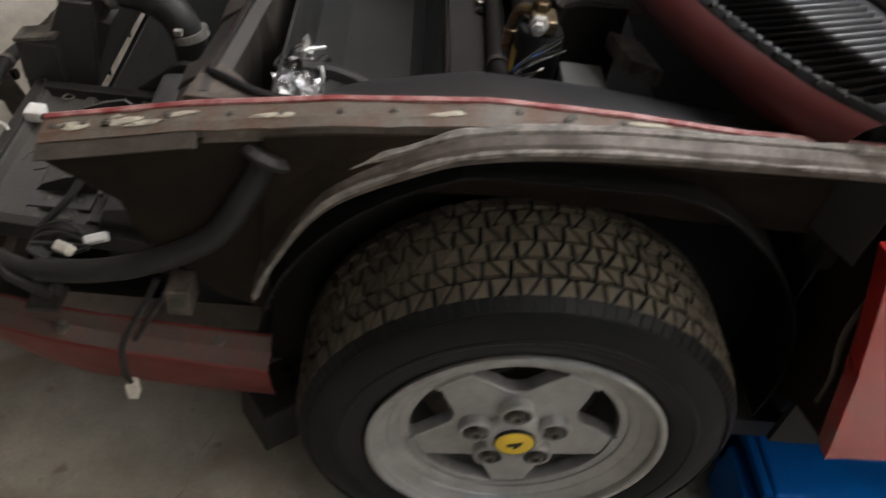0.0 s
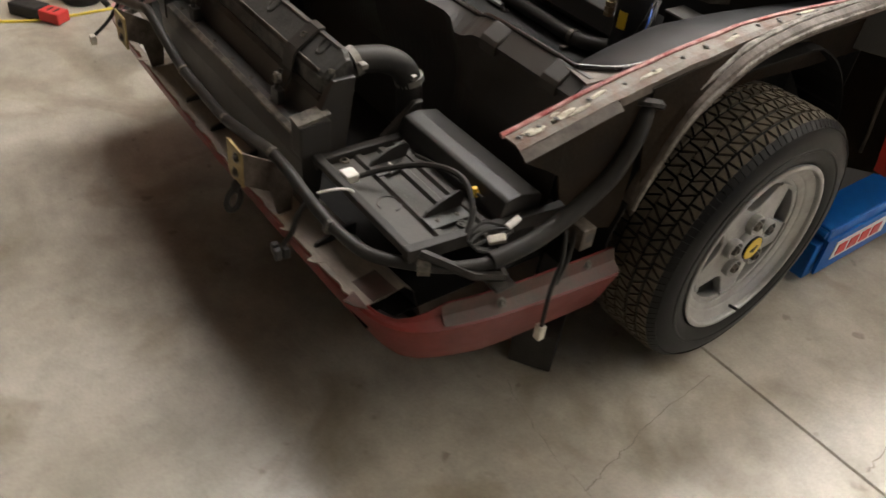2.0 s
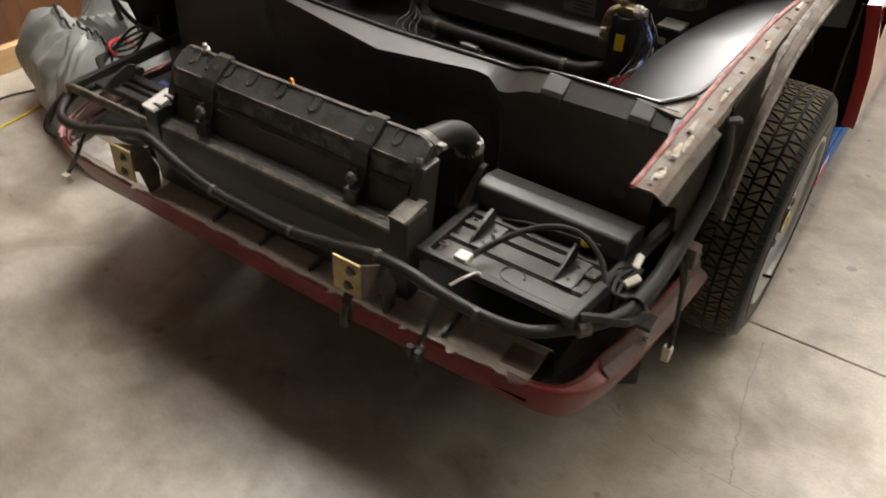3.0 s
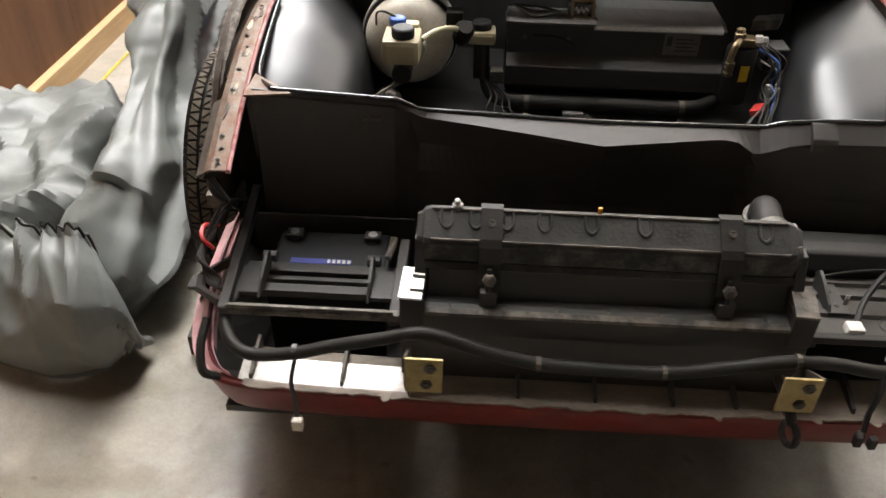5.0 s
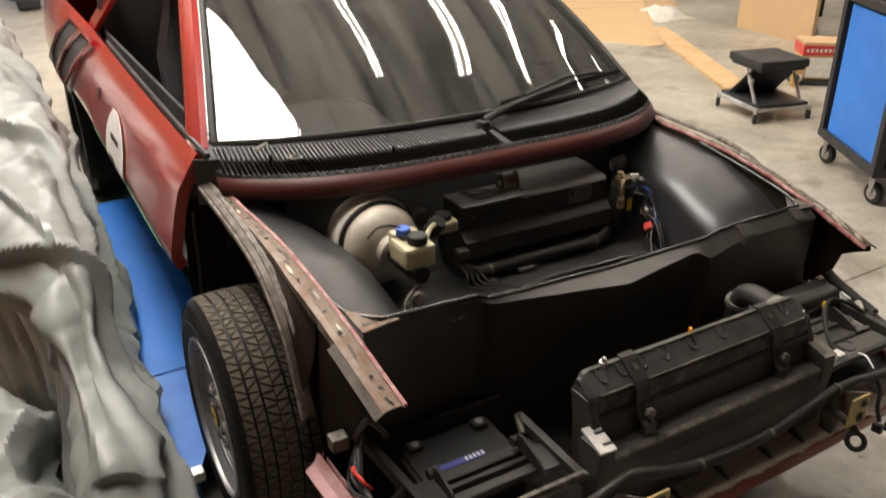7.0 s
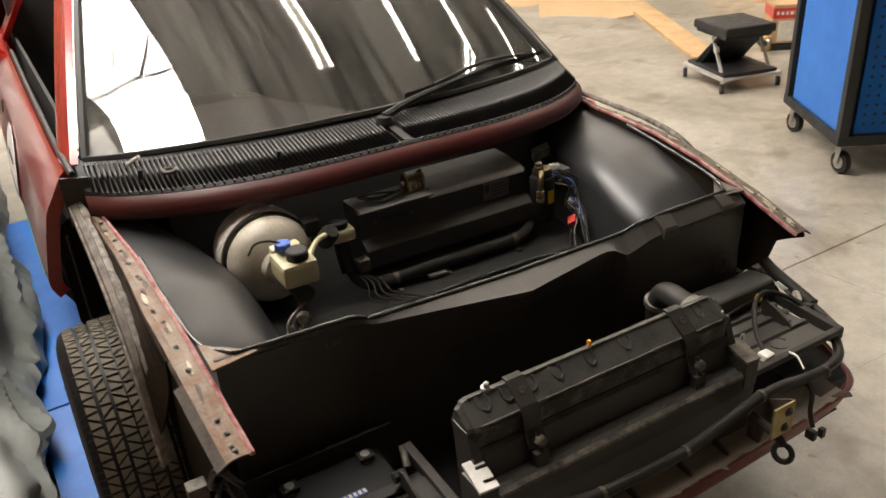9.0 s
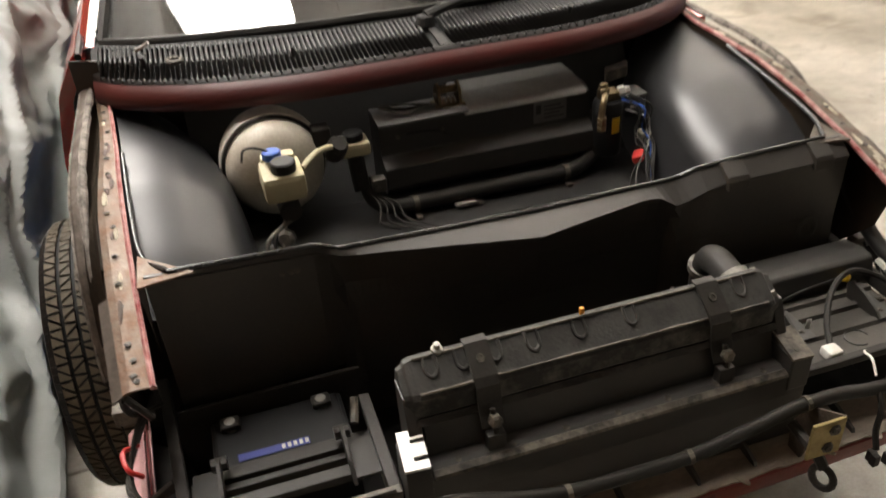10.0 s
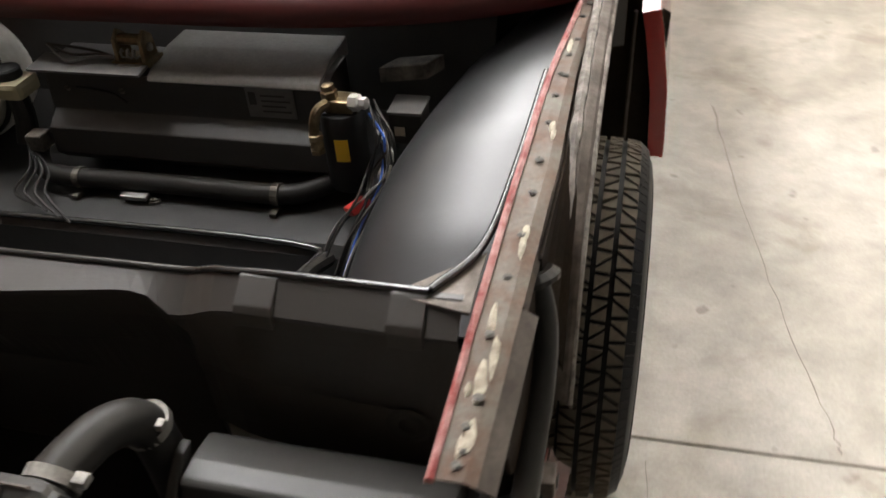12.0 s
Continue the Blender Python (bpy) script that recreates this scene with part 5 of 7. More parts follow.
# ---- loom, hoses and loose ends at the front ----
def build_front_loom():
    loom = part("loom", tube([(-0.625, -0.66, 0.450), (-0.633, -0.72, 0.452), (-0.615, -0.775, 0.440), (-0.575, -0.80, 0.430), (-0.50, -0.803, 0.440), (-0.445, -0.80, 0.455), (-0.36, -0.80, 0.478), (-0.287, -0.80, 0.495), (-0.20, -0.80, 0.466), (-0.106, -0.80, 0.442), (0.0, -0.80, 0.436), (0.098, -0.80, 0.436), (0.20, -0.80, 0.455), (0.285, -0.80, 0.474), (0.36, -0.80, 0.474), (0.417, -0.80, 0.464), (0.50, -0.795, 0.452), (0.58, -0.775, 0.444), (0.640, -0.722, 0.445), (0.680, -0.67, 0.448), (0.705, -0.60, 0.452)], 0.0110, 12, smooth_steps=5, wobble=0.06), M_HOSE, car, "thick black wiring loom in a rubber sleeve", smooth=60)
    for x, z in ((-0.50, 0.441), (-0.104, 0.442), (0.098, 0.436), (0.30, 0.476), (0.50, 0.452)):
        part("loom_tie", tube([(x - 0.004, -0.80, z), (x + 0.004, -0.80, z)], 0.0128, 10, smooth_steps=0), M_WORN if x > -0.3 else M_BLACK, loom, "cable tie")
    part("end_sleeve", tube([(0.640, -0.722, 0.445), (0.652, -0.705, 0.446)], 0.0185, 12, smooth_steps=0), M_WORN, loom)
    # loom up behind the left cheek
    part("loom_branch", tube([(0.700, -0.62, 0.455), (0.708, -0.55, 0.470), (0.709, -0.485, 0.492), (0.711, -0.428, 0.526), (0.713, -0.386, 0.566), (0.710, -0.354, 0.625), (0.694, -0.330, 0.674)], 0.0155, 12, smooth_steps=6, wobble=0.05), M_HOSE, car, "black rubber loom sleeve", smooth=60)
    part("grommet", lathe([(0.024, -0.008), (0.030, 0.0), (0.028, 0.006), (0.022, 0.006)], 16, facing((0.696, -0.332, 0.668), (0.4, -0.35, -0.85))), M_HOSE, car, "rubber grommet")
    # slim end bracket at the arch foot
    ear = part("ear_bracket", box((0.700, -0.455, 0.435), (0.738, -0.425, 0.478), 0.003), M_RAILGREY, car, "scraped steel ear with a hole")
    part("ear_hole", lathe([(0.006, 0), (0.010, 0.002), (0.0, 0.002)], 10, facing((0.7385, -0.440, 0.462), (1, 0, 0))), M_BLACK, ear)
    # wires on the left
    w = part("wire", tube([(0.425, -0.705, 0.474), (0.45, -0.66, 0.492), (0.50, -0.61, 0.515), (0.56, -0.585, 0.52), (0.615, -0.60, 0.50), (0.645, -0.63, 0.475)], 0.0055, 7, smooth_steps=6), M_HOSE, car, "black lamp cable")
    part("connector", box((0.404, -0.728, 0.466), (0.432, -0.702, 0.484), 0.005), M_WHITE, w, "off-white connector")
    part("lead", tube([(0.41, -0.57, 0.470), (0.47, -0.565, 0.482), (0.55, -0.56, 0.486), (0.60, -0.565, 0.495)], 0.003, 6), M_HOSE, car, "thin grey lead")
    part("lead", tube([(0.44, -0.79, 0.478), (0.455, -0.762, 0.486), (0.46, -0.742, 0.482), (0.466, -0.735, 0.478)], 0.0022, 6), M_WHITE, car, "thin white twisted lead")
    tail = part("lead", tube([(0.435, -0.80, 0.468), (0.432, -0.822, 0.44), (0.425, -0.83, 0.40), (0.42, -0.845, 0.372)], 0.005, 7), M_HOSE, car, "black lead with small plugs")
    for p in ((0.41, -0.855, 0.364), (0.43, -0.86, 0.366), (0.42, -0.84, 0.355)):
        part("plug", box((p[0] - 0.006, p[1] - 0.006, p[2] - 0.012), (p[0] + 0.006, p[1] + 0.006, p[2] + 0.010), 0.002), M_DIRTY, tail)
    for k, (p, q) in enumerate((((0.667, -0.553, 0.485), 0.0075), ((0.676, -0.592, 0.472), 0.009))):
        part("connector", box((p[0] - q * 0.8, p[1] - 0.015, p[2] - q * 0.7), (p[0] + q * 0.8, p[1] + 0.015, p[2] + q * 0.7), 0.003, Matrix.Translation(p) @ pose(0, 0, 0, 20, 25, 15 - 40 * k) @ Matrix.Translation(-Vector(p))), M_WHITE if k == 0 else M_CREAM, car, "off-white cable connector")
    for k in range(4):
        part("lead", tube([(0.668 + 0.004 * k, -0.56, 0.48), (0.645 + 0.01 * k, -0.60, 0.487 - 0.01 * k), (0.655 + 0.008 * k, -0.635, 0.468), (0.69, -0.60, 0.455)], 0.003, 6), M_HOSE, car)
    drop = part("lead", tube([(0.712, -0.47, 0.47), (0.735, -0.49, 0.43), (0.748, -0.515, 0.38), (0.752, -0.520, 0.33), (0.750, -0.517, 0.30)], 0.0042, 7), M_HOSE, car, "dangling black lead with a plug")
    part("plug", box((0.741, -0.524, 0.268), (0.757, -0.509, 0.300), 0.003), M_CREAM, drop, "cream plug")
    part("lead", tube([(0.715, -0.45, 0.47), (0.735, -0.475, 0.43), (0.743, -0.50, 0.385)], 0.004, 6), M_HOSE, car)
    # wires on the right
    for k in range(5):
        r = random.Random(k)
        part("lead", tube([(-0.66, -0.45, 0.50 + 0.01 * k), (-0.69 - 0.008 * k, -0.50, 0.52 - 0.02 * k), (-0.715, -0.56 - 0.01 * k, 0.47), (-0.70 + 0.006 * k, -0.62, 0.44), (-0.665, -0.66, 0.45), (-0.64, -0.67, 0.455)], 0.0038, 6), M_HOSE, car)
    part("lead", tube([(-0.705, -0.50, 0.47), (-0.722, -0.53, 0.49), (-0.715, -0.565, 0.485), (-0.70, -0.56, 0.46)], 0.004, 6), M_REDPLUG, car, "red lead")
    part("lead", tube([(-0.66, -0.55, 0.66 - 0.1), (-0.69, -0.54, 0.60), (-0.70, -0.50, 0.54), (-0.675, -0.47, 0.50)], 0.006, 7), M_HOSE, car)
    low = part("lead", tube([(-0.665, -0.73, 0.44), (-0.668, -0.77, 0.415), (-0.660, -0.80, 0.385), (-0.640, -0.79, 0.362)], 0.008, 7), M_HOSE, car, "drooping black cable")
    t2 = part("lead", tube([(-0.50, -0.803, 0.43), (-0.505, -0.825, 0.395), (-0.495, -0.850, 0.378), (-0.488, -0.872, 0.366)], 0.0042, 6), M_HOSE, car, "black lead with a plug")
    part("plug", box((-0.496, -0.885, 0.345), (-0.478, -0.871, 0.367), 0.003), M_CREAM, t2, "cream plug")
    part("side_tab", box((-0.735, -0.465, 0.485), (-0.700, -0.435, 0.515), 0.003), M_WORN, car)


build_front_loom()


# ---- things in the luggage bay ----
def build_bay_things():
    # long black heater box with a chamfered hump
    hb = part("heater_box", prism([(0.055, 0.700), (0.030, 0.690), (0.026, 0.625), (-0.005, 0.605), (-0.010, 0.560), (0.010, 0.540), (0.12, 0.54), (0.12, 0.70)], "x", -0.160, 0.335, 0.003), M_BLACK, car, "satin black heater box with a sticker")
    part("hump", prism([(0.018, 0.688), (0.024, 0.696), (0.034, 0.700), (0.100, 0.712), (0.16, 0.714), (0.16, 0.684), (0.03, 0.682)], "x", 0.035, 0.324, 0.003), M_HUMP, hb, "dusty top hump painted paler for front light")
    part("sticker", box((0.197, 0.0255, 0.633), (0.277, 0.027, 0.686), 0, None), M_STICKER, hb, "greyed maker's sticker")
    bm = bmesh.new()
    for k in range(4):
        add_box(bm, (0.222, 0.0242, 0.643 + k * 0.009), (0.270 - 0.008 * (k % 2), 0.0252, 0.646 + k * 0.009))
    add_box(bm, (0.202, 0.0242, 0.655), (0.214, 0.0252, 0.677))
    part("sticker_bars", bm, M_BLACK, hb)
    part("top_flange", prism([(0.002, 0.702), (0.056, 0.706), (0.056, 0.711), (0.0, 0.707)], "x", -0.165, 0.036, 0.001), M_STICKER, hb, "dusty grey top flange")
    for x in (-0.12, -0.02):
        fix(hb, (x, 0.024, 0.665), (0, -1, 0), RIVET, "rivet")
    part("lead", tube([(-0.10, 0.023, 0.668), (-0.06, 0.012, 0.672), (-0.03, 0.014, 0.665), (-0.005, 0.01, 0.652)], 0.002, 5), M_HOSE, hb)
    # bonnet catch
    cx, cy, cz = 0.006, 0.054, 0.704
    ct = part("bonnet_catch", box((cx - 0.034, cy - 0.022, cz), (cx + 0.034, cy + 0.022, cz + 0.008), 0.002), M_BRASS, car, "brassy bonnet catch")
    for x in (cx - 0.023, cx + 0.023):
        part("catch_cheek", prism([(cy - 0.020, cz + 0.006), (cy + 0.020, cz + 0.006), (cy + 0.018, cz + 0.040), (cy, cz + 0.054), (cy - 0.016, cz + 0.042)], "x", x - 0.003, x + 0.003, 0.001), M_BRASS, ct)
        part("cheek_bolt", lathe([(0.007, 0.0), (0.007, 0.004), (0.004, 0.006), (0.0, 0.006)], 6, facing((x + (0.003 if x > cx else -0.003), cy, cz + 0.026), (1 if x > cx else -1, 0, 0))), M_STEEL, ct)
    part("catch_roller", tube([(cx - 0.024, cy - 0.002, cz + 0.038), (cx + 0.024, cy - 0.002, cz + 0.038)], 0.009, 10, smooth_steps=0), M_BRASS, ct)
    part("catch_spring", tube([(cx - 0.016 + 0.002 * k, cy - 0.016 + 0.007 * math.cos(k * 1.2), cz + 0.020 + 0.007 * math.sin(k * 1.2)) for k in range(16)], 0.0018, 5, smooth_steps=0), M_STEEL, ct)
    part("catch_bar", box((cx - 0.020, cy - 0.030, cz - 0.004), (cx + 0.022, cy - 0.023, cz + 0.006), 0.001), M_STEEL, ct)
    for k in range(3):
        part("lead", tube([(cx - 0.034, cy - 0.01, cz + 0.010), (-0.06, 0.030 + 0.01 * k, 0.720), (-0.10, 0.022 + 0.012 * k, 0.714 + 0.007 * k), (-0.15, 0.05, 0.728)], 0.0025, 6), M_DIRTY if k else M_STICKER, car)
    # brake servo with master cylinder and reservoir
    sv = new("brake_servo")
    sv.parent = car
    sv["label"] = "dirty cream-white brake servo with reservoir"
    m = facing((-0.385, 0.062, 0.640), (0.03, -1, 0.05))
    part("servo_rear", lathe([(0.05, -0.100), (0.102, -0.085), (0.111, -0.050), (0.1135, -0.010), (0.1115, 0.002), (0.0, 0.002)], 44, m), M_WHITE, sv, "white rear servo shell", smooth=40)
    part("servo_band", lathe([(0.104, 0.001), (0.1095, 0.003), (0.1085, 0.008), (0.104, 0.011), (0.102, 0.006)], 44, m, closed=True), M_DIRTY, sv, "dark clamp band")
    part("servo_shell", lathe([(0.100, 0.010), (0.103, 0.020), (0.099, 0.040), (0.086, 0.058), (0.062, 0.070), (0.042, 0.074), (0.038, 0.094), (0.0, 0.094)], 44, m), M_CREAM, sv, "dirty cream servo front", smooth=40)
    part("master_cylinder", tube([(-0.385, -0.035, 0.642), (-0.384, -0.10, 0.644), (-0.383, -0.175, 0.648)], 0.021, 14), M_DIRTY, sv, "dark master cylinder")
    res = part("reservoir", box((-0.425, -0.178, 0.668), (-0.345, -0.085, 0.722), 0.012), M_TRANSP, sv, "yellowed plastic fluid reservoir")
    part("reservoir_step", box((-0.418, -0.10, 0.69), (-0.352, -0.07, 0.73), 0.008), M_TRANSP, res)
    part("cap", lathe([(0.023, 0), (0.024, 0.004), (0.024, 0.018), (0.021, 0.021), (0.0, 0.021)], 20, Matrix.Translation((-0.381, -0.150, 0.722))), M_CAPBLACK, res, "black screw cap")
    part("blue_cap", lathe([(0.018, 0), (0.018, 0.014), (0.014, 0.016), (0.0, 0.016)], 8, Matrix.Translation((-0.396, -0.108, 0.732))), M_BLUECAP, res, "blue plastic cap")
    part("sensor_lead", tube([(-0.40, -0.108, 0.747), (-0.425, -0.10, 0.755), (-0.445, -0.07, 0.74), (-0.452, -0.03, 0.70)], 0.0025, 6), M_HOSE, res)
    part("link_pipe", tube([(-0.345, -0.12, 0.705), (-0.315, -0.085, 0.712), (-0.285, -0.05, 0.705), (-0.262, -0.02, 0.690)], 0.0062, 9), M_TRANSP, sv, "yellowed plastic link pipe")
    for k in range(3):
        part("brake_pipe", tube([(-0.395 + 0.012 * k, -0.165, 0.635), (-0.41 - 0.015 * k, -0.20, 0.60), (-0.40, -0.225, 0.56 - 0.01 * k), (-0.34 + 0.02 * k, -0.21, 0.535), (-0.27, -0.19 + 0.012 * k, 0.522), (-0.19, -0.15, 0.512)], 0.0042, 7), M_WORN if k != 1 else M_HOSE, sv)
    part("pipe_union", lathe([(0.015, -0.01), (0.018, 0), (0.018, 0.014), (0.012, 0.02)], 8, facing((-0.40, -0.185, 0.60), (-0.3, -0.8, 0.3))), M_WORN, sv)
    for p, q in (((-0.425, -0.20, 0.575), 0.02), ((-0.36, -0.22, 0.55), 0.018)):
        part("union_ring", lathe([(q, 0), (q * 1.15, 0.004), (q, 0.01), (q * 0.7, 0.01), (q * 0.7, 0)], 16, facing(p, (0.2, -0.7, 0.6)), closed=True), M_STEEL, sv)
    # small clutch reservoir on its cylinder
    cl = new("clutch_reservoir")
    cl.parent = car
    cl["label"] = "small yellowed clutch fluid reservoir"
    part("cup", box((-0.250, -0.012, 0.652), (-0.186, 0.046, 0.683), 0.010), M_TRANSP, cl, "yellowed plastic cup")
    part("cap", lathe([(0.021, 0), (0.022, 0.003), (0.022, 0.014), (0.019, 0.017), (0.0, 0.017)], 20, Matrix.Translation((-0.218, 0.017, 0.683))), M_CAPBLACK, cl, "black screw cap")
    part("cylinder", tube([(-0.218, 0.017, 0.655), (-0.216, 0.012, 0.61), (-0.215, -0.005, 0.57)], 0.018, 12), M_DIRTY, cl)
    part("elbow", tube([(-0.262, -0.01, 0.70), (-0.245, 0.0, 0.694), (-0.235, 0.012, 0.684)], 0.009, 9), M_CAPBLACK, cl)
    part("pedal_box", box((-0.300, 0.02, 0.675), (-0.262, 0.06, 0.715), 0.004), M_DIRTY, car, "black switch box")
    part("pedal_valve", lathe([(0.02, 0), (0.022, 0.01), (0.022, 0.04), (0.016, 0.05), (0.0, 0.05)], 12, facing((-0.265, 0.0, 0.665), (0.2, -0.6, 0.7))), M_DIRTY, car)
    for k in range(4):
        part("lead", tube([(-0.21, -0.01, 0.575), (-0.19 + 0.012 * k, -0.05, 0.55), (-0.20 + 0.02 * k, -0.09, 0.53), (-0.16 + 0.03 * k, -0.10 - 0.012 * k, 0.512)], 0.0024, 6), M_HOSE if k % 2 else M_DIRTY, car)
    part("fitting", box((-0.195, -0.03, 0.57), (-0.165, 0.0, 0.60), 0.004), M_WORN, car)
    # coolant hose along the shelf
    hs = part("heater_hose", tube([(-0.205, 0.02, 0.58), (-0.195, -0.015, 0.548), (-0.165, -0.036, 0.535), (-0.108, -0.038, 0.532), (0.0, -0.034, 0.530), (0.12, -0.034, 0.530), (0.248, -0.036, 0.530), (0.30, -0.02, 0.533), (0.345, 0.015, 0.545), (0.37, 0.05, 0.57)], 0.0165, 14, smooth_steps=6), M_HOSE, car, "black rubber heater hose", smooth=60)
    for x in (-0.108, 0.248):
        part("hose_clip", tube([(x - 0.006, -0.037, 0.531), (x + 0.006, -0.037, 0.531)], 0.0190, 14, smooth_steps=0), M_WORN, hs, "steel hose clip")
        part("clip_foot", box((x - 0.006, -0.068, 0.506), (x + 0.006, -0.050, 0.514), 0.001), M_WORN, hs)
    pl = part("clip_plate", box((-0.024, -0.064, 0.512), (0.024, -0.048, 0.520), 0.002), M_STEEL, car, "bright steel clip")
    fix(pl, (0.034, -0.055, 0.509))
    # receiver drier with brass unions
    rd = new("receiver_drier")
    rd.parent = car
    rd["label"] = "black receiver drier with brass unions and a yellow label"
    part("can", lathe([(0.032, 0), (0.034, 0.004), (0.034, 0.12), (0.030, 0.128), (0.0, 0.13)], 24, Matrix.Translation((0.365, -0.004, 0.545))), M_INK, rd, "black can", smooth=40)
    part("label", sheet([[(0.365 + 0.0352 * math.sin(a), -0.004 - 0.0352 * math.cos(a), z) for z in (0.603, 0.64)] for a in ys(-0.15, 0.45, 5)], 0.001, 1), M_YELLOW, rd, "yellow label")
    part("head", box((0.345, -0.022, 0.674), (0.388, 0.014, 0.694), 0.004), M_BRASS, rd)
    part("union", lathe([(0.013, 0), (0.013, 0.012), (0.010, 0.014), (0.010, 0.022), (0.0, 0.024)], 6, facing((0.352, -0.008, 0.692), (-0.1, 0, 1))), M_BRASS, rd, "brass union nut")
    part("union", lathe([(0.013, 0), (0.013, 0.014), (0.009, 0.016), (0.009, 0.026), (0.0, 0.028)], 6, facing((0.385, -0.012, 0.690), (1, -0.2, 0.1))), M_ALU, rd, "bright union nut")
    part("pipe", tube([(0.350, -0.018, 0.69), (0.338, -0.034, 0.682), (0.332, -0.040, 0.655), (0.334, -0.040, 0.622)], 0.008, 9), M_BRASS, rd, "brass pipe")
    for z in (0.618, 0.630, 0.642):
        part("pipe_nut", lathe([(0.0115, 0), (0.0115, 0.007), (0.009, 0.008)], 6, Matrix.Translation((0.333, -0.040, z))), M_BRASS, rd)
    # relay box and its wires
    rl = part("relay_box", box((0.428, 0.020, 0.605), (0.478, 0.075, 0.655), 0.004), M_DIRTY, car, "black relay box")
    part("relay_lid", box((0.426, 0.018, 0.655), (0.480, 0.077, 0.660), 0.002), M_STICKER, rl)
    part("relay_tag", box((0.436, 0.0185, 0.62), (0.452, 0.0195, 0.635)), M_CREAM, rl)
    rnd = random.Random(3)
    for k in range(9):
        a = Vector((0.405 + rnd.uniform(-0.02, 0.03), 0.0 + rnd.uniform(-0.01, 0.03), 0.655 + rnd.uniform(-0.02, 0.03)))
        b = Vector((0.43 + rnd.uniform(-0.02, 0.02), -0.06 + rnd.uniform(-0.02, 0.02), 0.60 + rnd.uniform(-0.02, 0.02)))
        c = Vector((0.40 + rnd.uniform(-0.03, 0.02), -0.13 + rnd.uniform(-0.03, 0.02), 0.53 + rnd.uniform(-0.01, 0.02)))
        part("lead", tube([a, (a + b) / 2 + Vector((0.02, -0.02, 0.015)), b, (b + c) / 2 + Vector((0.01, 0, 0.01)), c, c + Vector((-0.02, -0.05, -0.06))], 0.0020, 6), (M_HOSE, M_STICKER, M_HOSE, M_DIRTY, M_HOSE, M_BLUECAP, M_HOSE, M_WHITE, M_HOSE)[k], car)
    part("grey_plug", box((0.425, -0.055, 0.575), (0.455, -0.025, 0.597), 0.005), M_CREAM, car, "grey-white plug")
    part("red_plug", box((0.390, -0.105, 0.553), (0.415, -0.070, 0.568), 0.003, Matrix.Translation((0.40, -0.09, 0.56)) @ pose(0, 0, 0, 10, -25, -40) @ Matrix.Translation((-0.40, 0.09, -0.56))), M_REDPLUG, car, "red plug")
    part("tank_bracket", prism([(0.40, 0.08), (0.47, 0.10), (0.49, 0.14), (0.42, 0.12)], "z", 0.675, 0.70, 0.002), M_WORN, car)
    # crumpled foil, wire ends and plugs in the corner
    for k in range(9):
        p = (0.42 + rnd.uniform(-0.06, 0.08), -0.335 + rnd.uniform(-0.03, 0.03), 0.575 + rnd.uniform(0, 0.03))
        bm = bmesh.new()
        q = [(p[0] + rnd.uniform(-0.02, 0.02), p[1] + rnd.uniform(-0.02, 0.02), p[2] + rnd.uniform(-0.02, 0.02)) for _ in range(4)]
        add_tube(bm, [p] + q, 0.0028 if k % 3 else 0.005, 6, smooth_steps=4)
        part("loose_end", bm, rnd.choice((M_WHITE, M_ALU, M_ALU, M_STEEL, M_ALU, M_DIRTY)), car, "loose wire end")
    part("loom_sleeve", tube([(0.375, -0.16, 0.515), (0.37, -0.22, 0.54), (0.39, -0.29, 0.58), (0.43, -0.335, 0.61)], 0.011, 8, wobble=0.15), M_DIRTY, car, "dusty wrapped loom")
    # crumpled kitchen foil stuffed into the corner
    rows = [[(0.43 + 0.050 * u + 0.012 * noise.noise((u * 4, v * 4, 2)), -0.335 + 0.030 * v + 0.012 * noise.noise((u * 4, v * 4, 5)), 0.580 + 0.022 * (1 - u * u) * (1 - v * v) + 0.026 * abs(noise.noise((u * 3.5, v * 3.5, 8)))) for u in ys(-1, 1, 16)] for v in ys(-1, 1, 10)]
    part("foil", sheet(rows, 0.001, -1), M_FOIL, car, "crumpled silver foil")


build_bay_things()


# ---- scuttle, windscreen and cabin ----
def arc_y(table, x):
    return curve_at(table, abs(x))


GR_F = [(0.0, 0.062), (0.15, 0.064), (0.30, 0.076), (0.45, 0.112), (0.56, 0.160), (0.66, 0.228), (0.715, 0.290)]
GR_B = [(0.0, 0.245), (0.20, 0.252), (0.40, 0.280), (0.55, 0.322), (0.66, 0.368), (0.715, 0.395)]


def rounded(table):
    return [(p.x, p.y) for p in smooth_path([(x, y, 0) for x, y in table], 6)]


GR_F, GR_B = rounded(GR_F), rounded(GR_B)


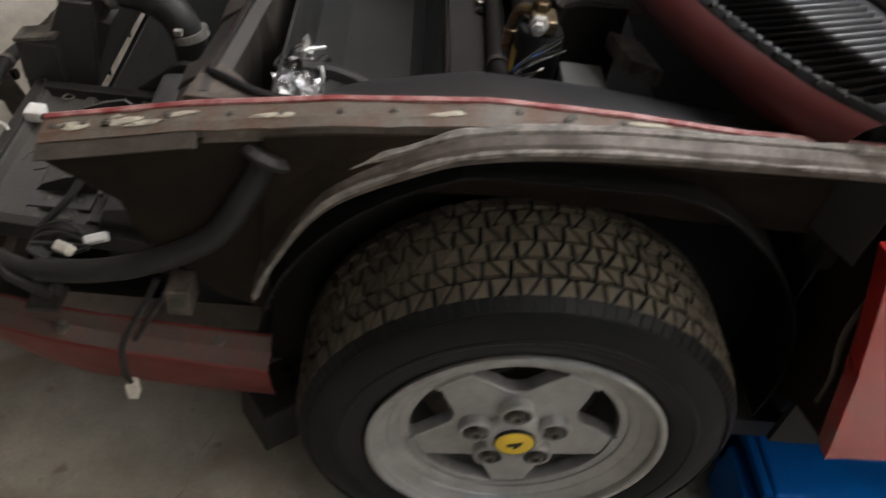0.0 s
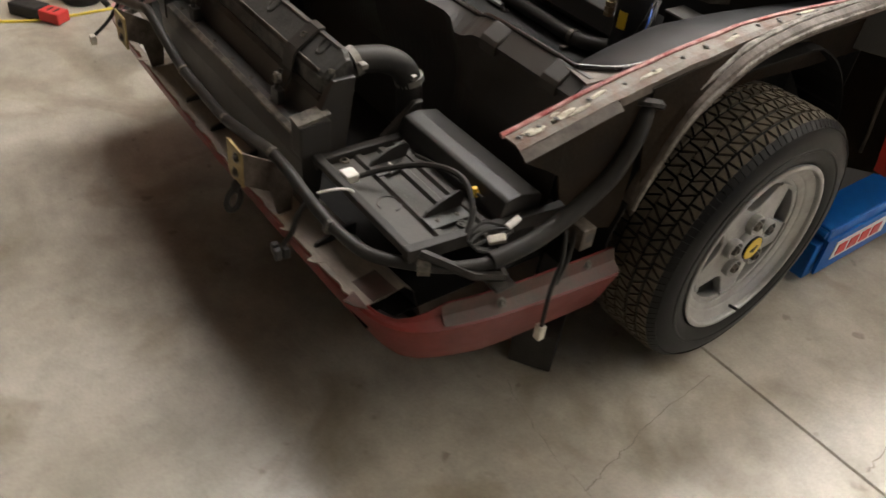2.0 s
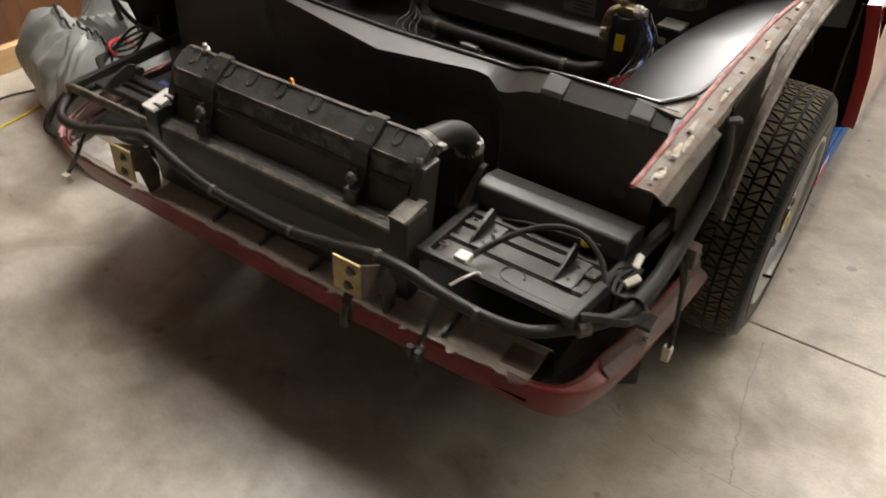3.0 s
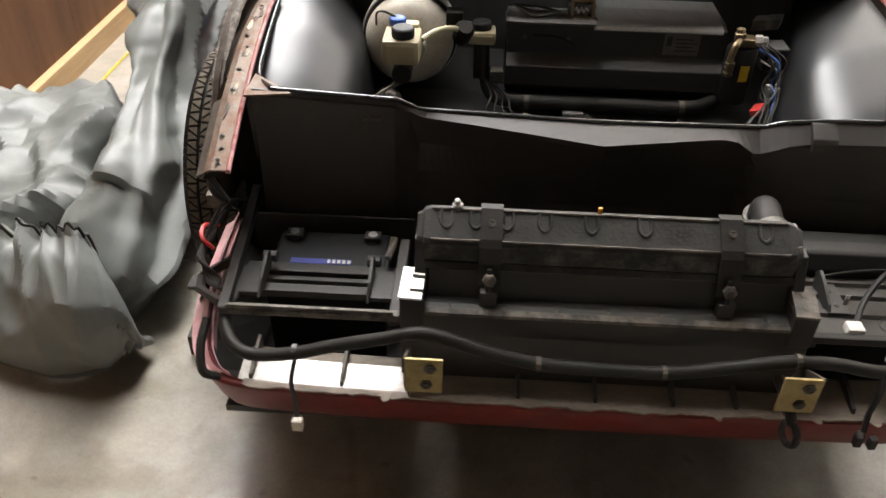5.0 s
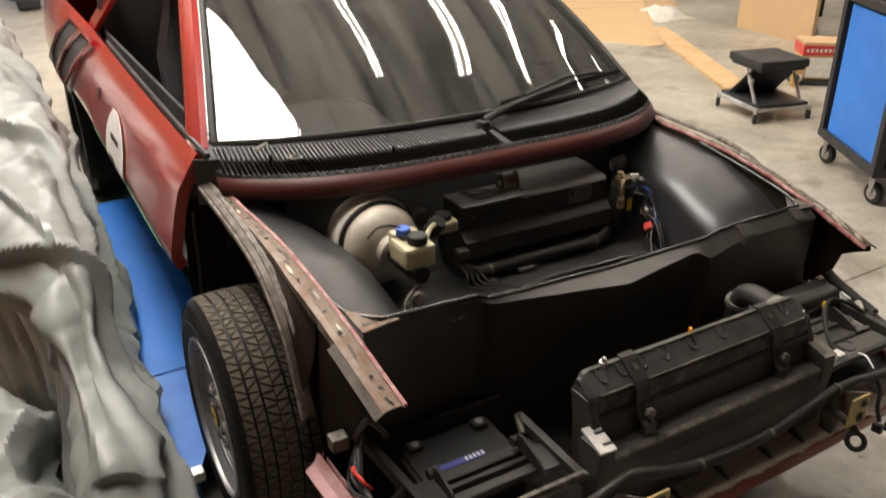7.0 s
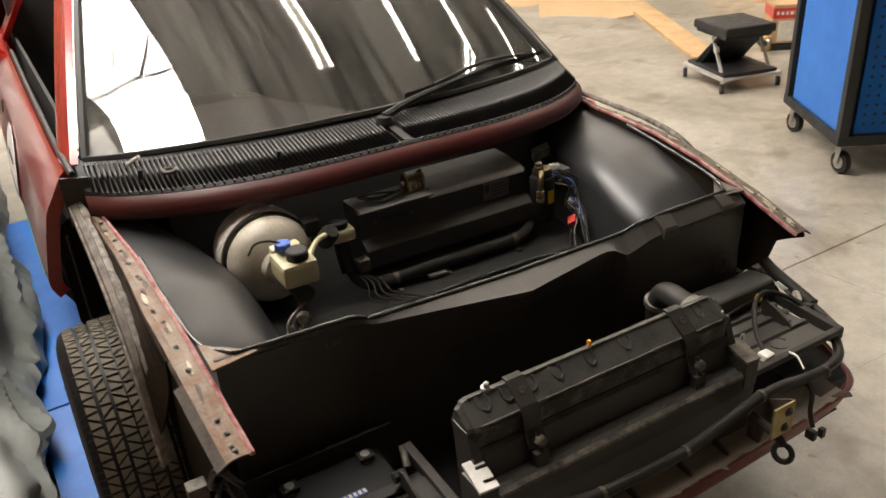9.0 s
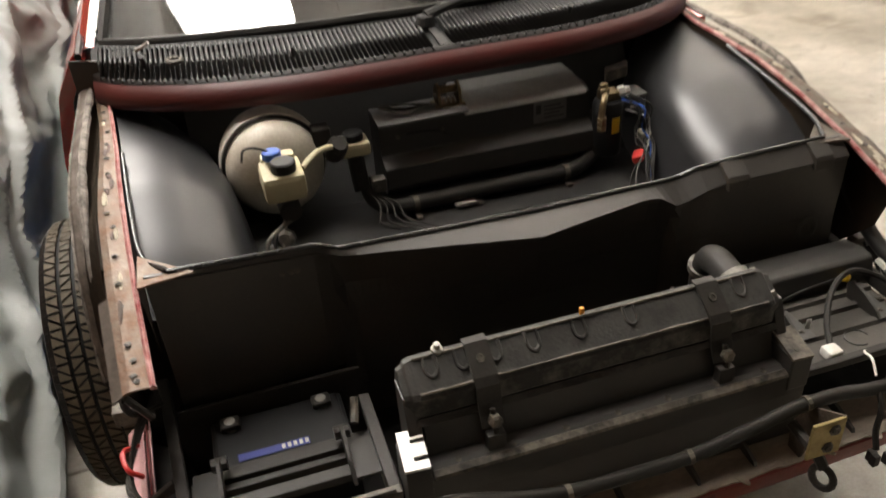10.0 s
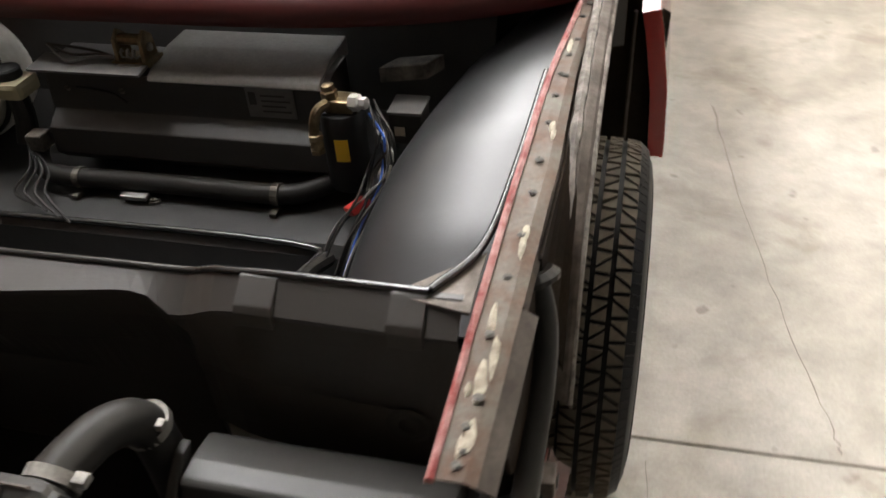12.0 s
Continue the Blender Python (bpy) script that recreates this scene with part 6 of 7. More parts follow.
def build_scuttle():
    xs = ys(-0.715, 0.715, 90)
    # black vented scuttle panel: frame strips front and back with slats between
    sc = new("scuttle_grille")
    sc.parent = car
    sc["label"] = "black slatted air intake panel below the windscreen"

    def zz(x, k):
        return 0.832 + 0.026 * k - 0.02 * (abs(x) / 0.715) ** 2 * (1 - k)

    def pt(x, k, dz=0.0):
        return (x, arc_y(GR_F, x) + (arc_y(GR_B, x) - arc_y(GR_F, x)) * k, zz(x, k) + dz)

    part("front_strip", sheet([[pt(x, -0.06, -0.016), pt(x, -0.02, -0.004), pt(x, 0.02), pt(x, 0.055)] for x in xs], 0.004, 1), M_CAPBLACK, sc, "black front strip")
    part("back_strip", sheet([[pt(x, 0.80), pt(x, 0.92), pt(x, 1.03, 0.002)] for x in xs], 0.004, 1), M_CAPBLACK, sc)
    part("under_tray", sheet([[pt(x, 0.05, -0.012), pt(x, 0.5, -0.012), pt(x, 0.95, -0.012)] for x in xs], 0.003, 1), M_DARK, sc)
    for x0, x1 in ((-0.715, -0.700), (0.002, 0.022), (0.700, 0.715)):
        part("cross_strip", sheet([[pt(x0, k, 0.001), pt(x1, k, 0.001)] for k in (0.05, 0.3, 0.6, 0.9)], 0.004, -1), M_CAPBLACK, sc)
    # slats, one by one
    bm = bmesh.new()
    add_loft(bm, [[(0.0029 * c, y, 0.0029 * h) for c, h in ((-1, -2.6), (-1, -0.5), (-0.75, 0.35), (0, 0.75), (0.75, 0.35), (1, -0.5), (1, -2.6))] for y in (-0.5, 0.5)])
    me = bpy.data.meshes.new("slat")
    bmesh.ops.recalc_face_normals(bm, faces=bm.faces)
    for f in bm.faces:
        f.smooth = len(f.verts) == 4
    bm.to_mesh(me)
    bm.free()
    me.materials.append(M_SLAT)
    n = 132
    for i in range(n):
        x = -0.695 + 1.39 * i / (n - 1)
        if -0.008 < x < 0.032:
            continue
        a, b = Vector(pt(x, 0.035, 0.003)), Vector(pt(x, 0.83, 0.003))
        ob = new("slat", me)
        ob.parent = sc
        d = b - a
        ob.matrix_basis = Matrix.Translation((a + b) / 2) @ Euler((math.atan2(d.z, d.y), radians(6), 0)).to_matrix().to_4x4() @ Matrix.Diagonal((1, d.length, 1, 1))
        # short teeth on the front strip
        if i % 2 == 0:
            tooth = new("tooth", me)
            tooth.parent = sc
            p = Vector(pt(x, 0.0, 0.001))
            tooth.matrix_basis = Matrix.Translation(p) @ Euler((radians(22), 0, 0)).to_matrix().to_4x4() @ Matrix.Diagonal((0.8, 0.007, 0.4, 1))
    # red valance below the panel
    part("scuttle_valance", sheet([[(x, arc_y(GR_F, x) - 0.002 + dy, zz(x, 0) + dz - 0.010) for dy, dz in ((0.0, 0.0), (-0.014, -0.008), (-0.023, -0.020), (-0.026, -0.032), (-0.018, -0.044), (0.05, -0.048))] for x in xs], 0.004, 1), M_REDVAL, car, "dull red curved scuttle lip, darkened for its shade", smooth=50)
    # washer jet, marks and the little hole
    part("jet_hole", lathe([(0.010, 0), (0.019, 0.0), (0.019, 0.006), (0.014, 0.009), (0.010, 0.006)], 20, Matrix.Translation((-0.538, 0.192, 0.848)), closed=True), M_WORN, sc, "worn round socket")
    part("jet", tube([(-0.60, 0.20, 0.846), (-0.60, 0.185, 0.872)], 0.006, 7, smooth_steps=0), M_CAPBLACK, sc)
    part("jet", tube([(-0.615, 0.275, 0.858), (-0.585, 0.262, 0.876)], 0.0045, 6, smooth_steps=0), M_WHITE, sc, "pale washer jet")
    part("jet", tube([(-0.30, 0.13, 0.842), (-0.30, 0.125, 0.862)], 0.005, 6, smooth_steps=0), M_CAPBLACK, sc)
    part("jet", tube([(0.33, 0.13, 0.842), (0.33, 0.125, 0.856)], 0.005, 6, smooth_steps=0), M_CAPBLACK, sc)
    # wiper
    wp = new("wiper")
    wp.parent = car
    wp["label"] = "black single-arm windscreen wiper"
    part("pivot", lathe([(0.022, 0), (0.024, 0.012), (0.018, 0.03), (0.0, 0.034)], 16, Matrix.Translation((0.003, 0.178, 0.838))), M_CAPBLACK, wp)
    part("arm", tube([(0.003, 0.178, 0.866), (0.10, 0.215, 0.880), (0.25, 0.262, 0.890), (0.40, 0.310, 0.895)], lambda k: 0.012 - 0.006 * k, 7), M_CAPBLACK, wp, "black wiper arm")
    part("blade", sheet([[(x, 0.225 + 0.25 * (x - 0.02) - 0.06 * (x - 0.3) ** 2 + d, 0.862 + 0.02 + h) for d, h in ((-0.004, 0.0), (0.0, 0.012), (0.005, 0.0))] for x in ys(0.10, 0.66, 12)], 0.003, 1), M_CAPBLACK, wp, "black wiper blade")
    part("blade_bridge", tube([(0.20, 0.262, 0.895), (0.40, 0.318, 0.912), (0.58, 0.362, 0.896)], 0.005, 6), M_CAPBLACK, wp)


WS_B = [(0.0, 0.240), (0.25, 0.252), (0.45, 0.290), (0.60, 0.338), (0.69, 0.385)]
WS_T = [(0.0, 0.800), (0.25, 0.808), (0.40, 0.826), (0.56, 0.862)]


def ws_point(u, k, off=0.0):
    """u from -1 to 1 across, k from 0 at the bottom to 1 at the top."""
    xb, xt = 0.69 * u, 0.56 * u
    b = Vector((xb, arc_y(WS_B, xb), 0.862 - 0.010 * u * u))
    t = Vector((xt, arc_y(WS_T, xt), 1.196 - 0.022 * u * u))
    p = b.lerp(t, k)
    bulge = 0.020 * math.sin(math.pi * k)
    return p + Vector((0, -0.5, 0.86)) * (bulge + off)


def build_cabin():
    us = ys(-1, 1, 40)
    ks = ys(0, 1, 16)
    gl = part("windscreen", sheet([[ws_point(u, k) for k in ks] for u in us], 0.005, 1), M_GLASS, car, "raked laminated windscreen glass", smooth=60)
    gl.visible_shadow = False
    # black rubber surround
    def strip(pts, r, name, mat, label=""):
        part(name, tube(pts, r, 6, smooth_steps=2), mat, gl, label)
    strip([ws_point(u, 0.0, 0.004) for u in ys(-1, 1, 14)], 0.010, "bottom_seal", M_HOSE)
    strip([ws_point(u, 1.0, 0.004) for u in ys(-1, 1, 14)], 0.009, "top_seal", M_HOSE)
    for s in (-1, 1):
        strip([ws_point(s, k, 0.004) for k in ys(0, 1, 8)], 0.011, "side_seal", M_HOSE)
        strip([ws_point(s * 1.018, k, 0.007) for k in ys(0.02, 1, 8)], 0.003, "bright_trim", M_STEEL, "thin bright trim")
    # A-pillars, the left one coloured black for the shade on it
    for s in (-1, 1):
        rows = []
        for k in ys(-0.02, 1.0, 10):
            a = ws_point(s * 1.02, k, 0.006)
            g = 1.0 if s < 0 else 0.4
            rows.append([a, a + Vector((s * 0.016 * g, 0.003, 0.002)), a + Vector((s * 0.034 * g, 0.020, -0.008)), a + Vector((s * 0.042 * g, 0.045, -0.022)), a + Vector((s * 0.030 * g, 0.06, -0.03))])
        part("a_pillar", sheet(rows, 0.004, s), M_RED if s < 0 else M_HOSE, car, "glossy red windscreen pillar" if s < 0 else "windscreen pillar coloured black for its shade", smooth=40)
    # roof
    rows = []
    for k in ys(0, 1, 10):
        y = 0.0 + k
        row = []
        for u in ys(-1, 1, 20):
            t = ws_point(u, 1.0, 0.006)
            yy = t.y + k * (1.95 - t.y)
            row.append((t.x * (1 + 0.02 * k), yy, t.z + 0.045 * math.sin(math.pi * min(1, k * 0.62)) - 0.03 * k * k + 0.004))
        rows.append(row)
    part("roof", sheet(rows, 0.01, -1), M_RED, car, "glossy red roof", smooth=40)
    # body side: door, rear quarter, both sides
    belt = [(0.22, 0.855), (0.6, 0.862), (1.2, 0.872), (1.8, 0.885), (2.4, 0.905), (3.2, 0.92), (4.1, 0.88)]
    wid = [(0.22, 0.742), (0.5, 0.748), (1.2, 0.748), (2.0, 0.745), (2.8, 0.76), (3.4, 0.75), (4.1, 0.70)]

    # the left side as it bulges, the right with its mid-height crease and tucked-in lower half
    bulge_left = [(0, 0.0), (0.015, 0.010), (0.14, 0.056), (0.16, 0.061), (0.30, 0.080), (0.5, 0.098), (0.72, 0.106), (0.8, 0.104), (1, 0.070)]
    bulge_right = [(0, 0.0), (0.015, 0.010), (0.14, 0.056), (0.16, 0.061), (0.30, 0.082), (0.42, 0.096), (0.46, 0.098), (0.49, 0.092), (0.60, 0.060), (0.8, 0.012), (1, -0.02)]

    def flank(s, y, k):
        """k from 0 at the belt to 1 at the sill."""
        zb = curve_at(belt, y)
        xb = curve_at(wid, y)
        bul = curve_at(bulge_left if s > 0 else bulge_right, k)
        return Vector((s * (xb + bul), y, zb - (zb - 0.24) * k))

    for s in (-1, 1):
        fy = 0.33

        def cut(y):
            """On the left the shoulder falls away towards the missing wing."""
            return max(0.0, 0.23 * (1 - (y - fy) / 0.50)) if s > 0 else 0.0

        door = part("door", sheet([[flank(s, y + ((0.06 * k if s < 0 else 0.14 * (cut(y) + k * (1 - cut(y) / 0.93)) - 0.055) if y < 0.36 else 0), cut(y) + k * (1 - cut(y) / 0.93)) for k in [0, 0.015, 0.08, 0.15, 0.17, 0.25] + ys(0.36, 0.52 if s < 0 else 0.70, 9)] for y in ys(fy, 1.72, 20)], 0.03, -s), M_RED, car, "glossy red door", smooth=25)
        if s < 0:
            part("lower_panel", sheet([[flank(s, y + (0.22 * (k - 0.5) if y < 0.45 else 0), k) for k in (0.525, 0.60, 0.70, 0.80, 0.93)] for y in ys(0.42, 1.72, 12)], 0.02, -s), M_BLACK, door, "black lower half of the door")
            part("lower_stripe", sheet([[flank(s, y, k) + Vector((s * 0.003, 0, 0)) for k in (0.475, 0.52)] for y in ys(0.47, 1.72, 14)], 0.002, s), M_GREEN, door, "green lower stripe")
            part("lower_stripe", sheet([[flank(s, y, k) + Vector((s * 0.003, 0, 0)) for k in (0.522, 0.57)] for y in ys(0.47, 1.72, 14)], 0.002, s), M_ROUNDEL, door, "white lower stripe")
        part("belt_trim", tube([flank(s, y, 0) + Vector((-s * 0.012, 0, 0.006)) for y in ys(fy - 0.05 if s < 0 else fy + 0.5, 1.72, 10)], 0.008, 6, smooth_steps=0), M_HOSE, door, "black belt trim")
        part("lock", lathe([(0.0, 0.003), (0.022, 0.003), (0.026, 0.0), (0.020, -0.01)], 16, facing(flank(s, 1.55, 0.22) + Vector((s * 0.001, 0, 0)), (s, 0, 0.1))), M_DARK, door, "empty dark lock hole")
        # competition roundel with printed bars
        c0 = 1.17
        grid = []
        for i in range(11):
            a = i / 10
            wdt = 0.165 * (math.sin(math.pi * min(0.5, a + 0.03)) ** 0.6 if a < 0.5 else 1.0)
            grid.append([flank(s, c0 + wdt * b, 0.17 + 0.44 * a) + Vector((s * 0.004, 0, 0.001)) for b in ys(-1, 1, 8)])
        part("roundel", sheet(grid, 0.002, -s), M_ROUNDEL, door, "white competition number board")
        for j, (b0, b1, a0, a1) in enumerate(((-0.45, 0.35, 0.17, 0.20), (-0.05, 0.55, 0.30, 0.335), (-0.05, 0.10, 0.335, 0.44), (0.40, 0.55, 0.335, 0.44), (-0.70, -0.15, 0.33, 0.365), (-0.70, -0.55, 0.365, 0.47), (-0.30, -0.15, 0.365, 0.47))):
            part("roundel_bar", sheet([[flank(s, c0 + 0.165 * b, k + 0.13) + Vector((s * 0.0065, 0, 0.001)) for b in (b0, b1)] for k in (a0, a1)], 0.0015, -s), M_INK, door, "black printed bar")
        qp = part("rear_quarter", sheet([[flank(s, y, k) for k in [0, 0.015, 0.08, 0.15, 0.17, 0.25] + ys(0.36, 0.93, 9)] for y in ys(1.73, 4.1, 26)], 0.02, -s), M_RED, car, "glossy red rear quarter", smooth=25)
        # side air scoop
        sc = part("side_scoop", sheet([[flank(s, y + 0.62 * (k - 0.02) / 0.5, k) + Vector((s * 0.004, 0, 0)) for k in ys(0.03, 0.52, 8)] for y in ys(1.85, 2.42, 6)], 0.003, s), M_DARK, qp, "dark side air scoop")
        for k in (0.03, 0.52):
            part("scoop_edge", tube([flank(s, y + 0.62 * (k - 0.02) / 0.5, k) + Vector((s * 0.010, 0, 0)) for y in ys(1.83, 2.44, 5)], 0.014, 7, smooth_steps=0), M_RED, qp)
        for y in (1.83, 2.12, 2.44):
            part("scoop_edge", tube([flank(s, y + 0.62 * (k - 0.02) / 0.5, k) + Vector((s * 0.010, 0, 0)) for k in ys(0.03, 0.52, 6)], 0.014, 7, smooth_steps=0), M_RED, qp)
        # inner sill and dark lower body
        out_x = 0.72 if s < 0 else 0.70
        part("sill", prism([(s * out_x, 0.27), (s * (out_x + 0.01), 0.33), (s * 0.60, 0.36), (s * 0.55, 0.24)], "y", 0.42, 3.6), M_BLACK, car)
        # door glass frame line at the rear: roof pillar
        part("b_pillar", sheet([[Vector((s * (0.58 + 0.16 * k), 1.72 + 0.35 * k + d, 1.20 - 0.32 * k)) for d in (0, 0.16)] for k in ys(0, 1, 5)], 0.02, s), M_RED, car, "red roof pillar")
        part("front_wing_root", sheet([[(s * (0.70 + 0.06 * d), 0.29 + 0.03 * d, (0.845 if s < 0 else 0.765) - 0.12 * k) for d in (0, 0.5, 1)] for k in (0, 0.5, 1)], 0.004, s), M_BLACK, car, "black wing root panel")
        part("flank_inner", sheet([[(s * (0.74 if s > 0 else 0.70), y, z) for z in (0.25, 0.6, 0.88 if s < 0 or y > 1 else 0.70)] for y in (0.40, 1.5, 2.3)], 0.01, s), M_DARK, car)
    # cabin: dashboard, seats, floor, rear wall
    part("dashboard", prism([(0.30, 0.845), (0.55, 0.86), (0.72, 0.84), (0.76, 0.74), (0.70, 0.55), (0.33, 0.55)], "x", -0.68, 0.68, 0.02), M_DARK, car, "black dashboard")
    part("cabin_floor", box((-0.72, 0.5, 0.28), (0.72, 2.4, 0.30)), M_DARK, car)
    part("cabin_back", box((-0.70, 2.05, 0.30), (0.70, 2.10, 1.12)), M_DARK, car)
    part("rear_deck", sheet([[(x, y, curve_at([(1.95, 1.20), (2.4, 1.05), (2.9, 0.95), (4.1, 0.86)], y)) for x in (-0.74, -0.4, 0, 0.4, 0.74)] for y in (2.1, 2.4, 2.9, 3.4, 4.08)], 0.01, -1), M_RED, car, "red rear deck")
    part("tail", box((-0.70, 4.05, 0.30), (0.70, 4.09, 0.85)), M_RED, car)
    for x in (-0.36, 0.36):
        st = part("seat", loft([[(x + dx * w, y, z) for dx in (-1, -0.8, 0.8, 1)] + [(x + dx * w, y + 0.10, z + 0.03) for dx in (1, -1)] for y, z, w in ((1.00, 0.40, 0.22), (1.42, 0.45, 0.22), (1.58, 0.80, 0.21), (1.66, 0.98, 0.14), (1.68, 1.10, 0.12))]), M_VINYL, car, "black bucket seat", smooth=40)
    wheel_ring = [(-0.36 + 0.18 * math.cos(a), 0.86 + 0.07 * math.sin(a), 0.80 + 0.165 * math.sin(a)) for a in [k * 2 * math.pi / 24 for k in range(25)]]
    part("steering_wheel", tube(wheel_ring, 0.014, 8, smooth_steps=0), M_VINYL, car, "black steering wheel")
    # rear wheel discs and underside
    for s in (-1, 1):
        part("rear_wheel", lathe([(0.20, -0.1), (0.30, -0.1), (0.315, -0.07), (0.315, 0.07), (0.30, 0.1), (0.21, 0.1), (0.20, 0.08), (0.16, 0.04), (0.0, 0.04)], 40, facing((s * 0.74, 2.65, 0.315 + 0.012 * s), (s, 0, 0))), M_RUBBER, car, "black rear tyre")
    part("underside", box((-0.70, 0.35, 0.20), (0.70, 3.7, 0.24)), M_BLACK, car)


build_scuttle()
build_cabin()


# ---- round the car ----
def lift_platform(s, cx, y0):
    """One blue platform of the low scissor lift; the right one shows its tapered drive-on ramp."""
    p = thing("lift_platform", "blue painted low scissor lift platform under the car's sill", "car lift", (cx, 0, 0), group="lift platforms under the car")
    d = s
    deck = part("deck", prism([(-0.17, y0), (0.17, y0), (0.17, 1.98), (-0.17, 1.98)], "z", 0.11, 0.165, 0.006), M_LIFT, p, "blue steel deck")
    for e in (-1, 1):
        part("skirt", box((e * 0.172 - 0.004, y0, 0.03), (e * 0.172 + 0.004, 1.98, 0.135), 0.001), M_LIFT, deck)
    part("hinge", tube([(-0.165, y0 - 0.005, 0.15), (0.165, y0 - 0.005, 0.15)], 0.011, 8, smooth_steps=0), M_LIFT, p)
    part("base", box((-0.15, y0, 0.0), (0.15, 1.95, 0.03), 0.003), M_LIFT, p)
    for k in range(2):
        part("scissor_arm", tube([(0.08 - 0.16 * k, 0.6, 0.05), (0.08 - 0.16 * k, 1.8, 0.10)], 0.018, 6, smooth_steps=0), M_LIFT, p)
    if s < 0:
        ramp = part("ramp", loft([[(x, y, z) for x, z in ((a, t), (b, t), (b, t - 0.03), (a, t - 0.03))] for y, a, b, t in ((0.495, -0.165, 0.165, 0.160), (0.45, -0.160, 0.10, 0.157), (0.09, -0.150, -0.085, 0.125))]), M_LIFT, p, "blue tapered drive-on ramp")
        part("ramp_tip", box((-0.150, 0.06, 0.095), (-0.085, 0.095, 0.125), 0.003), M_STEEL, ramp, "bare steel ramp tip")
        part("handle", tube([(-0.16, 0.16, 0.10), (-0.215, 0.17, 0.09), (-0.215, 0.30, 0.09), (-0.16, 0.31, 0.12)], 0.006, 7), M_LIFT, ramp, "blue handle loop")
        part("ramp_leg", box((-0.14, 0.07, 0.0), (-0.10, 0.11, 0.10), 0.003), M_LIFT, ramp)
    else:
        part("end_lug", box((0.06, y0 - 0.03, 0.02), (0.165, y0 + 0.01, 0.125), 0.004), M_LIFT, p, "blue end lug")
    # warning sticker with plain bars
    st = part("sticker", box((d * 0.177 - 0.001, y0 + 0.05, 0.06), (d * 0.177 + 0.001, y0 + 0.30, 0.115)), M_ROUNDEL, p, "white and red warning sticker")
    for k in range(4):
        part("sticker_bar", box((d * 0.179 - 0.001, y0 + 0.065 + k * 0.055, 0.07), (d * 0.179 + 0.001, y0 + 0.105 + k * 0.055, 0.103)), M_REDPLUG, st, "red printed bar")


lift_platform(1, 0.615, 0.43)
lift_platform(-1, -0.815, 0.50)


def foot_block(x, y, rz, h):
    b = thing("support_block", "black steel support block with drilled holes on the floor", "block", (x, y, 0), rz, group="support blocks by the wheels")
    part("body", box((-0.047, -0.055, 0.0), (0.047, 0.055, h), 0.004), M_TRAY, b)
    for dx in (-0.024, 0.004):
        for dy in (-0.022, 0.022):
            part("hole", lathe([(0.0, 0.0), (0.0085, 0.0), (0.0105, 0.0012)], 14, Matrix.Translation((dx, dy, h))), M_INK, b, "dark drilled hole")


foot_block(-0.845, -0.315, 2, 0.060)
foot_block(0.60, -0.34, 35, 0.10)


def heap(xr, xl, top, Y, m=64):
    """A long heap between its right and left foot lines, given along y."""
    G = []
    for y in Y:
        a, b, h = curve_at(xr, y), curve_at(xl, y), curve_at(top, y)
        row = []
        for j in range(m):
            t = math.pi * j / (m - 1)
            c, z = math.cos(t), math.sin(t)
            row.append(((a + b) / 2 + (a - b) / 2 * math.copysign(abs(c) ** 0.6, c), y, 0.006 + h * max(0.0, z) ** 0.62))
        G.append(row)
    return G


def creased(u, v, size, seed, sharp=1.0):
    """Heights of a crumpled sheet: tilted facets that meet in straight valleys, about one cell size apart."""
    x, y = u / size + seed * 7.31, v / size + seed * 3.77
    ix, iy = np.floor(x), np.floor(y)
    best = np.full(u.shape, -9.0)
    for di in (-2, -1, 0, 1, 2):
        for dj in (-2, -1, 0, 1, 2):
            cx, cy = ix + di, iy + dj
            k = np.sin(cx * 127.1 + cy * 311.7 + seed * 17.3) * 43758.5453
            r = [np.mod(k * f, 1.0) for f in (1.0, 1.37, 2.11, 3.71)]
            dx, dy = x - cx - r[0], y - cy - r[1]
            best = np.maximum(best, sharp * ((r[2] - 0.5) * dx + (r[3] - 0.5) * dy) * 1.6 - 0.55 * (dx * dx + dy * dy))
    return best * size


def spans(P):
    """How far each point of a grid lies along it and across it, in metres."""
    U = np.concatenate([np.zeros((1, P.shape[1])), np.cumsum(np.linalg.norm(np.diff(P, axis=0), axis=2), axis=0)], axis=0)
    V = np.concatenate([np.zeros((P.shape[0], 1)), np.cumsum(np.linalg.norm(np.diff(P, axis=1), axis=2), axis=1)], axis=1)
    U = np.repeat(U.mean(axis=1, keepdims=True), P.shape[1], axis=1)
    return U, V


def lay_folds(P, D, floor=0.004):
    """Push a grid out along its normals."""
    N = np.cross(np.gradient(P, axis=0), np.gradient(P, axis=1))
    N /= np.maximum(1e-9, np.linalg.norm(N, axis=2, keepdims=True))
    if N[..., 2].mean() < 0:
        N = -N
    Q = P + N * D[..., None]
    Q[..., 2] = np.maximum(Q[..., 2], floor)
    return Q


def pinched(u, v, angle, gap, seed):
    """Straight sharp folds across a sheet, each running for a short way only: heights from 0 to 1."""
    a = u * math.cos(angle) + v * math.sin(angle)
    b = v * math.cos(angle) - u * math.sin(angle)
    a = a + 0.30 * gap * np.sin(b * 9.0 + seed) + 0.22 * gap * np.sin(b * 23.0 + a * 7.0 + seed * 3.0)
    f = np.mod(a / gap + seed, 1.0)
    tri = np.where(f < 0.32, f / 0.32, (1.0 - f) / 0.68)
    row = np.floor(a / gap + seed)
    mask = np.clip(0.15 + 1.3 * np.sin(b * (5.0 + np.mod(row * 2.37, 3.0)) + row * 2.7 + seed * 5.0), 0.0, 1.0)
    return tri * mask


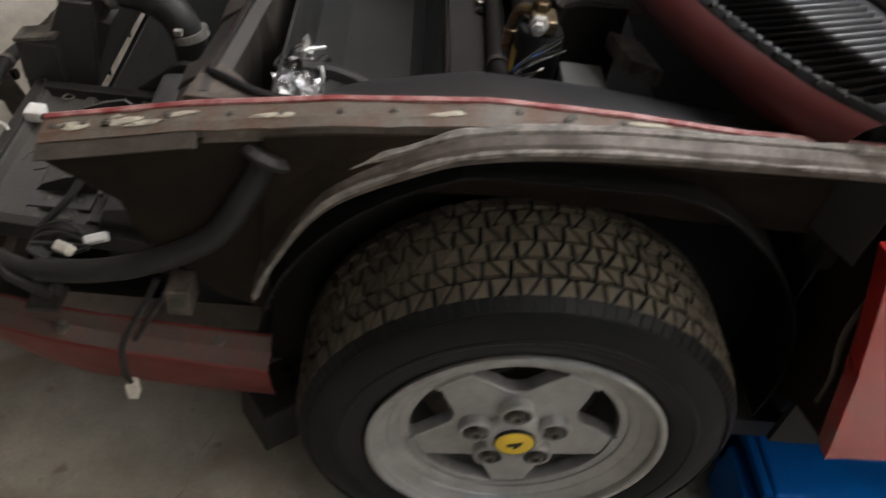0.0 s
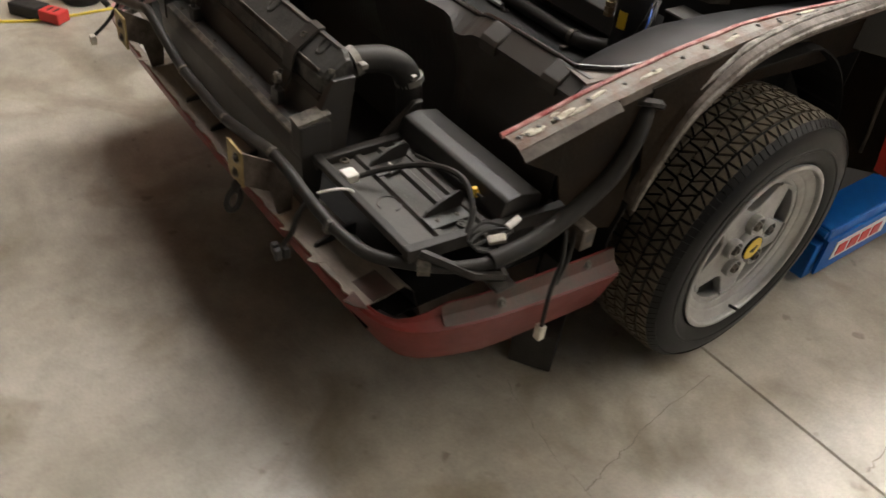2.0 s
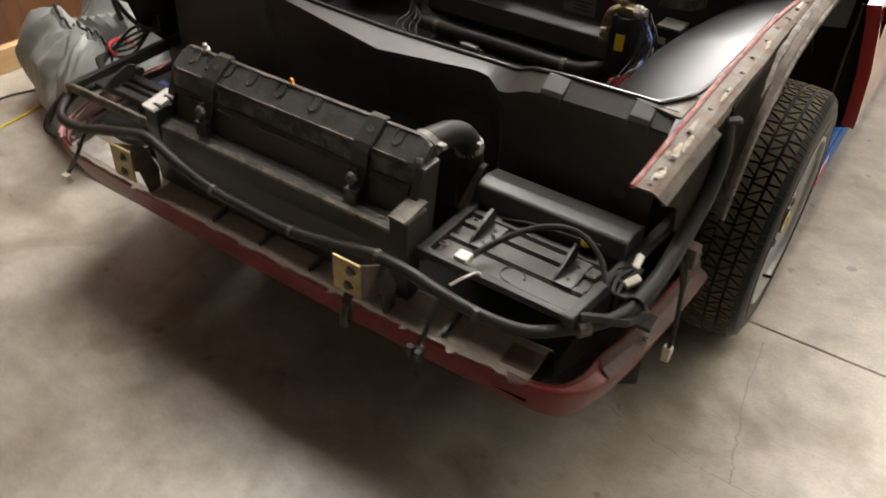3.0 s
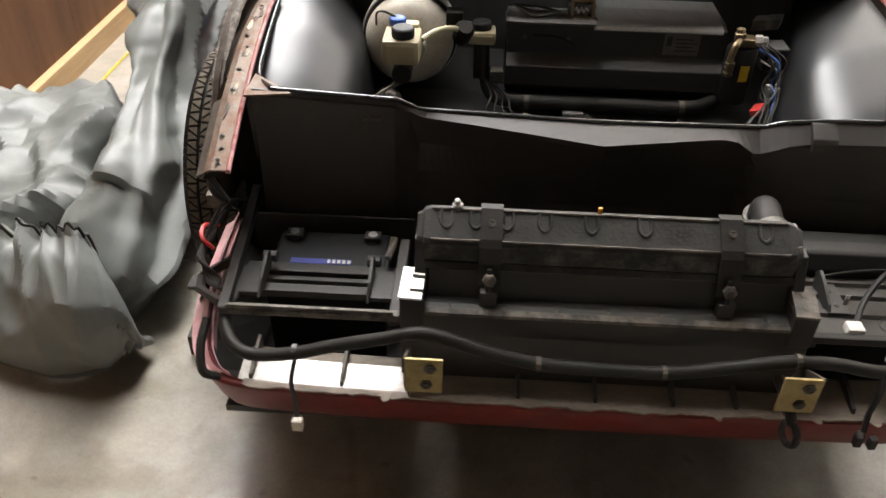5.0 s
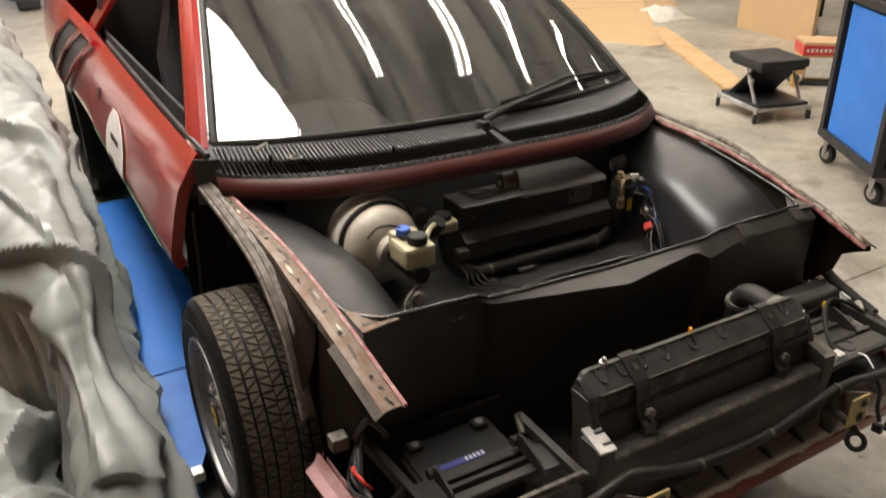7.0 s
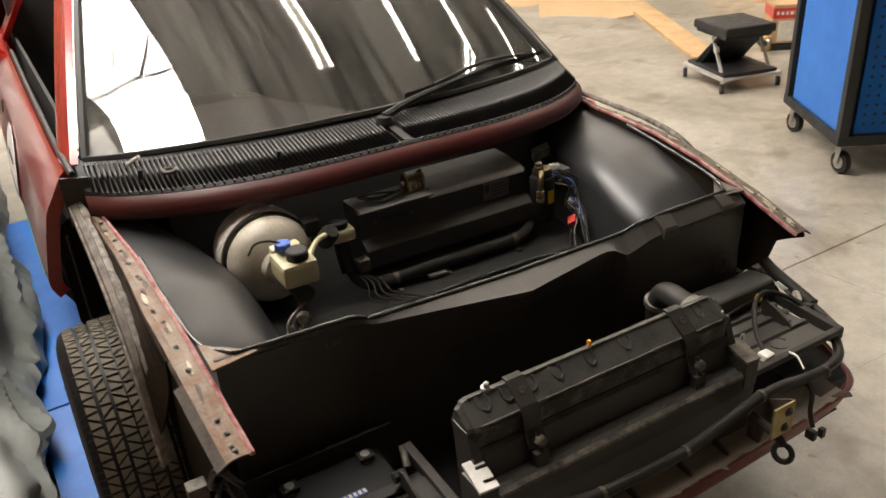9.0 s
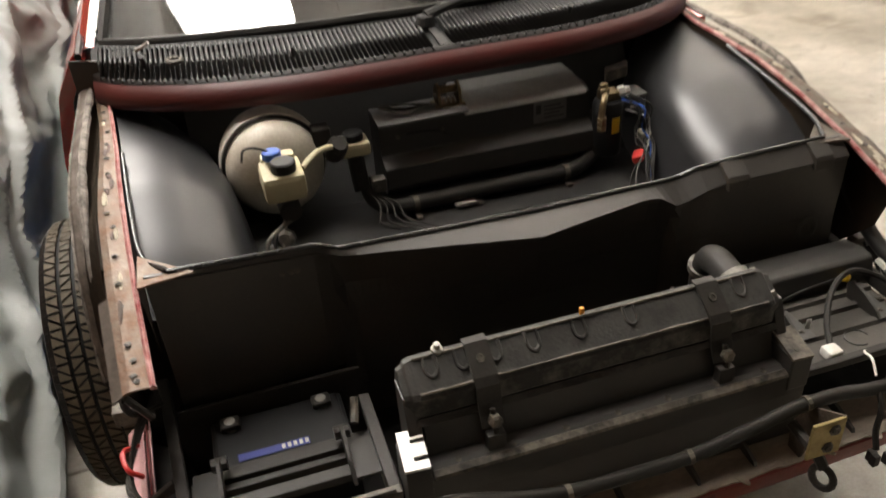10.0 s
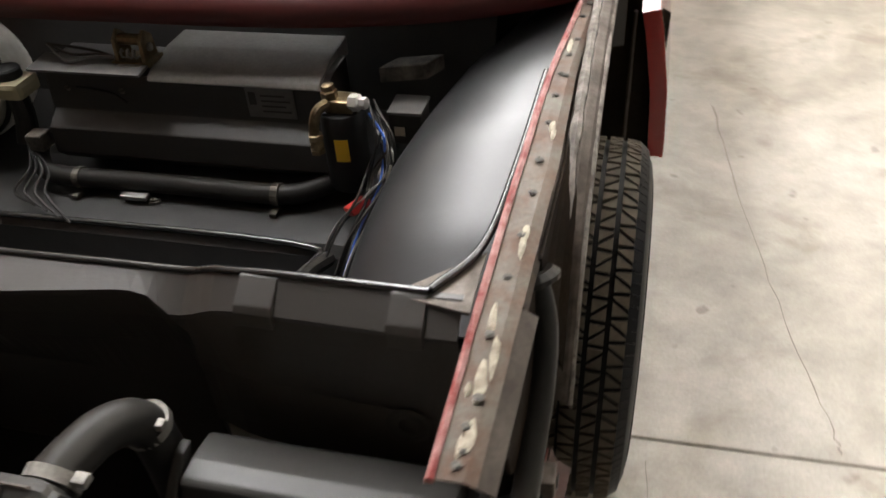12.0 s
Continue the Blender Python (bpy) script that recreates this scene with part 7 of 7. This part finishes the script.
def cloth_part(name, G, seed, parent, pull=1.0, rough=1.0, folds=(), slant=0.55, broad=0.8, label="", crisp=0.0):
    """Stiff cloth over a heap: large facets drawn out along it by pull, smaller crumples, and sharp overlapping folds."""
    P = np.array(G, dtype=float)
    U, V = spans(P)
    u = U + 0.05 * np.sin(V * 7.0 + seed) + 0.03 * np.sin(V * 15.0 + U * 6.0)
    v = V + 0.04 * np.sin(U * 5.0 + seed * 2.0) + 0.02 * np.sin(U * 13.0 - V * 7.0)
    p, q = (u + slant * v) / pull, v - 0.55 * slant * u
    D = -broad * creased(p, q, 0.24, seed, 1.2) - 0.46 * creased(p * 1.2, q, 0.13, seed + 1.3, 1.3)
    patch = np.clip(0.5 + 0.9 * np.sin(U * 4.1 + seed) * np.sin(V * 5.3 + seed * 1.7), 0.10, 1.0)
    s1 = pull ** 0.6
    D -= rough * patch * (0.62 * creased(u / s1, v, 0.085, seed + 2.9, 1.4) + 0.55 * creased(v, u / s1, 0.045, seed + 4.1, 1.4))
    if crisp:
        D += crisp * (pinched(U, V, 1.05, 0.150, seed) + 0.7 * pinched(U, V, 0.35, 0.19, seed + 2.2) + 0.55 * pinched(U, V, 1.75, 0.105, seed + 4.9) + 0.35 * pinched(U, V, 0.75, 0.062, seed + 7.7))
    D -= D.mean()
    for line, high, wide in folds:
        # a layer that ends in a sharp edge along a line of (y, share of the way across)
        e = np.array([curve_at(line, y) for y in P[:, 0, 1]])[:, None] * V[:, -1:]
        inside = (P[..., 1] >= line[0][0] - 0.02) & (P[..., 1] <= line[-1][0])
        d = e - V
        edge = 1.0 / (1.0 + np.exp(-np.clip(d / 0.006, -40, 40)))
        D += np.where(inside, high * edge * np.exp(-np.maximum(d, 0.0) / wide), 0.0)
    Q = lay_folds(P, (D - 0.01) * np.clip(0.25 + P[..., 2] * 5.0, 0, 1))
    return part(name, sheet([[tuple(t) for t in row] for row in Q], 0.003, -1), M_FABRIC, parent, label, smooth=24)


def build_cover():
    """A crumpled grey fabric car cover heaped beside the car, rising to the back."""
    cov = thing("car_cover", "crumpled grey waterproof car cover heaped on the floor beside the car", "car cover", (0, 0, 0))
    # the long fall of cloth beside the wheel
    xr = [(-0.30, -1.11), (-0.22, -1.06), (0.0, -1.045), (0.2, -1.03), (0.5, -0.995), (0.8, -0.965), (1.2, -0.945), (2.0, -0.945), (3.9, -1.0)]
    xl = [(-0.30, -1.22), (-0.2, -1.23), (0.1, -1.19), (0.35, -1.18), (0.6, -1.23), (0.9, -1.35), (1.5, -1.48), (3.9, -1.6)]
    top = [(-0.30, 0.10), (-0.22, 0.26), (-0.1, 0.36), (0.1, 0.44), (0.3, 0.53), (0.6, 0.65), (1.0, 0.76), (1.5, 0.82), (3.9, 0.8)]
    folds = (([(-0.30, 0.20), (0.0, 0.28), (0.25, 0.34), (0.55, 0.56), (0.95, 0.84)], 0.065, 0.13),
             ([(0.15, 0.12), (0.5, 0.30), (1.0, 0.42), (1.8, 0.70)], 0.055, 0.10),
             ([(0.7, 0.16), (1.4, 0.30), (2.4, 0.36)], 0.030, 0.06),
             ([(-0.25, 0.36), (0.2, 0.46), (0.8, 0.54), (1.6, 0.66)], 0.045, 0.06),
             ([(-0.10, 0.50), (0.4, 0.58), (1.0, 0.78)], 0.050, 0.07),
             ([(0.0, 0.09), (0.6, 0.15), (1.5, 0.20)], 0.022, 0.05),
             ([(0.30, 0.64), (0.9, 0.66), (2.0, 0.80)], 0.030, 0.06))
    cloth_part("cloth", heap(xr, xl, top, ys(-0.30, 1.5, 170) + ys(1.5, 3.9, 110)[1:], 120), 4.2, cov, 3.0, 0.40, folds, 0.24, 0.34, crisp=0.013)
    # a lower crumpled heap towards the wall
    xr = [(-0.24, -1.30), (-0.1, -1.20), (0.3, -1.18), (0.55, -1.24), (0.74, -1.36)]
    xl = [(-0.24, -1.52), (-0.1, -1.66), (0.3, -1.78), (0.55, -1.78), (0.74, -1.62)]
    top = [(-0.24, 0.14), (-0.13, 0.22), (0.05, 0.27), (0.3, 0.30), (0.5, 0.27), (0.66, 0.16), (0.74, 0.04)]
    folds = (([(-0.20, 0.75), (0.1, 0.55), (0.40, 0.80)], 0.05, 0.07), ([(-0.1, 0.35), (0.2, 0.50), (0.5, 0.30)], 0.04, 0.06))
    cloth_part("side_fold", heap(xr, xl, top, ys(-0.24, 0.74, 110), 120), 21.4, cov, 1.1, 1.6, folds, crisp=0.010)
    # the puffed front end hanging from the gathered hem down to the floor
    hem = smooth_path([(-1.53, -0.20, 0.20), (-1.42, -0.28, 0.285), (-1.247, -0.323, 0.305), (-1.171, -0.341, 0.315), (-1.099, -0.356, 0.315), (-1.031, -0.362, 0.285), (-1.002, -0.366, 0.22), (-1.006, -0.360, 0.15), (-1.03, -0.345, 0.07)], 20)
    foot = smooth_path([(-1.57, -0.22, 0.006), (-1.47, -0.34, 0.006), (-1.30, -0.435, 0.006), (-1.17, -0.462, 0.006), (-1.09, -0.450, 0.006), (-1.058, -0.415, 0.006), (-1.045, -0.38, 0.006), (-1.04, -0.355, 0.006), (-1.045, -0.34, 0.006)], 20)
    mid = Vector((-1.27, -0.10, 0))
    rows = []
    for a, b in zip(hem, foot):
        row = []
        for k in ys(0, 1, 44):
            p = a.lerp(b, k)
            o = (Vector((p.x, p.y, 0)) - mid).normalized()
            row.append(p + o * (0.075 * math.sin(math.pi * min(1.0, k * 1.05)) ** 0.8) + Vector((0, 0, 0.02 * math.sin(math.pi * min(1.0, k * 2.2)))))
        rows.append(row)
    P = np.array([[tuple(p) for p in r] for r in rows])
    U, V = spans(P)
    K = np.linspace(0, 1, P.shape[1])[None, :]
    pleat = creased(U + 0.04 * V, V * 0.10, 0.05, 8.2, 1.4) * np.exp(-K * 3.0) * 1.6 + creased(U - 0.2 * V, V * 0.25, 0.12, 5.5, 1.3) * 0.9
    crush = 0.85 * creased(U, V, 0.11, 33.1, 1.4) + 0.7 * creased(V, U, 0.055, 9.7, 1.4)
    D = pleat + crush * (0.35 + 0.65 * K)
    Q = lay_folds(P, (D.mean() - D) * np.clip(1.15 - K, 0.2, 1))
    part("front_fold", sheet([[tuple(t) for t in r] for r in Q], 0.003, 1), M_FABRIC, cov, "puffed end below the gathered hem", smooth=24)
    # gathered elastic hem: a ruffled band tucked in behind the front end
    rows = []
    for i, p in enumerate(hem):
        top_p = Vector(tuple(Q[i, 0]))
        o = (Vector((p.x, p.y, 0)) - mid).normalized()
        ruf = 0.010 * math.sin(i * 1.05 + 3 * noise.noise((i * 0.13, 0, 0))) + 0.006 * noise.noise((i * 0.5, 3, 0))
        rows.append([top_p + o * (0.004 + ruf * 0.3), top_p + Vector((0, 0, 0.014 + ruf)) - o * 0.010, top_p + Vector((0, 0, 0.010 + ruf * 0.7)) - o * 0.028, top_p + Vector((0, 0, -0.03)) - o * 0.05, top_p + Vector((0, 0, -0.07)) - o * 0.10])
    part("gathered_hem", sheet(rows, 0.003, 1), M_FABRIC, cov, "gathered elastic hem", smooth=60)
    part("elastic", tube([r[1] + Vector((0, 0.004, 0.002)) for r in rows], 0.0045, 6, smooth_steps=0, wobble=0.5), M_HOSE, cov, "dark elastic edging")


build_cover()


def tool_cart():
    c = thing("tool_cart", "blue and black steel tool cabinet on castors", "tool cabinet", (2.668, 0.950, 0), -32)
    # local: x to the right of the blue end panel, y to the back
    W, D, z0, z1 = 0.78, 0.62, 0.145, 0.90
    part("body", box((0.02, -D + 0.02, z0 + 0.02), (W - 0.02, -0.02, z1 - 0.03)), M_CARTBLACK, c)
    part("end_panel", box((-0.004, -D + 0.04, z0 + 0.045), (0.016, -0.045, z1 - 0.06), 0.002), M_CARTBLUE, c, "bright blue end panel")
    part("front_panel", box((0.045, -D - 0.004, z0 + 0.05), (W - 0.045, -D + 0.016, z1 - 0.06), 0.002), M_LIFT, c, "perforated blue front panel")
    bm = bmesh.new()
    for i in range(16):
        for j in range(15):
            add_box(bm, (0.075 + i * 0.042, -D - 0.0065, z0 + 0.09 + j * 0.042), (0.087 + i * 0.042, -D - 0.0045, z0 + 0.102 + j * 0.042))
    tagged(part("perforation", bm, M_DARK, c), kind="stuff")
    for x in (0.0, W):
        for y in (-D, 0.0):
            part("corner_post", box((x - 0.022, y - 0.022, z0), (x + 0.022, y + 0.022, z1), 0.004), M_CARTBLACK, c, "black corner post")
    for z in (z0, z1 - 0.045):
        part("rim", box((-0.024, -D - 0.024, z), (W + 0.024, 0.024, z + 0.045), 0.004), M_CARTBLACK, c, "black rim")
    tray = part("top_mat", box((0.0, -D, z1), (W, 0.0, z1 + 0.006), 0.001), M_VINYL, c)
    for x in (0.03, W - 0.03):
        for y in (-D + 0.03, -0.03):
            cs = part("castor", lathe([(0.030, -0.016), (0.050, -0.014), (0.053, 0.0), (0.050, 0.014), (0.030, 0.016)], 20, facing((x, y, 0.053), (1, 0.3, 0))), M_CAPBLACK, c, "black castor wheel")
            part("castor_disc", lathe([(0.0, -0.018), (0.030, -0.018), (0.030, 0.018), (0.0, 0.018)], 16, facing((x, y, 0.053), (1, 0.3, 0))), M_STEEL, cs)
            part("castor_fork", prism([(y - 0.03, 0.145), (y + 0.03, 0.145), (y + 0.012, 0.05), (y - 0.012, 0.05)], "x", x - 0.024, x - 0.019), M_STEEL, cs)
            part("castor_plate", box((x - 0.035, y - 0.035, 0.135), (x + 0.035, y + 0.035, 0.146)), M_STEEL, cs)
    return c


tool_cart()


def loose_part(name, label, cat, at, fn):
    t = thing(name, label, cat, at)
    fn(t)


def on_cart(t):
    part("ring", lathe([(0.03, 0), (0.045, 0), (0.045, 0.03), (0.03, 0.03)], 20, facing((0, 0, 0.045), (0.6, -0.8, 0.1)), closed=True), M_WORN, t)
    part("stub", tube([(0.10, -0.04, 0.02), (0.16, -0.02, 0.02)], 0.02, 10, smooth_steps=0), M_BRASS, t)


loose_part("engine_part", "small rusty metal engine parts lying on the cabinet top", "engine part", (2.98, 0.98, 0.906), on_cart)


def mechanic_stool():
    s = thing("mechanic_seat", "folding black mechanic's creeper seat with a chrome frame on castors", "mechanic seat", (3.145, 1.745, 0), -106)
    L, W = 0.22, 0.19
    part("base_frame", tube([(-L, -W, 0.085), (L, -W, 0.085), (L, W, 0.085), (-L, W, 0.085), (-L, -W, 0.085)], 0.014, 8, smooth_steps=0), M_CHROME, s, "chrome base frame")
    part("base_pad", box((-L + 0.01, -W + 0.01, 0.088), (L - 0.01, W - 0.01, 0.112), 0.008), M_VINYL, s, "black base pad")
    lean = prism([(-0.13, 0.112), (-0.10, 0.112), (0.09, 0.31), (0.06, 0.31)], "y", -0.15, 0.15, 0.003)
    part("middle_pad", lean, M_VINYL, s, "slanting black middle pad")
    part("seat", box((-0.19, -0.17, 0.318), (0.17, 0.17, 0.372), 0.014), M_VINYL, s, "black padded seat")
    part("seat_board", box((-0.17, -0.155, 0.300), (0.15, 0.155, 0.318), 0.003), M_CARTBLACK, s)
    for y in (-0.16, 0.16):
        part("strut", tube([(0.16, y, 0.09), (0.02, y, 0.30)], 0.011, 7, smooth_steps=0), M_CHROME, s, "grey strut")
        part("strut", tube([(-0.14, y, 0.11), (0.08, y, 0.305)], 0.010, 7, smooth_steps=0), M_CARTBLACK, s)
        part("knob", lathe([(0.02, 0), (0.02, 0.02), (0.0, 0.025)], 10, facing((0.09, y, 0.235), (0, math.copysign(1, y), 0))), M_CHROME, s)
    for x in (-L + 0.01, L - 0.01):
        for y in (-W, W):
            cs = part("castor", lathe([(0.018, -0.012), (0.030, -0.011), (0.032, 0.0), (0.030, 0.011), (0.018, 0.012)], 16, facing((x, y, 0.032), (0.5, 1, 0))), M_CAPBLACK, s, "small castor")
            part("castor_fork", tube([(x, y, 0.032), (x, y, 0.078)], 0.012, 6, smooth_steps=0), M_CHROME, cs)


mechanic_stool()


def parts_box():
    b = thing("cardboard_box", "small red, white and brown cardboard parts box", "box", (4.10, 2.06, 0), -38)
    part("carton", box((-0.16, -0.12, 0.045), (0.16, 0.12, 0.30), 0.004), M_CARDBOARD, b)
    part("white_print", box((-0.12, -0.1235, 0.06), (0.06, -0.121, 0.20)), M_WHITE, b, "white printed field")
    part("red_band", box((-0.1615, -0.1235, 0.215), (0.1615, 0.1235, 0.285)), M_REDPLUG, b, "red printed band")
    part("carton_top", box((-0.158, -0.118, 0.300), (0.158, 0.118, 0.306)), M_CARDBOARD, b)
    bm = bmesh.new()
    for k in range(9):
        add_box(bm, (-0.14 + k * 0.03, -0.1245, 0.24), (-0.122 + k * 0.03, -0.1236, 0.262))
    part("band_bars", bm, M_WHITE, b, "white printed bars")
    part("dolly_foot", box((-0.20, -0.14, 0.0), (0.22, 0.14, 0.040), 0.004), M_CARTBLACK, b, "black dolly under the box")


parts_box()


def loose_cup():
    t = thing("oil_bottle", "small yellow-brown bottle lying beside the stool", "bottle", (3.87, 2.07, 0), 20)
    part("bottle", lathe([(0.030, 0), (0.034, 0.008), (0.034, 0.07), (0.026, 0.095), (0.012, 0.105), (0.012, 0.122), (0.0, 0.124)], 16), M_AMBER, t)


loose_cup()


def flat_boards():
    # a long pale plank
    p = thing("wood_plank", "long pale pine plank lying on the floor", "plank", (3.97, 3.18, 0))
    p.matrix_basis = pose(3.97, 3.18, 0, 0, 0, 61.5)
    part("plank", box((-1.12, -0.10, 0.0), (1.12, 0.10, 0.024), 0.003), M_PLANK, p)
    # flattened cartons
    for k, (x, y, rz, sx, sy, z, tilt) in enumerate(((5.35, 5.75, 28, 0.62, 1.55, 0.02, 2.0), (4.38, 4.72, 36, 0.40, 1.15, 0.05, 3.0), (3.95, 5.9, 20, 0.6, 1.4, 0.02, 1.0), (6.4, 7.2, 15, 0.9, 1.1, 0.01, 0.5))):
        c = thing("flattened_carton", "flattened brown cardboard carton on the floor", "cardboard", (x, y, 0), group="flattened cartons")
        c.matrix_basis = pose(x, y, z, tilt, 0, -rz)
        rows = [[(sx * u, sy * v, 0.012 * noise.noise((u * 2 + k, v * 2, 1)) + (0.03 * max(0, u) ** 2 if k == 1 else 0)) for u in ys(-1, 1, 10)] for v in ys(-1, 1, 12)]
        part("sheet", sheet(rows, 0.006, -1), M_CARDBOARD, c)
        part("fold", sheet([[(sx * u, sy * 0.34 + d, 0.006 + 0.012 * noise.noise((u * 2 + k, 0.68, 1))) for u in ys(-1, 1, 10)] for d in (-0.012, 0.012)], 0.003, -1), M_CARDBOARD, c)
    # plastic wrap
    w = thing("plastic_wrap", "crumpled clear plastic wrap on the floor", "plastic wrap", (4.95, 4.60, 0))
    rows = [[(0.30 * u, 0.22 * v, max(0.003, 0.12 * (1 - u * u) * (1 - v * v) + 0.05 * noise.noise((u * 3, v * 3, 7)) * (1 - u * u))) for u in ys(-1, 1, 20)] for v in ys(-1, 1, 20)]
    part("wrap", sheet(rows, 0.002, -1), M_WHITE, w, smooth=60)
    # carton leaning upright
    u = thing("upright_carton", "large brown cardboard sheet standing upright", "cardboard", (5.18, 3.35, 0), -98)
    part("sheet", prism([(-0.47, 0.0), (0.47, 0.0), (0.47, 0.95), (-0.47, 0.95)], "y", -0.02, 0.02, 0.003), M_CARDBOARD, u)
    part("foot", box((-0.47, 0.0, 0.0), (0.47, 0.35, 0.012)), M_CARDBOARD, u)


flat_boards()


def far_clutter():
    m = thing("motor_stand", "dark machinery on a stand standing far back", "machinery", (6.6, 3.5, 0))
    part("block", box((-0.3, -0.3, 0.25), (0.3, 0.3, 0.75), 0.05), M_CAPBLACK, m)
    for x in (-0.25, 0.25):
        for y in (-0.25, 0.25):
            part("leg", tube([(x, y, 0.0), (x, y, 0.3)], 0.03, 8, smooth_steps=0), M_CAPBLACK, m)
    part("pulley", lathe([(0.0, 0), (0.16, 0), (0.16, 0.05), (0.0, 0.05)], 20, facing((-0.31, 0.0, 0.5), (-1, 0, 0))), M_WORN, m)
    for x, y in ((7.4, 6.7), (8.1, 6.3)):
        t = thing("trolley", "low dark steel trolley on wheels far back", "trolley", (x, y, 0), group="trolleys far back")
        part("deck", box((-0.3, -0.2, 0.10), (0.3, 0.2, 0.14), 0.01), M_CAPBLACK, t)
        for a in (-0.24, 0.24):
            for b in (-0.15, 0.15):
                part("castor", lathe([(0.02, -0.012), (0.05, -0.012), (0.05, 0.012), (0.02, 0.012)], 14, facing((a, b, 0.05), (0, 1, 0))), M_CAPBLACK, t)
    # blue stand far behind the car's right flank
    b = thing("workshop_stand", "blue painted steel stand far behind the car", "stand", (-0.72, 10.2, 0))
    part("column", box((-0.07, -0.07, 0.05), (0.07, 0.07, 1.4), 0.01), M_LIFT, b)
    part("foot", box((-0.35, -0.06, 0.02), (0.35, 0.06, 0.09), 0.01), M_LIFT, b)
    part("foot", box((-0.06, -0.35, 0.021), (0.06, 0.35, 0.088), 0.01), M_LIFT, b)
    j = thing("jack", "dark trolley jack on the floor far behind", "jack", (-0.62, 9.3, 0))
    part("frame", box((-0.12, -0.35, 0.03), (0.12, 0.35, 0.14), 0.02), M_CAPBLACK, j)
    part("pad", lathe([(0.06, 0), (0.06, 0.03), (0.0, 0.03)], 16, Matrix.Translation((0, -0.25, 0.14))), M_WORN, j)


far_clutter()


def wall_side():
    # work light by the panelling
    l = thing("work_light", "black work light standing on the floor by the wall", "work light", (-1.60, -0.63, 0))
    part("base", lathe([(0.065, 0), (0.07, 0.006), (0.068, 0.03), (0.05, 0.05), (0.034, 0.065), (0.0, 0.066)], 24), M_CAPBLACK, l, "round black base")
    part("stem", lathe([(0.026, 0.06), (0.022, 0.12), (0.030, 0.16), (0.032, 0.34), (0.024, 0.38), (0.0, 0.385)], 16), M_CAPBLACK, l, "black handle")
    part("lens", box((0.018, -0.02, 0.19), (0.034, 0.02, 0.33), 0.004), M_STICKER, l)
    r = thing("cable_tester", "red and black hand tool lying on the floor", "hand tool", (-1.50, -0.80, 0), 35)
    part("body", box((-0.10, -0.035, 0.0), (0.02, 0.035, 0.045), 0.008), M_CAPBLACK, r)
    part("red_end", box((0.02, -0.03, 0.003), (0.10, 0.03, 0.042), 0.006), M_REDPLUG, r, "red plastic end")
    for x in (0.045, 0.07):
        part("bar", box((x, -0.015, 0.0425), (x + 0.008, 0.015, 0.0435)), M_INK, r)
    c = thing("extension_cord", "yellow extension cord lying along the floor", "cord", (0, 0, 0))
    part("cord", tube([(-1.75, -1.55, 0.005), (-1.62, -1.15, 0.005), (-1.48, -0.86, 0.005), (-1.47, -0.62, 0.005), (-1.50, -0.40, 0.005), (-1.58, -0.10, 0.005), (-1.62, 0.4, 0.005), (-1.72, 1.2, 0.005), (-1.66, 2.2, 0.005)], 0.005, 7, smooth_steps=8), M_YCORD, c)
    k = thing("black_cable", "thin black cable lying on the floor by the wall", "cable", (0, 0, 0))
    part("cable", tube([(-1.60, -0.56, 0.004), (-1.66, -0.42, 0.004), (-1.62, -0.25, 0.004), (-1.70, -0.05, 0.004), (-1.78, 0.3, 0.004)], 0.004, 6, smooth_steps=8), M_HOSE, k)


wall_side()
